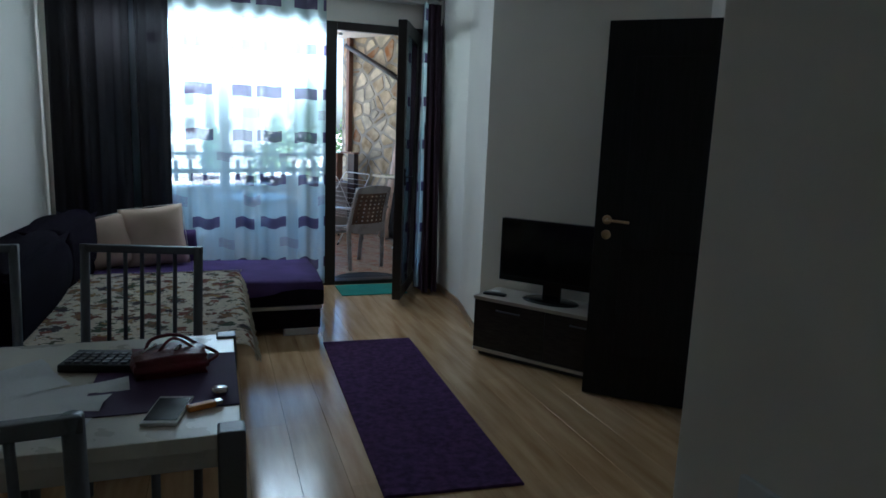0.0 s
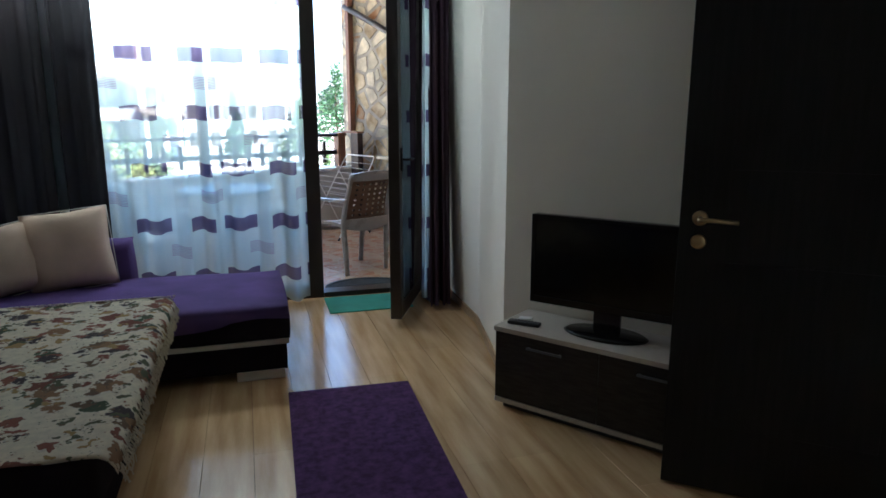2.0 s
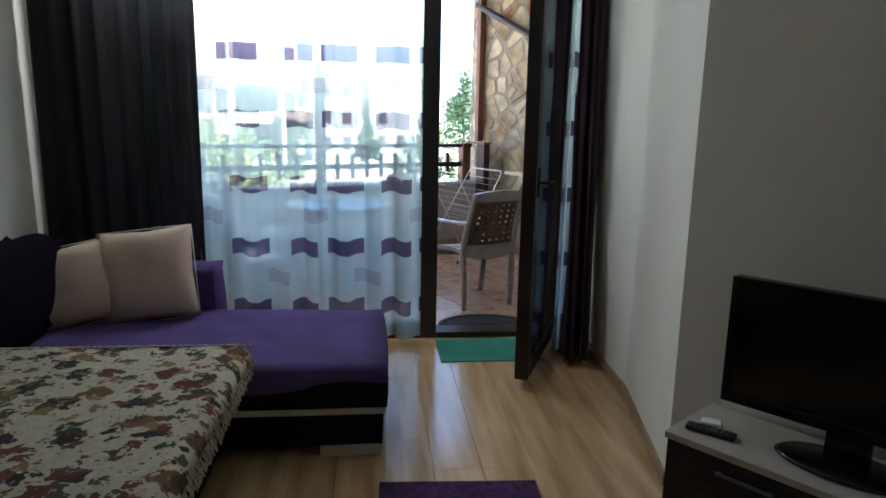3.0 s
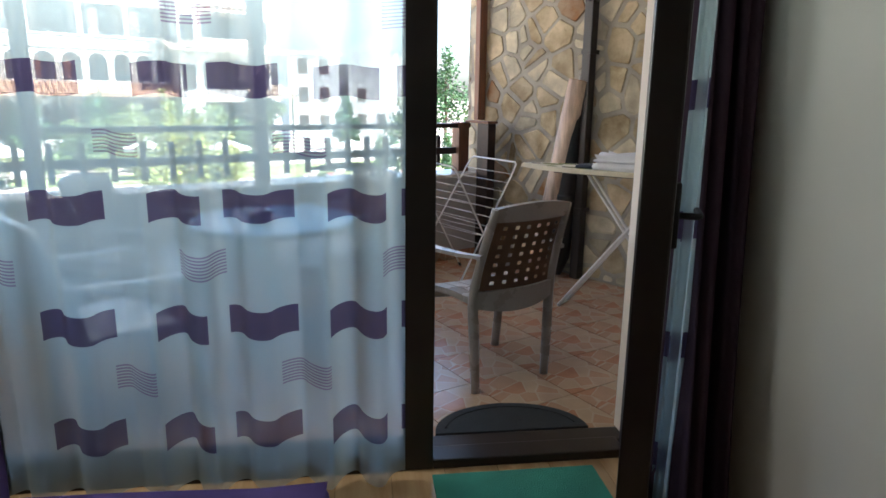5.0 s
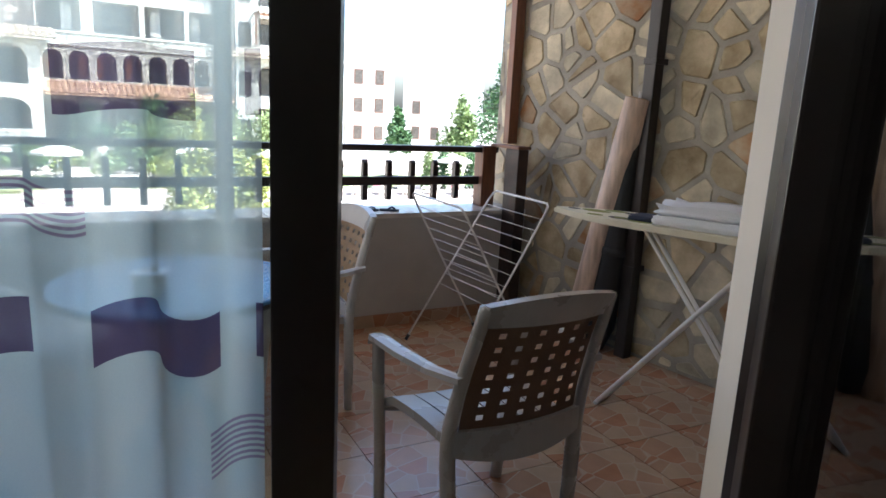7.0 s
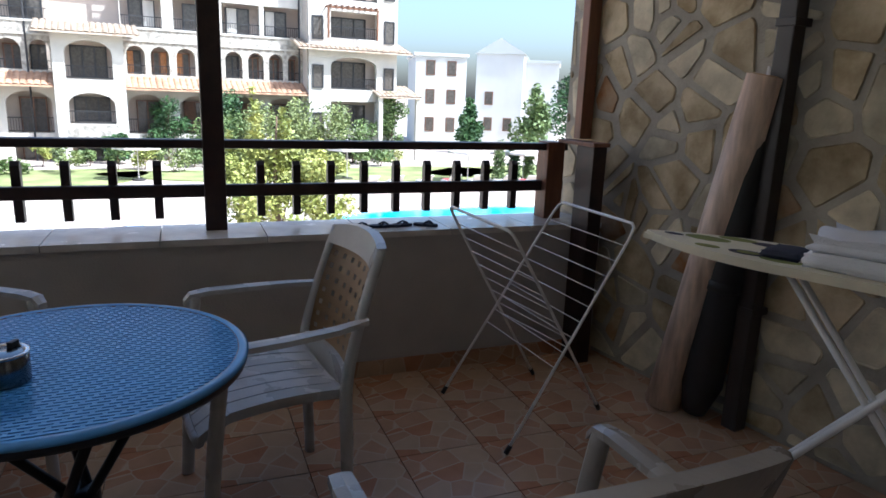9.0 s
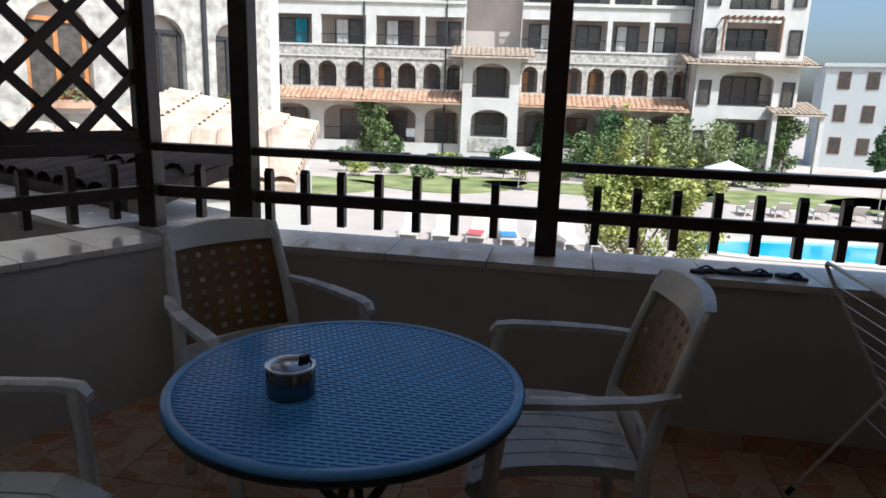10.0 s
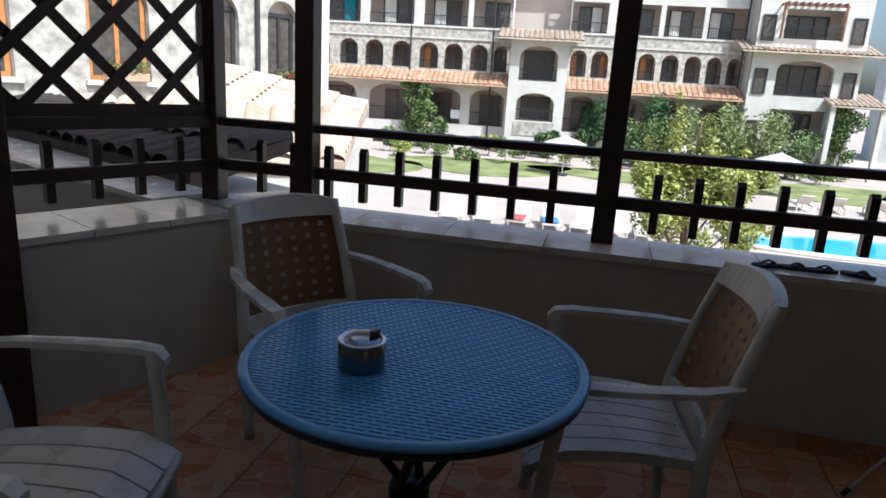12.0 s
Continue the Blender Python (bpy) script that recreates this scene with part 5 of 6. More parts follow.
# small dark flip-flops on the coping
for k, (s, off, r) in enumerate(((0.02, -0.01, 20), (0.12, 0.0, -5), (0.22, 0.005, 8), (0.34, -0.005, -30))):
    p = Vector((-0.235, 2.80)) + PAR * s + PAR_N * off
    ff = thing("flip_flop", Matrix.Translation((p.x, p.y, 0.70)) @ Matrix.Rotation(math.atan2(PAR.y, PAR.x) + radians(r), 4, "Z"), "small dark rubber sandal drying on the parapet", "sandal", "sandals on the parapet")
    bm = bmesh.new()
    prism(bm, [(0.06 * math.cos(a) * (1.0 if math.cos(a) > 0 else 1.0), (0.024 - 0.005 * math.cos(a + 0.3)) * math.sin(a)) for a in (2 * math.pi * i / 20 for i in range(20))], 0.0, 0.012)
    part("sole", bm, "flip", ff)
    part("strap", tube(bmesh.new(), curve_pts([(-0.01, -0.024, 0.01), (0.015, -0.012, 0.024), (0.035, 0.0, 0.014), (0.015, 0.012, 0.024), (-0.01, 0.024, 0.01)], 4), 0.004, 6), "flip", ff, "", True)


# ---- outside: materials ----
M.update({
    "facade": mat("white_facade", (0.58, 0.55, 0.495), 0.9, var=0.09, scale=1.1, bump=0.3, fine=30),
    "facade_stone": mat("grey_stone_band", (0.36, 0.33, 0.28), 0.9, var=0.3, scale=3.4, bump=1.0, fine=9, col2=(0.58, 0.54, 0.47)),
    "facade_rubble": mat("pale_rubble_facing", (0.36, 0.325, 0.275), 0.9, var=0.3, scale=3.4, bump=1.0, fine=9, col2=(0.60, 0.56, 0.485)),
    "back_wall": mat("loggia_wall", (0.55, 0.47, 0.40), 0.9, var=0.1, scale=0.8),
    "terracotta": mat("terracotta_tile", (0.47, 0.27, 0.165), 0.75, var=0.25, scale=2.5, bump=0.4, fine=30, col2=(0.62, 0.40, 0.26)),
    # paler than the terracotta tile
    "pale_tile": mat("pale_roof_tile", (0.52, 0.38, 0.27), 0.8, var=0.25, scale=3, bump=0.5, fine=30, col2=(0.64, 0.53, 0.41)),
    "brown_frame": mat("brown_joinery", (0.17, 0.075, 0.035), 0.5, var=0.2),
    "dark_iron": mat("dark_railing_iron", (0.03, 0.03, 0.032), 0.5),
    "dark_glass": mat("dark_window_glass", (0.085, 0.075, 0.065), 0.12, var=0.3, bump=0.0),
    "orange_wood": mat("orange_wood", (0.48, 0.20, 0.06), 0.5, var=0.2),
    "teal_cloth": mat("teal_cloth", (0.02, 0.19, 0.24), 0.9),
    "paving": mat("pale_paving", (0.46, 0.39, 0.335), 0.9, var=0.1, scale=0.35, bump=0.3, fine=14),
    "lawn": mat("lawn", (0.17, 0.21, 0.06), 1.0, var=0.3, scale=0.7, bump=1.0, fine=25, col2=(0.30, 0.32, 0.13)),
    "water": mat("pool_water", (0.03, 0.42, 0.62), 0.06, var=0.12, scale=0.9, bump=0.25, fine=3),
    "leaf_yellow": mat("yellow_green_leaf", (0.24, 0.30, 0.05), 0.6, var=0.4, scale=1.6, bump=0.0, col2=(0.46, 0.46, 0.13)),
    "leaf": mat("green_leaf", (0.085, 0.15, 0.035), 0.6, var=0.4, scale=1.2, bump=0.0, col2=(0.20, 0.27, 0.09)),
    "leaf_light": mat("light_green_leaf", (0.19, 0.25, 0.09), 0.6, var=0.4, scale=1.2, bump=0.0, col2=(0.30, 0.34, 0.12)),
    "leaf_dark": mat("dark_green_leaf", (0.03, 0.09, 0.028), 0.6, var=0.4, scale=1.2, bump=0.0, col2=(0.08, 0.16, 0.05)),
    "bark": mat("bark", (0.14, 0.095, 0.06), 0.95, var=0.3, bump=1.0, fine=40),
    "far_white": mat("far_white_render", (0.58, 0.58, 0.56), 0.9, var=0.05, scale=0.4),
    "far_grey": mat("far_grey_render", (0.52, 0.54, 0.52), 0.9, var=0.05, scale=0.4),
    "red_flower": mat("red_flower", (0.55, 0.03, 0.04), 0.7),
    "red_cloth": mat("red_towel", (0.48, 0.09, 0.09), 0.9),
    "blue_cloth": mat("blue_towel", (0.06, 0.22, 0.50), 0.9),
    "hill": mat("far_wood", (0.06, 0.10, 0.05), 1.0, var=0.3, scale=0.1),
})
GZ = -3.2
bm = bmesh.new()
bmesh.ops.create_circle(bm, cap_ends=True, segments=48, radius=900, matrix=Matrix.Translation((0, 30, GZ)))
tagged(link_bm("ground", bm, "paving"), "pale stone paving of the courtyard", "ground", kind="structure")


def blob_poly(cx, cy, rx_, ry_, rot, seed, n=28):
    r = random.Random(seed)
    ph = [r.uniform(0, 6.28) for _ in range(3)]
    out = []
    for i in range(n):
        a = 2 * math.pi * i / n
        k = 1 + 0.16 * math.sin(2 * a + ph[0]) + 0.10 * math.sin(3 * a + ph[1]) + 0.05 * math.sin(5 * a + ph[2])
        x, y = rx_ * k * math.cos(a), ry_ * k * math.sin(a)
        out.append((cx + x * math.cos(rot) - y * math.sin(rot), cy + x * math.sin(rot) + y * math.cos(rot)))
    return out


for k, (cx, cy, a, b, rot) in enumerate(((-21.0, 30.0, 5.4, 3.4, 0.3), (-13.2, 34.4, 5.4, 2.8, 0.3), (-4.5, 39.0, 6.6, 3.4, 0.3), (4.0, 43.0, 6.6, 4.0, 0.4), (-24.5, 24.0, 2.6, 4.0, 0.3), (9, 40, 3.0, 6, 0.3))):
    bm = bmesh.new()
    prism(bm, blob_poly(cx, cy, a, b, rot, k), GZ, GZ + 0.05)
    tagged(link_bm("lawn", bm, "lawn"), "sunlit garden lawn with a curved edge", "lawn", kind="structure")
pool_poly = blob_poly(0.1, 25.4, 5.4, 2.2, 0.40, 3, 36)
bm = bmesh.new()
prism(bm, pool_poly, GZ, GZ + 0.03)
tagged(link_bm("water", bm, "water"), "bright blue swimming pool water", "pool", kind="structure")
bm = bmesh.new()
tube(bm, [(x, y, GZ + 0.04) for x, y in pool_poly + pool_poly[:1]], 0.16, 8, False, 0.5)
tagged(link_bm("pool_edge", bm, "facade", None, True), "pale stone edge round the swimming pool", "pool edge", kind="structure")

# ---- the long building across the court ----
FB = Matrix.Translation((-14.916, 44.053, -0.626)) @ Matrix.Rotation(radians(30.9), 4, "Z") @ Matrix.Scale(0.946, 4)
house = thing("apartment_building", FB, "long white apartment building with arcades and terracotta roofs", "building")


def arch_curve(c, w, z0, z1, rise, n=9):
    """Outline of an opening from its left foot over the arch to its right foot."""
    pts = [(c - w / 2, z0)]
    if rise <= 0:
        return pts + [(c - w / 2, z1), (c + w / 2, z1), (c + w / 2, z0)]
    spring = z1 - rise
    for i in range(n + 1):
        a = math.pi * (1 - i / n)
        pts.append((c + w / 2 * math.cos(a), spring + rise * math.sin(a)))
    return pts + [(c + w / 2, z0)]


def bay(bm, u0, u1, z0, z1, c, w, a0, a1, rise, y=0.0, depth=0.3):
    """A piece of wall from u0 to u1 with one opening through it, with its reveal."""
    V = lambda u, z, d=0.0: bm.verts.new((u, y + d, z))
    cur = arch_curve(c, w, a0, a1, rise)
    bm.faces.new([V(u0, z0), V(cur[0][0], z0), V(cur[0][0], a0), V(cur[1][0], cur[1][1]), V(cur[1][0], z1), V(u0, z1)])
    bm.faces.new([V(u1, z0), V(u1, z1), V(cur[-2][0], z1), V(cur[-2][0], cur[-2][1]), V(cur[-1][0], a0), V(cur[-1][0], z0)])
    if a0 > z0 + 0.01:
        bm.faces.new([V(cur[0][0], z0), V(cur[-1][0], z0), V(cur[-1][0], a0), V(cur[0][0], a0)])
    for p, q in zip(cur[1:-2], cur[2:-1]):
        bm.faces.new([V(p[0], p[1]), V(q[0], q[1]), V(q[0], z1), V(p[0], z1)])
    loop = cur + [cur[0]]
    for p, q in zip(loop, loop[1:]):
        bm.faces.new([V(p[0], p[1]), V(q[0], q[1]), V(q[0], q[1], depth), V(p[0], p[1], depth)])


def railing(c, w, z, y, h=0.95, parent=house):
    bm = bmesh.new()
    box(bm, (c - w / 2, y, z + h - 0.05), (c + w / 2, y + 0.05, z + h))
    box(bm, (c - w / 2, y, z + 0.08), (c + w / 2, y + 0.04, z + 0.13))
    n = max(3, int(w / 0.14))
    for i in range(n + 1):
        x = c - w / 2 + w * i / n
        box(bm, (x - 0.012, y + 0.01, z + 0.1), (x + 0.012, y + 0.035, z + h - 0.04))
    part("railing", bm, "dark_iron", parent)


def back_window(c, w, z0, z1, y, mat_frame="brown_frame", leaves=2, cloth=None, parent=house):
    bm = bmesh.new()
    f = 0.09
    box(bm, (c - w / 2, y - 0.1, z0), (c - w / 2 + f, y, z1))
    box(bm, (c + w / 2 - f, y - 0.1, z0), (c + w / 2, y, z1))
    box(bm, (c - w / 2 + f, y - 0.1, z1 - f), (c + w / 2 - f, y, z1))
    box(bm, (c - w / 2 + f, y - 0.1, z0), (c + w / 2 - f, y, z0 + f))
    bmesh.ops.remove_doubles(bm, verts=bm.verts[:], dist=0.001)
    win_ = part("window", bm, mat_frame, parent)
    for i in range(1, leaves):
        x = c - w / 2 + w * i / leaves
        part("mullion", boxes(((x - f / 2, y - 0.1, z0 + f), (x + f / 2, y, z1 - f))), mat_frame, win_)
    part("pane", boxes(((c - w / 2 + f, y - 0.05, z0 + f), (c + w / 2 - f, y - 0.03, z1 - f))), "dark_glass", win_)
    if cloth:
        side = -1 if cloth[1] < 0 else 1
        x0 = c + side * w * 0.25
        bm, _ = drape(x0 - w * 0.2, x0 + w * 0.2, y - 0.16, z0 + 0.05, z1 - 0.05, 4, 0.03, 0.12, 4)
        part("curtain", bm, cloth[0], win_)


rnd = random.Random(21)
A_TOP, E0, E1 = 12.0, -27.6, 3.4
T1, T2 = (-12.4, -8.5), (3.2, 9.9)
L2 = [-26.3, -24.2, -22.3, -20.3, -18.3, -16.5, -14.7, -13.1, -7.75, -6.3, -4.7, -3.15, -1.6, -0.1, 1.3, 2.6]
L13 = [-25.0, -21.1, -17.2, -13.9, -7.3, -4.0, -1.05, 1.75]


def cuts(cs, lo, hi):
    m = [lo] + [(a + b) / 2 for a, b in zip(cs, cs[1:])] + [hi]
    return [(m[i], m[i + 1], c) for i, c in enumerate(cs)]


segs = [(E0, T1[0]), (T1[1], T2[0])]
for lo, hi in segs:
    low, middle, high = bmesh.new(), bmesh.new(), bmesh.new()
    cs2 = [c for c in L2 if lo < c < hi]
    cs1 = [c for c in L13 if lo < c < hi]
    for u0, u1, c in cuts(cs1, lo, hi):
        w = min(2.9, (u1 - u0) * 0.78)
        bay(low, u0, u1, -3.2, -1.35, c, w * 0.8, -3.2, -1.75, 0.0)
        bay(low, u0, u1, -1.35, 2.2, c, w, -1.0, 1.55, 0.75)
        bay(high, u0, u1, 5.35, 8.45, c, w * 1.12, 5.75, 7.75, 0.0)
        bay(high, u0, u1, 8.45, 11.6, c, w * 1.12, 8.85, 10.9, 0.0)
        part("loggia_floor", boxes(((u0, 0.302, -1.36), (u1, 1.6, -1.05))), "facade", house)
        railing(c, w, -1.0, 0.12)
        railing(c, w * 1.12, 5.72, 0.12, 0.75)
        railing(c, w * 1.12, 8.82, 0.12, 0.75)
        back_window(c + rnd.uniform(-0.3, 0.3), w * 0.62, -1.05, 1.15, 1.6, leaves=2, cloth=("brown_frame", rnd.choice((-1, 1))) if rnd.random() < 0.4 else None)
        back_window(c + rnd.uniform(-0.25, 0.25), w * 0.72, 5.4, 7.55, 1.0, "dark_iron", 2, ("teal_cloth", rnd.choice((-1, 1))) if c < -24 else (("facade", rnd.choice((-1, 1))) if rnd.random() < 0.4 else None))
        back_window(c + rnd.uniform(-0.25, 0.25), w * 0.72, 8.5, 10.7, 1.0, "dark_iron", 2)
        back_window(c, w * 0.55, -3.15, -1.9, 1.2, leaves=2)
    for u0, u1, c in cuts(cs2, lo, hi):
        w = min(1.38, (u1 - u0) * 0.74)
        bay(middle, u0, u1, 2.2, 5.35, c, w, 2.82, 4.6, w / 2)
        railing(c, w, 2.8, 0.14, 0.6)
        back_window(c + rnd.uniform(-0.2, 0.2), w * 0.8, 2.4, 4.35, 1.1, rnd.choice(("brown_frame", "brown_frame", "dark_iron")), 2, ("orange_wood", rnd.choice((-1, 1))) if rnd.random() < 0.45 else None)
    for z in (2.25, 5.3, 8.4, 11.5):
        part("floor_slab", boxes(((lo, 0.302, z - 0.25), (hi, 1.7, z - 0.05))), "facade", house)
    for b_, mk in ((low, "facade"), (middle, "facade_rubble"), (high, "facade")):
        bmesh.ops.remove_doubles(b_, verts=b_.verts[:], dist=0.001)
        part("wall", b_, mk, house, "pale rubble-stone storey" if mk == "facade_rubble" else "")
bm = bmesh.new()
box(bm, (E0 + 0.3, 1.7, -3.2), (T2[1], 1.9, 11.6))
part("inner_wall", bm, "back_wall", house)
bm = bmesh.new()
box(bm, (E0, 0.0, -3.2), (E0 + 0.3, 12, 11.6))
box(bm, (T2[1] - 0.3, 1.9, -3.2), (T2[1], 12, 11.6))
box(bm, (E0, 11.7, -3.2), (T2[1], 12, 11.6))
part("end_wall", bm, "facade", house)
# stone-faced band between the storeys
for lo, hi in segs:
    part("stone_band", boxes(((lo, -0.06, 4.98), (hi, -0.003, 5.62))), "facade_stone", house, "grey rubble-faced band")
    part("cornice", boxes(((lo, -0.14, 5.62), (hi, -0.003, 5.74))), "facade", house)
    part("cornice", boxes(((lo, -0.10, 4.86), (hi, -0.003, 4.97))), "facade", house)
    part("cornice", boxes(((lo, -0.14, 8.62), (hi, -0.003, 8.76))), "facade", house)


def tiled(u0, u1, y0, y1, z0, z1, pitch=0.26, course=0.36, sides=5, y00=0.0, m=None, thick=0.05):
    """A slope of rounded roof tiles: y0 is its lower edge at z0, y1 its upper edge at z1; courses overlap."""
    verts, faces = [], []
    L = math.hypot(y1 - y0, z1 - z0)
    nc, nt = max(1, round(L / course)), max(1, round((u1 - u0) / pitch))
    p = (u1 - u0) / nt
    for j in range(nc):
        for i in range(nt):
            for q, up in ((j / nc, 0.035), (min(1.0, (j + 1.12) / nc), 0.0)):
                y, z = y0 + (y1 - y0) * q, z0 + (z1 - z0) * q + up
                for s in range(sides + 1):
                    a = math.pi * s / sides
                    verts.append((u0 + p * (i + 0.5 - 0.5 * math.cos(a)), y, z + 0.30 * p * math.sin(a)))
            k = len(verts) - 2 * (sides + 1)
            for s in range(sides):
                faces.append((k + s, k + s + 1, k + sides + 2 + s, k + sides + 1 + s))
    k = len(verts)
    verts += [(u0, y0, z0 - thick), (u1, y0, z0 - thick), (u1, y1, z1 - thick), (u0, y1, z1 - thick), (u0, y0, z0 + 0.03), (u1, y0, z0 + 0.03), (u1, y1, z1), (u0, y1, z1)]
    faces += [(k, k + 1, k + 2, k + 3), (k, k + 1, k + 5, k + 4), (k + 1, k + 2, k + 6, k + 5), (k + 3, k, k + 4, k + 7), (k + 4, k + 5, k + 6, k + 7)]
    if m is not None:
        verts = [m @ Vector(v) for v in verts]
    return verts, faces


def roof(name, data, material, parent, label=""):
    me = bpy.data.meshes.new(name)
    me.from_pydata(data[0], [], data[1])
    me.materials.append(M[material])
    ob = new(name, me)
    ob.parent = parent
    return tagged(ob, label) if label else ob


for lo, hi in segs:
    roof("roof", tiled(lo, hi, -1.5, 0.0, 1.85, 2.62, 0.36), "terracotta", house, "low terracotta awning roof")
roof("roof", tiled(E0 - 0.4, T2[1] + 0.4, -0.7, 6, 11.6, 14.2, 0.6, 0.9, 4), "terracotta", house, "terracotta main roof")

# projecting bays
for (u0, u1), arch in ((T1, True), (T2, False)):
    bm = bmesh.new()
    c, w, yf = (u0 + u1) / 2, (u1 - u0), -1.6
    levels = ((-3.2, -1.35, -3.2, -1.7, 0.0), (-1.35, 2.0, -0.35, 1.55, 0.7), (2.0, 5.0, 2.35, 4.65, 0.75)) if arch else ((-3.2, -1.35, -3.2, -1.7, 0.0), (-1.35, 2.0, -0.9, 1.5, 0.0), (2.0, 5.0, 2.35, 4.6, 0.6), (5.0, 8.2, 5.9, 7.7, 0.0), (8.2, 11.6, 8.5, 10.3, 1.5))
    for z0, z1, a0, a1, rise in levels:
        ow = w * (0.66 if arch else 0.52)
        bay(bm, u0, u1, z0, z1, c, ow, a0, a1, rise, yf, 0.35)
        railing(c, ow, a0, yf + 0.14, 0.8)
        back_window(c, ow * 0.8, a0 + 0.1, a1 - 0.25, yf + 1.5, "dark_iron", 3)
        if z0 > -3:
            part("bay_floor", boxes(((u0 + 0.26, yf + 0.352, z0 - 0.12), (u1 - 0.26, -0.003, z0 + 0.1))), "facade", house)
    top = levels[-1][1]
    for a in (u0, u1 - 0.25):
        part("bay_side", boxes(((a, yf + 0.352, -3.2), (a + 0.25, -0.003, top))), "facade", house)
    bmesh.ops.remove_doubles(bm, verts=bm.verts[:], dist=0.001)
    part("bay_wall", bm, "facade", house, "projecting white bay")
    part("bay_inner_wall", boxes(((u0 + 0.26, yf + 1.5, -3.2), (u1 - 0.26, yf + 1.58, top))), "back_wall", house)
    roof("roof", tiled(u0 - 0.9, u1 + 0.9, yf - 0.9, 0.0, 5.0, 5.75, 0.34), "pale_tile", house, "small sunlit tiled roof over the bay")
    part("stone_panel", boxes(((c - w * 0.36, yf - 0.05, -1.35), (c + w * 0.36, yf - 0.003, -0.42))), "facade_stone", house, "rubble-faced parapet panel")
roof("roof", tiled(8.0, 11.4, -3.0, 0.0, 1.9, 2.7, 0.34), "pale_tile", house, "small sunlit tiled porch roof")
for x in (8.2, 11.2):
    part("porch_post", boxes(((x - 0.15, -2.8, -3.2), (x + 0.15, -2.5, 1.88))), "facade", house)
for u in (-19.6, -13.75, 2.95):
    part("downpipe", tube(bmesh.new(), [(u, -0.09, -3.2), (u, -0.09, 11.6)], 0.06, 6), "dark_iron", house)
for k in range(9):
    u = 4.4 + 0.42 * k
    part("pergola_beam", boxes(((u, -2.9, 7.86), (u + 0.09, -1.6, 7.98))), "brown_frame", house, "reddish pergola beam")
part("pergola_beam", boxes(((4.2, -2.75, 7.74), (8.0, -2.63, 7.86))), "brown_frame", house, "reddish pergola beam")
for u in (4.3, 7.9):
    part("pergola_post", boxes(((u - 0.06, -2.75, 5.78), (u + 0.06, -2.63, 7.74))), "brown_frame", house)
for u in (3.85, 9.25):
    for z in (-0.9, 2.4, 5.7, 8.7):
        back_window(u, 0.8, z, z + 1.6, -1.605, "dark_iron", 1)
for c in (-18.2, -16.1):
    part("notice", boxes(((c - 0.35, -0.10, -0.6), (c + 0.3, -0.06, 0.0))), "paper", house, "white notice on the arcade rail")


# ---- plants ----
def foliage(clumps, n, size, rnd, squash=1.0):
    """Many small leaves scattered in clumps; clumps are centre and radius."""
    vs, fs = [], []
    tot = sum(r ** 2 for _, r in clumps)
    for c, r in clumps:
        for _ in range(int(n * r * r / tot)):
            d = Vector((rnd.gauss(0, 1), rnd.gauss(0, 1), rnd.gauss(0, 1))).normalized() * r * rnd.random() ** 0.4
            p = Vector(c) + Vector((d.x, d.y, d.z * squash))
            a = Vector((rnd.gauss(0, 1), rnd.gauss(0, 1), rnd.gauss(0, 0.6))).normalized()
            b = a.cross(Vector((rnd.gauss(0, 1), rnd.gauss(0, 1), rnd.gauss(0, 1)))).normalized()
            s = size * rnd.uniform(0.6, 1.3)
            k = len(vs)
            vs += [p - a * s, p + b * s * 0.45, p + a * s, p - b * s * 0.45]
            fs.append((k, k + 1, k + 2, k + 3))
    return vs, fs


def tree(name, x, y, clumps, n, size, material, label, category="tree", seed=1, trunk=0.12, squash=1.0):
    r = random.Random(seed)
    t = thing(name, pose(x, y, GZ), label, category)
    top = max(c[2] for c, _ in clumps)
    bm = bmesh.new()
    tube(bm, curve_pts([(0, 0, 0), (0.06, 0.03, top * 0.3), (-0.04, 0.02, top * 0.62), (0.02, 0, top * 0.9)], 4), [trunk * (1 - 0.85 * i / 12) for i in range(13)], 8)
    part("trunk", bm, "bark", t, "", True)
    for c, rad in clumps[:9]:
        h = c[2] * 0.55
        part("limb", tube(bmesh.new(), [(0, 0, h), (c[0] * 0.5, c[1] * 0.5, (h + c[2]) / 2), c], [trunk * 0.4, trunk * 0.25, 0.01], 5), "bark", t, "", True)
    vs, fs = foliage(clumps, n, size, r, squash)
    me = bpy.data.meshes.new("crown")
    me.from_pydata(vs, [], fs)
    me.materials.append(M[material])
    ob = new("crown", me)
    ob.parent = t
    tagged(ob, kind="stuff")
    return t


r = random.Random(8)
cl = []
for k in range(34):
    a, h = r.uniform(0, 6.283), r.uniform(0.0, 1.0) ** 0.8
    q = (1.75 - 1.1 * h) * math.sqrt(r.random())
    cl.append(((q * math.cos(a), q * math.sin(a), 1.7 + 1.75 * h), r.uniform(0.22, 0.42)))
for x0, z0, z1 in ((-0.45, 3.2, 4.5), (0.10, 3.2, 4.15), (-0.95, 2.9, 3.7), (0.75, 2.8, 3.6)):
    cl += [((x0 + r.uniform(-0.05, 0.05), 0.1, z0 + (z1 - z0) * k / 5), 0.26 - 0.036 * k) for k in range(6)]
tree("tree", -3.6, 12.2, cl, 12500, 0.058, "leaf_yellow", "young tree with bright yellow-green leaves by the pool", seed=2, trunk=0.09)
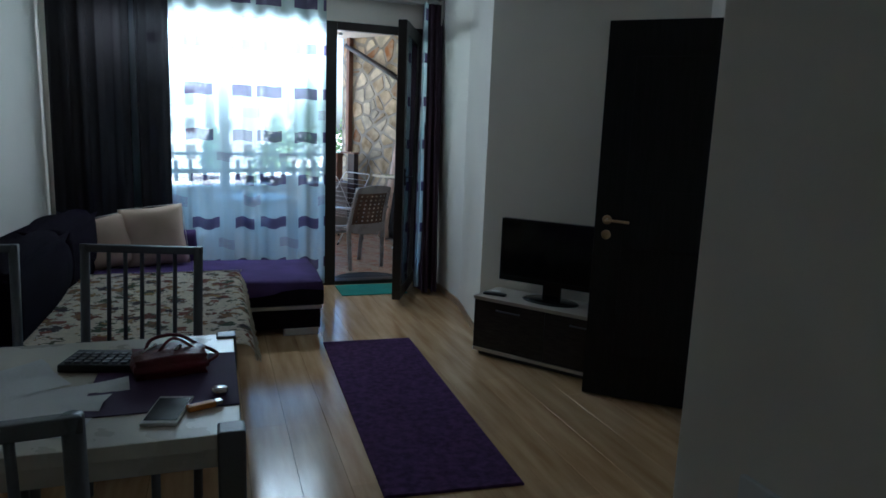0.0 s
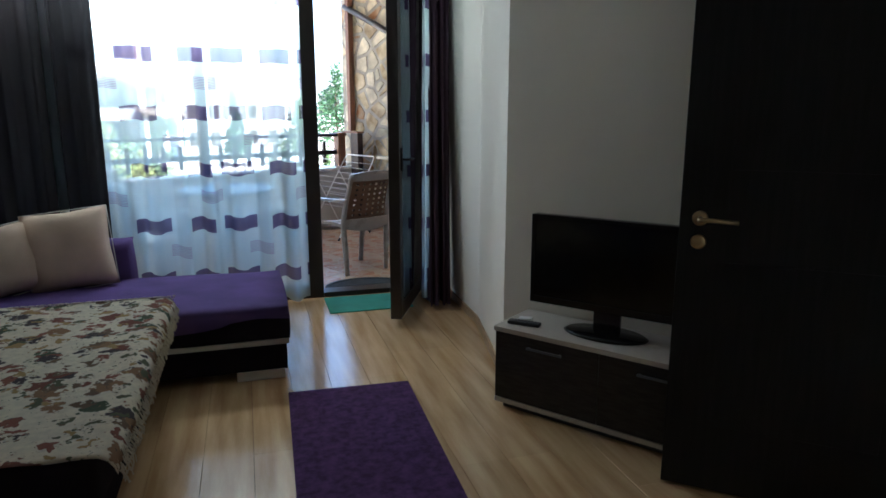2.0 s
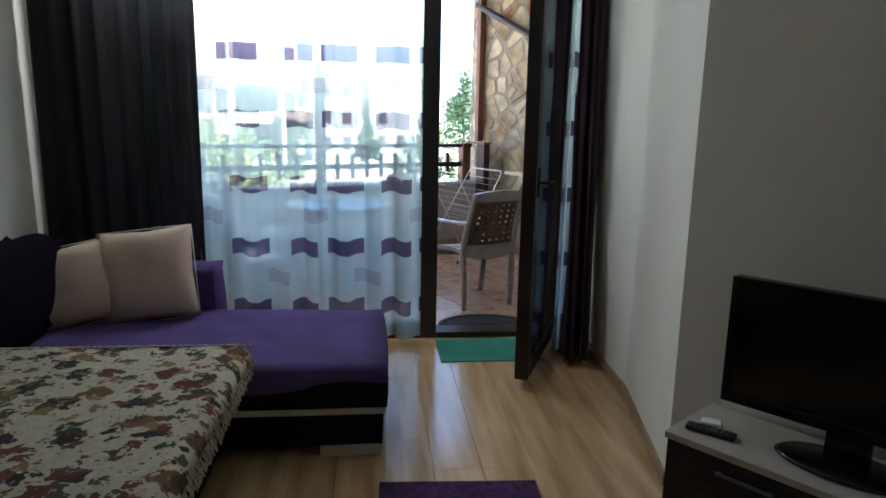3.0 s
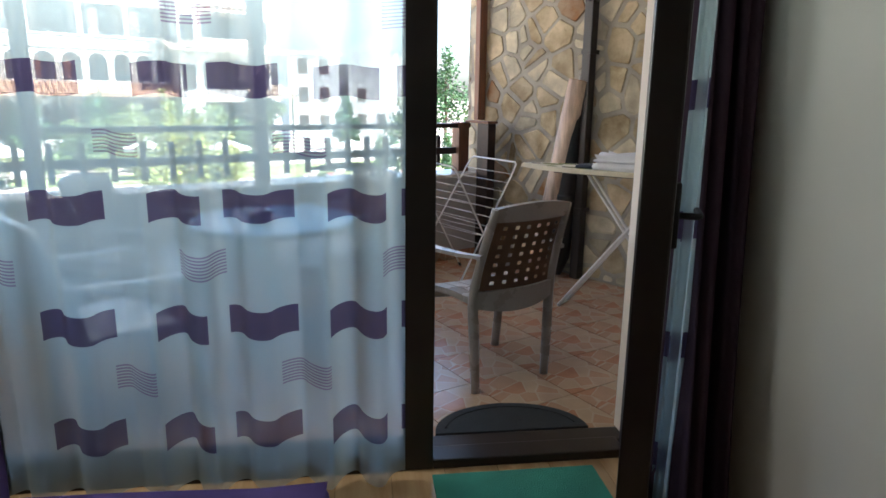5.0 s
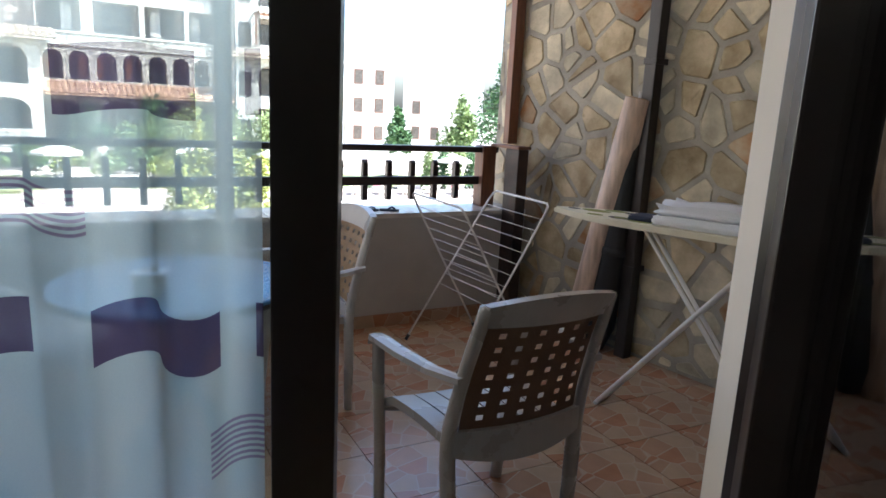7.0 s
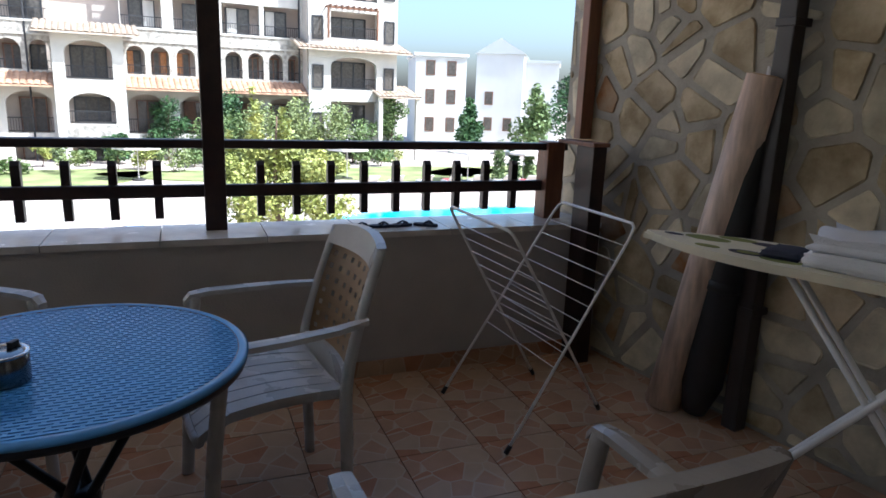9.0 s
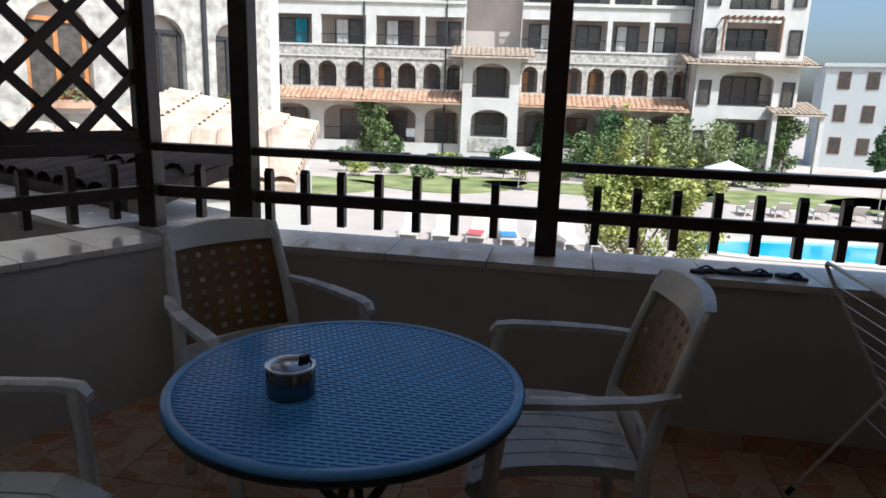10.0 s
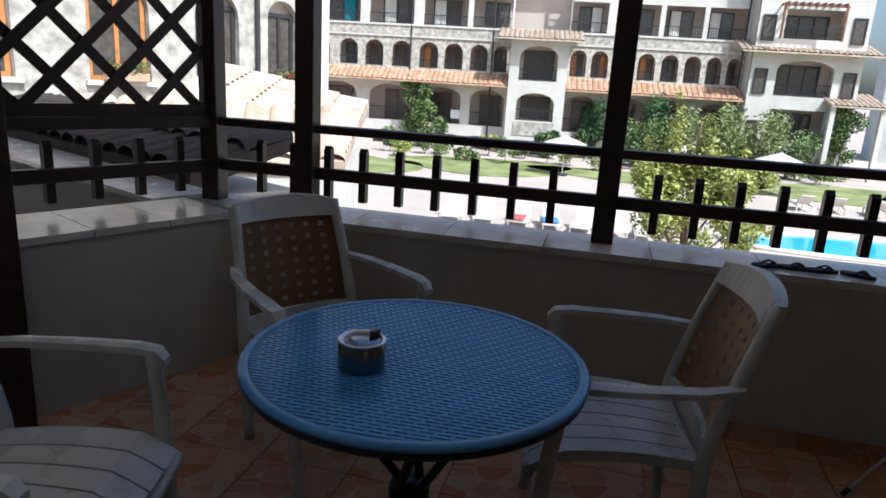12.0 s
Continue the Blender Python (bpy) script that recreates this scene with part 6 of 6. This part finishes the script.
for k, (x, y, h, w, mk, lb) in enumerate(((9.0, 66.0, 9.6, 3.6, "leaf_dark", "tall dark green tree beside a white house"), (4.4, 56.0, 5.8, 2.7, "leaf", "round green garden tree by the white house"), (-1.0, 56.0, 4.6, 1.7, "leaf_dark", "dark conical evergreen before the grey house"), (13.5, 62.0, 9.0, 3.8, "leaf", "tall leafy tree at the garden's edge"))):
    rr_ = random.Random(k + 40)
    cs = [((rr_.uniform(-0.5, 0.5) * w * (1 - q), rr_.uniform(-0.5, 0.5) * w * (1 - q), h * (0.25 + 0.7 * q)), w * (0.55 - 0.38 * q)) for q in (i / 11 for i in range(12))]
    tree("tree", x, y, cs, 2600, 0.22, mk, lb, seed=k + 50, trunk=0.2)


def fac(u, d=0.0):
    return FB @ Vector((u, d, 0))


for k, (u, d, h, w, mk) in enumerate(((-18.6, -0.9, 4.6, 1.5, "leaf"), (-17.9, -1.3, 3.6, 1.3, "leaf"), (-6.2, -0.8, 3.8, 1.6, "leaf_dark"), (-2.2, -1.4, 4.2, 1.7, "leaf_dark"), (-0.6, -3.4, 3.4, 2.3, "leaf_light"), (1.6, -3.8, 3.9, 2.5, "leaf_light"), (3.8, -4.0, 3.5, 2.4, "leaf_light"), (5.6, -4.0, 2.6, 2.0, "leaf"), (-3.4, -3.4, 2.8, 1.8, "leaf"), (9.4, -2.0, 5.0, 1.5, "leaf"), (-9.3, -2.6, 1.7, 0.9, "leaf_dark"))):
    p = fac(u, d)
    rr_ = random.Random(k + 70)
    cs = [((rr_.uniform(-0.6, 0.6) * w, rr_.uniform(-0.35, 0.35) * w, h * q), w * rr_.uniform(0.32, 0.5)) for q in (0.2, 0.35, 0.5, 0.6, 0.7, 0.8, 0.9, 0.3, 0.45)]
    tree("climbing_shrub", p.x, p.y, cs, 2600, 0.12, mk, "tall leafy shrub climbing before the arcade", "shrub", k + 80, 0.06)
for k in range(26):
    rr_ = random.Random(k + 120)
    u, d = -25.5 + k * 1.35 + rr_.uniform(-0.5, 0.5), rr_.uniform(-9.5, -2.2)
    p = fac(u, d)
    w, h = rr_.uniform(0.5, 1.0), rr_.uniform(0.7, 1.7)
    cs = [((rr_.uniform(-0.6, 0.6) * w, rr_.uniform(-0.6, 0.6) * w, h * rr_.uniform(0.3, 0.85)), w * rr_.uniform(0.35, 0.55)) for _ in range(6)]
    tree("garden_shrub", p.x, p.y, cs, 520, 0.11, ("leaf", "leaf_yellow", "leaf_light", "leaf")[k % 4], "low garden shrub on the lawn", "shrub", k + 130, 0.03)
for k in range(7):
    p = Vector((1.2 + 0.85 * k, 36.3 + 0.5 * k, 0))
    rr_ = random.Random(k + 300)
    cs = [((0, 0, q), 0.42 * (1.1 - 0.35 * q / 2)) for q in (0.3, 0.6, 0.9, 1.2, 1.5, 1.8, 2.1)]
    tree("hedge_conifer", p.x, p.y, cs, 700, 0.12, "leaf_dark" if k % 2 else "leaf", "narrow clipped conifer of a hedge", "hedge", k + 310, 0.05)


# ---- poolside furniture ----
def sun_lounger():
    c = thing("sun_lounger", pose(0, 0, GZ), "white poolside sun lounger with raised back", "sun lounger", "loungers round the pool")
    part("frame", boxes(((-0.33, -0.6, 0.25), (-0.27, 0.65, 0.31)), ((0.27, -0.6, 0.25), (0.33, 0.65, 0.31)), ((-0.27, -0.6, 0.25), (0.27, -0.54, 0.31))), "facade", c)
    part("pad", boxes(((-0.28, -0.56, 0.31), (0.28, 0.3, 0.36), None, 0.02)), "facade", c)
    part("backrest", boxes(((-0.28, 0.0, 0.0), (0.28, 0.65, 0.05), pose(0, 0.28, 0.31, 38), 0.02)), "facade", c)
    for sx in (-0.3, 0.3):
        for sy in (-0.5, 0.55):
            part("leg", boxes(((sx - 0.025, sy - 0.025, 0), (sx + 0.025, sy + 0.025, 0.25))), "facade", c)
    return c


sl = sun_lounger()
sl.matrix_basis = pose(-11.9, 17.6, GZ, 0, 0, 30)
for k, (x, y, a) in enumerate(((-10.9, 18.2, 24), (-10.0, 18.7, 35), (-9.1, 19.1, 20), (-8.2, 19.5, 40), (-7.3, 19.8, 28), (-2.6, 33.0, 200), (-1.3, 33.6, 205), (0.0, 34.0, 195), (1.4, 34.5, 210), (2.7, 34.8, 200), (4.0, 34.2, 190), (-12.8, 17.0, 30), (-5.2, 31.6, 210), (-4.0, 32.3, 200))):
    copy_thing(sl, pose(x, y, GZ, 0, 0, a))
for k, (x, y, a, mk, lb) in enumerate(((-10.0, 18.6, 35, "blue_cloth", "blue towel spread on a sun lounger"), (-10.9, 18.1, 24, "red_cloth", "red towel spread on a sun lounger"), (-1.3, 33.7, 205, "red_cloth", "red towel spread on a sun lounger"), (2.7, 34.9, 200, "red_cloth", "red towel spread on a sun lounger"))):
    tw = thing("towel", pose(x, y, GZ + 0.36, 0, 0, a), lb, "towel", "towels by the pool")
    part("cloth", boxes(((-0.26, -0.55, 0.0), (0.26, 0.25, 0.02), None, 0.006)), mk, tw)


def parasol(x, y, h, w, material="facade"):
    c = thing("parasol", pose(x, y, GZ), "open white parasol standing by the pool", "parasol", "parasols round the pool")
    part("pole", tube(bmesh.new(), [(0, 0, 0), (0, 0, h + 0.05)], 0.03, 8), "facade", c)
    bm = bmesh.new()
    n = 8
    apex = bm.verts.new((0, 0, h))
    rim = [bm.verts.new((w * math.cos(2 * math.pi * i / n), w * math.sin(2 * math.pi * i / n), h - 0.42)) for i in range(n)]
    low = [bm.verts.new((v.co.x, v.co.y, v.co.z - 0.12)) for v in rim]
    for i in range(n):
        bm.faces.new((apex, rim[i], rim[(i + 1) % n]))
        bm.faces.new((rim[i], low[i], low[(i + 1) % n], rim[(i + 1) % n]))
    part("canopy", bm, material, c)
    part("foot", lathe(bmesh.new(), [(0.3, 0), (0.3, 0.08), (0.1, 0.12)], 16), "dark_iron", c)


for x, y in ((-16.5, 31.0), (-11.2, 34.6), (-0.5, 36.2), (2.6, 37.2), (-7.0, 35.0)):
    parasol(x, y, 2.1, 1.15)

# ---- far houses ----
def far_house(name, x, y, w, d, h, rot, material, label, gable=True, wins=6):
    c = thing(name, pose(x, y, GZ, 0, 0, rot), label, "house")
    part("wall", boxes(((-w / 2, 0, 0), (w / 2, d, h))), material, c)
    bm = bmesh.new()
    if gable:
        for s, t in ((0, 0.0),):
            a = [bm.verts.new(p) for p in ((-w / 2 - 0.2, -0.2, h), (w / 2 + 0.2, -0.2, h), (0, -0.2, h + w * 0.32), (-w / 2 - 0.2, d, h), (w / 2 + 0.2, d, h), (0, d, h + w * 0.32))]
            for f in ((0, 1, 2), (3, 5, 4), (0, 2, 5, 3), (1, 4, 5, 2), (0, 3, 4, 1)):
                bm.faces.new([a[i] for i in f])
        part("roof", bm, "far_grey", c)
    else:
        box(bm, (-w / 2 - 0.2, -0.2, h), (w / 2 + 0.2, d, h + 0.3))
        part("roof", bm, "far_grey", c)
    for i in range(wins):
        u, z = -w / 2 + w * ((i % 2) + 0.7) / 2.4, 1.2 + 2.7 * (i // 2)
        if z + 1.4 < h:
            wd = part("window", boxes(((u - 0.45, -0.05, z), (u + 0.45, 0.0, z + 1.4))), "brown_frame", c)
            part("pane", boxes(((u - 0.37, -0.07, z + 0.08), (u + 0.37, -0.052, z + 1.32))), "dark_glass", wd)


far_house("white_house", 1.6, 72.0, 5.0, 10, 9.2, -6, "far_white", "tall white rendered house with a gabled roof", True, 3)
far_house("white_house", 6.0, 76.0, 4.4, 10, 8.6, -6, "far_white", "narrow white rendered house beside another", False, 2)
far_house("grey_house", -4.2, 66.0, 5.0, 8, 8.4, 12, "far_grey", "grey-green rendered house with tall windows", False)

# ---- stone-faced neighbour on the left ----
NM = Matrix.Translation((-14.0, -0.2, 0)) @ Matrix.Rotation(radians(90), 4, "Z")
nb = thing("neighbour_house", NM, "stone-faced neighbouring house with arched windows", "building")
bm = bmesh.new()
for u0, u1, c, w in ((10.5, 12.5, 11.25, 0.9), (8.3, 10.5, 9.4, 1.15), (5.9, 8.3, 7.1, 1.3), (2.9, 5.9, 4.5, 1.2), (0.0, 2.9, 1.5, 1.2)):
    bay(bm, u0, u1, -3.2, 0.35, (u0 + u1) / 2, 0.9, -2.6, -1.2, 0.0, 0.0, 0.25)
    bay(bm, u0, u1, 0.35, 4.0, c, w, 0.9, 3.0, w / 2, 0.0, 0.25)
    bay(bm, u0, u1, 4.0, 7.6, c, w, 4.5, 6.6, w / 2, 0.0, 0.25)
bmesh.ops.remove_doubles(bm, verts=bm.verts[:], dist=0.001)
part("wall", bm, "facade_rubble", nb, "pale rubble-stone facing")
part("inner_wall", boxes(((0.1, 0.27, -3.2), (12.4, 0.4, 7.6))), "back_wall", nb)
part("end_wall", boxes(((12.502, 0.0, -3.2), (12.8, 8, 7.6))), "facade", nb)
for c, w, mk in ((11.25, 0.9, "dark_iron"), (9.4, 1.15, "dark_iron"), (7.1, 1.3, "orange_wood"), (4.5, 1.2, "orange_wood"), (1.5, 1.2, "dark_iron")):
    back_window(c, w * 0.95, 0.9, 2.7, 0.24, mk, 2, None, nb)
    back_window(c, w * 0.95, 4.5, 6.3, 0.24, mk, 2, None, nb)
    part("sill", boxes(((c - w / 2 - 0.1, -0.12, 0.80), (c + w / 2 + 0.1, -0.003, 0.90))), "facade", nb)
part("downpipe", tube(bmesh.new(), [(10.45, -0.08, -3.2), (10.45, -0.08, 7.6)], 0.06, 8), "dark_iron", nb)
part("cornice", boxes(((0.0, -0.12, 0.15), (12.8, -0.003, 0.35))), "facade", nb)
roof("roof", tiled(-0.6, 12.8, -0.7, 6, 7.6, 10.0, 0.5, 0.8, 4), "terracotta", nb)
for u, sd in ((9.4, 1), (11.25, 2), (7.1, 3)):
    p = NM @ Vector((u, -0.22, 0.90))
    fb = thing("flower_box", Matrix.Translation(p) @ Matrix.Rotation(radians(90), 4, "Z"), "terracotta window box with red flowers and leaves", "flower box", "flower boxes")
    part("trough", boxes(((-0.45, -0.1, 0.0), (0.45, 0.1, 0.18), None, 0.02)), "terracotta", fb)
    for nm, mk, n, sz in (("leaves", "leaf", 260, 0.05), ("flowers", "red_flower", 110, 0.035)):
        vs, fs = foliage([((x, -0.02, 0.28), 0.16) for x in (-0.33, -0.1, 0.12, 0.34)], n, sz, random.Random(sd))
        me = bpy.data.meshes.new(nm)
        me.from_pydata(vs, [], fs)
        me.materials.append(M[mk])
        ob = new(nm, me)
        ob.parent = fb
        tagged(ob, kind="stuff")

# low tiled roofs next to the balcony
def slope(a, b, c, d, name, material, label, pitch, course):
    """A tiled slope whose lower edge runs from a to b and whose upper edge from d to c."""
    a, b, c, d = (Vector(p) for p in (a, b, c, d))
    w, h = (b - a).length, ((d + c) / 2 - (a + b) / 2)
    ex = (b - a).normalized()
    ez = Vector((0, 0, 1))
    ey = ez.cross(ex).normalized()
    run, rise = h.dot(ey), h.z
    m = Matrix(((ex.x, ey.x, 0, a.x), (ex.y, ey.y, 0, a.y), (ex.z, ey.z, 1, a.z), (0, 0, 0, 1)))
    t = thing(name, pose(0, 0, 0), label, "roof")
    roof("tiles", tiled(0, w, 0, run, 0, rise, pitch, course, 6, 0, m, 0.08), material, t)
    q0, q1 = a + ey * run * 0.06, b + ey * run * 0.06
    q2, q3 = b + ey * run, a + ey * run
    bm = bmesh.new()
    prism(bm, [(q.x, q.y) for q in (q0, q1, q2, q3)], GZ, min(a.z, b.z) - 0.12)
    part("wall", bm, "facade", t)


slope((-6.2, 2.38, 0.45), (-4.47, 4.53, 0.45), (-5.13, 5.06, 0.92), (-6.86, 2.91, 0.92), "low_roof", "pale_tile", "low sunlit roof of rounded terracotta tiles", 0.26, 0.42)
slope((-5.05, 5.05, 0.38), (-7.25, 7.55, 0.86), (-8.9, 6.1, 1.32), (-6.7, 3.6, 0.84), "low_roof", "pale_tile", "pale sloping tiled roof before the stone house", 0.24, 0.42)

# parapet next door, and a lean-to roof with shade put into its tile colour
bm = bmesh.new()
box(bm, (-6.9, 1.635, -3.4), (-2.63, 1.955, 0.668))
nbp = structure("parapet_next_door", bm, "render", "low rendered parapet of the balcony next door")
for i in range(8):
    bm = bmesh.new()
    x0 = -6.87 + i * 0.528
    box(bm, (x0 + 0.002, 1.62, 0.669), (x0 + 0.526, 1.97, 0.698))
    link_bm("coping_tile", bm, "cope_tile", nbp)
bm = bmesh.new()
box(bm, (-6.9, 0.25, -0.25), (-2.62, 1.635, -0.012))
structure("balcony_floor_next_door", bm, "grout", "plain floor of the balcony next door", "floor")
# unseen slab, added to keep the sun off the parapet next door
bm = bmesh.new()
box(bm, (-6.9, 0.05, 2.66), (-2.71, 2.05, 2.9))
structure("shade_slab_next_door", bm, "soffit", "unseen cream slab added to shade the balcony next door", "ceiling")
bm = bmesh.new()
box(bm, (-6.9, 0.05, -3.4), (-2.71, 0.25, 2.66))
structure("wall_next_door", bm, "render", "rendered outer wall of the flat next door")
slope((-6.8, 1.98, 0.735), (-2.92, 1.98, 0.735), (-2.92, 2.67, 0.93), (-6.8, 2.67, 0.93), "lean_to_roof", "shaded_tile", "tiled lean-to roof beside the parapet, darkened as shaded", 0.20, 0.36)

# ---- planks of the room floor ----
rnd = random.Random(11)
pl_mesh = {}
floor_ob = bpy.data.objects["floor"]


def plank(w, l):
    key = (round(w, 3), round(l, 2))
    if key not in pl_mesh:
        bm = bmesh.new()
        box(bm, (-w / 2, -key[1] / 2, -0.012), (w / 2, key[1] / 2, 0.0))
        me = bpy.data.meshes.new("plank")
        bmesh.ops.bevel(bm, geom=[e for e in bm.edges if all(v.co.z > -0.001 for v in e.verts)], offset=0.0006, segments=1, affect="EDGES")
        bm.to_mesh(me)
        bm.free()
        me.materials.append(M["laminate"])
        pl_mesh[key] = me
    return pl_mesh[key]


PW, PL = 0.192, 1.28
x = LEFT + PW / 2
while x < 1.75:
    y = 0.02 - rnd.choice((0.32, 0.64, 0.96, 1.28))
    top = 0.02
    while top > BACK:
        lo = max(y, BACK)
        l = round(top - lo, 2)
        if l > 0.05:
            ob = new("plank", plank(PW - 0.0012, l - 0.0012))
            ob.parent = floor_ob
            ob.location = (x, lo + l / 2, 0)
        top = lo
        y = lo - PL
    x += PW

# ---- pieces of the balcony ----
def clip(poly, p, n):
    """The part of a polygon on the side of p to which n does not point."""
    out = []
    for i, a in enumerate(poly):
        b = poly[(i + 1) % len(poly)]
        da, db = (a - p).dot(n), (b - p).dot(n)
        if da <= 0:
            out.append(a)
        if (da < 0 < db) or (db < 0 < da):
            out.append(a + (b - a) * (da / (da - db)))
    return out


def field(w, h, cell, rnd, squash=1.0, jitter=0.5):
    """Irregular stones that fill w by h: the cells round scattered points."""
    seeds = []
    nx, ny = max(1, round(w / cell)), max(1, round(h / cell / squash))
    for j in range(-1, ny + 1):
        for i in range(-1, nx + 1):
            seeds.append(Vector(((i + 0.5 + (0.25 if j % 2 else 0) + rnd.uniform(-jitter, jitter)) * w / nx, (j + 0.5 + rnd.uniform(-jitter, jitter)) * h / ny)))
    cells = []
    for s in seeds:
        poly = [Vector((0, 0)), Vector((w, 0)), Vector((w, h)), Vector((0, h))]
        for o in seeds:
            if o is not s and (o - s).length < cell * 3.2:
                poly = clip(poly, (s + o) / 2, (o - s))
                if len(poly) < 3:
                    break
        if len(poly) >= 3:
            cells.append(poly)
    return cells


def shrink(poly, gap):
    """The polygon drawn in by gap on every side, with its corners cut a little."""
    n = len(poly)
    area = sum(poly[i].x * poly[(i + 1) % n].y - poly[(i + 1) % n].x * poly[i].y for i in range(n))
    out = poly
    for i in range(n):
        a, b = poly[i], poly[(i + 1) % n]
        d = b - a
        if d.length < 1e-5:
            continue
        nrm = Vector((d.y, -d.x)).normalized() * (1 if area > 0 else -1)
        out = clip(out, a - nrm * gap, nrm)
        if len(out) < 3:
            return []
    res = []
    for i, p in enumerate(out):
        a, b = out[i - 1], out[(i + 1) % len(out)]
        for q in (a, b):
            d = q - p
            res.append(p + d * min(0.25, 0.009 / max(d.length, 1e-4)))
    return res


rnd = random.Random(3)
WL = (STONE_END - STONE_A).length + 0.33
W0 = STONE_A - STONE_D * 0.33
SN = Vector((-STONE_D.y, STONE_D.x)) * -1       # out of the wall, towards the balcony
for poly in field(WL, 2.7, 0.176, rnd, 1.12, 0.8):
    q = shrink(poly, rnd.uniform(0.010, 0.026))
    if len(q) < 3:
        continue
    c = sum(q, Vector((0, 0))) / len(q)
    if c.x > 2.9:
        continue
    t = rnd.uniform(0.003, 0.009)
    vs, fs = [], []
    k = len(q)
    for dz, sc in ((0.0, 1.0), (t * 0.75, 0.985), (t, 0.95)):
        for p in q:
            w = W0 + STONE_D * (c.x + (p.x - c.x) * sc) + SN * (dz + (rnd.uniform(-0.003, 0.003) if dz else 0))
            vs.append((w.x, w.y, c.y + (p.y - c.y) * sc))
    for r in (0, k):
        fs += [(r + i, r + (i + 1) % k, r + k + (i + 1) % k, r + k + i) for i in range(k)]
    fs.append(tuple(range(2 * k, 3 * k)))
    me = bpy.data.meshes.new("stone")
    me.from_pydata(vs, [], fs)
    me.materials.append(M[rnd.choice(("stone", "stone", "stone_orange", "stone_pale", "stone_pale", "stone_pale", "stone"))])
    ob = new("stone", me)
    ob.parent = stone_wall

# balcony tiles, laid square to the parapet
TS = 0.33
tile_me = {}
bf = bpy.data.objects["balcony_floor"]
inside = [Vector((LEFT_IN, 0.205)), Vector((STONE_END.x, 0.205)), STONE_A, CORNER_L]
o = Vector((0.2, 1.0))
for j in range(-14, 14):
    for i in range(-14, 14):
        base = o + PAR * TS * i + PAR_N * TS * j
        poly = [base + PAR * 0.002 + PAR_N * 0.002, base + PAR * (TS - 0.002) + PAR_N * 0.002, base + PAR * (TS - 0.002) + PAR_N * (TS - 0.002), base + PAR * 0.002 + PAR_N * (TS - 0.002)]
        for k in range(4):
            a, b = inside[k], inside[(k + 1) % 4]
            d = b - a
            poly = clip(poly, a, Vector((d.y, -d.x)).normalized())
            if len(poly) < 3:
                break
        if len(poly) < 3:
            continue
        c = sum(poly, Vector((0, 0))) / len(poly)
        bm = bmesh.new()
        prism(bm, [p - c for p in poly], -0.012, 0.0)
        me = bpy.data.meshes.new("tile")
        bm.to_mesh(me)
        bm.free()
        me.materials.append(M["tile"])
        ob = new("tile", me)
        ob.parent = bf
        ob.location = (c.x, c.y, 0)

# coping tiles on the parapet
par = bpy.data.objects["parapet"]
n = 9
L = (STONE_A - CORNER_L).length + 0.30
for i in range(n):
    a = CORNER_L - PAR * 0.30 + PAR * (L * i / n + 0.002) - PAR_N * 0.012
    b = CORNER_L - PAR * 0.30 + PAR * (L * (i + 1) / n - 0.002) - PAR_N * 0.012
    if i == 0:
        a = CORNER_L - PAR * 0.004 - PAR_N * 0.012
    bm = bmesh.new()
    back = PAR_N * 0.335
    prism(bm, [a, b, b + back, (a + back) if i else (a + back - PAR * 0.42)], 0.672, 0.70)
    ob = link_bm("coping_tile", bm, "cope_tile", par)
for i in range(5):
    y0, y1 = 0.26 + (CORNER_L.y - 0.27) * i / 5, 0.26 + (CORNER_L.y - 0.27) * (i + 1) / 5 - 0.004
    bm = bmesh.new()
    box(bm, (LEFT_IN - 0.405, y0, 0.668), (LEFT_IN + 0.012, y1, 0.696))
    link_bm("coping_tile", bm, "cope_tile", par)
# tile skirting at the foot of the parapet
L = (STONE_A - CORNER_L).length
for i in range(9):
    a, b = CORNER_L + PAR * (L * i / 9 + 0.001), CORNER_L + PAR * (L * (i + 1) / 9 - 0.001)
    bm = bmesh.new()
    prism(bm, [a, b, b - PAR_N * 0.009, a - PAR_N * 0.009], 0.0, 0.075)
    link_bm("skirting_tile", bm, "tile", par)
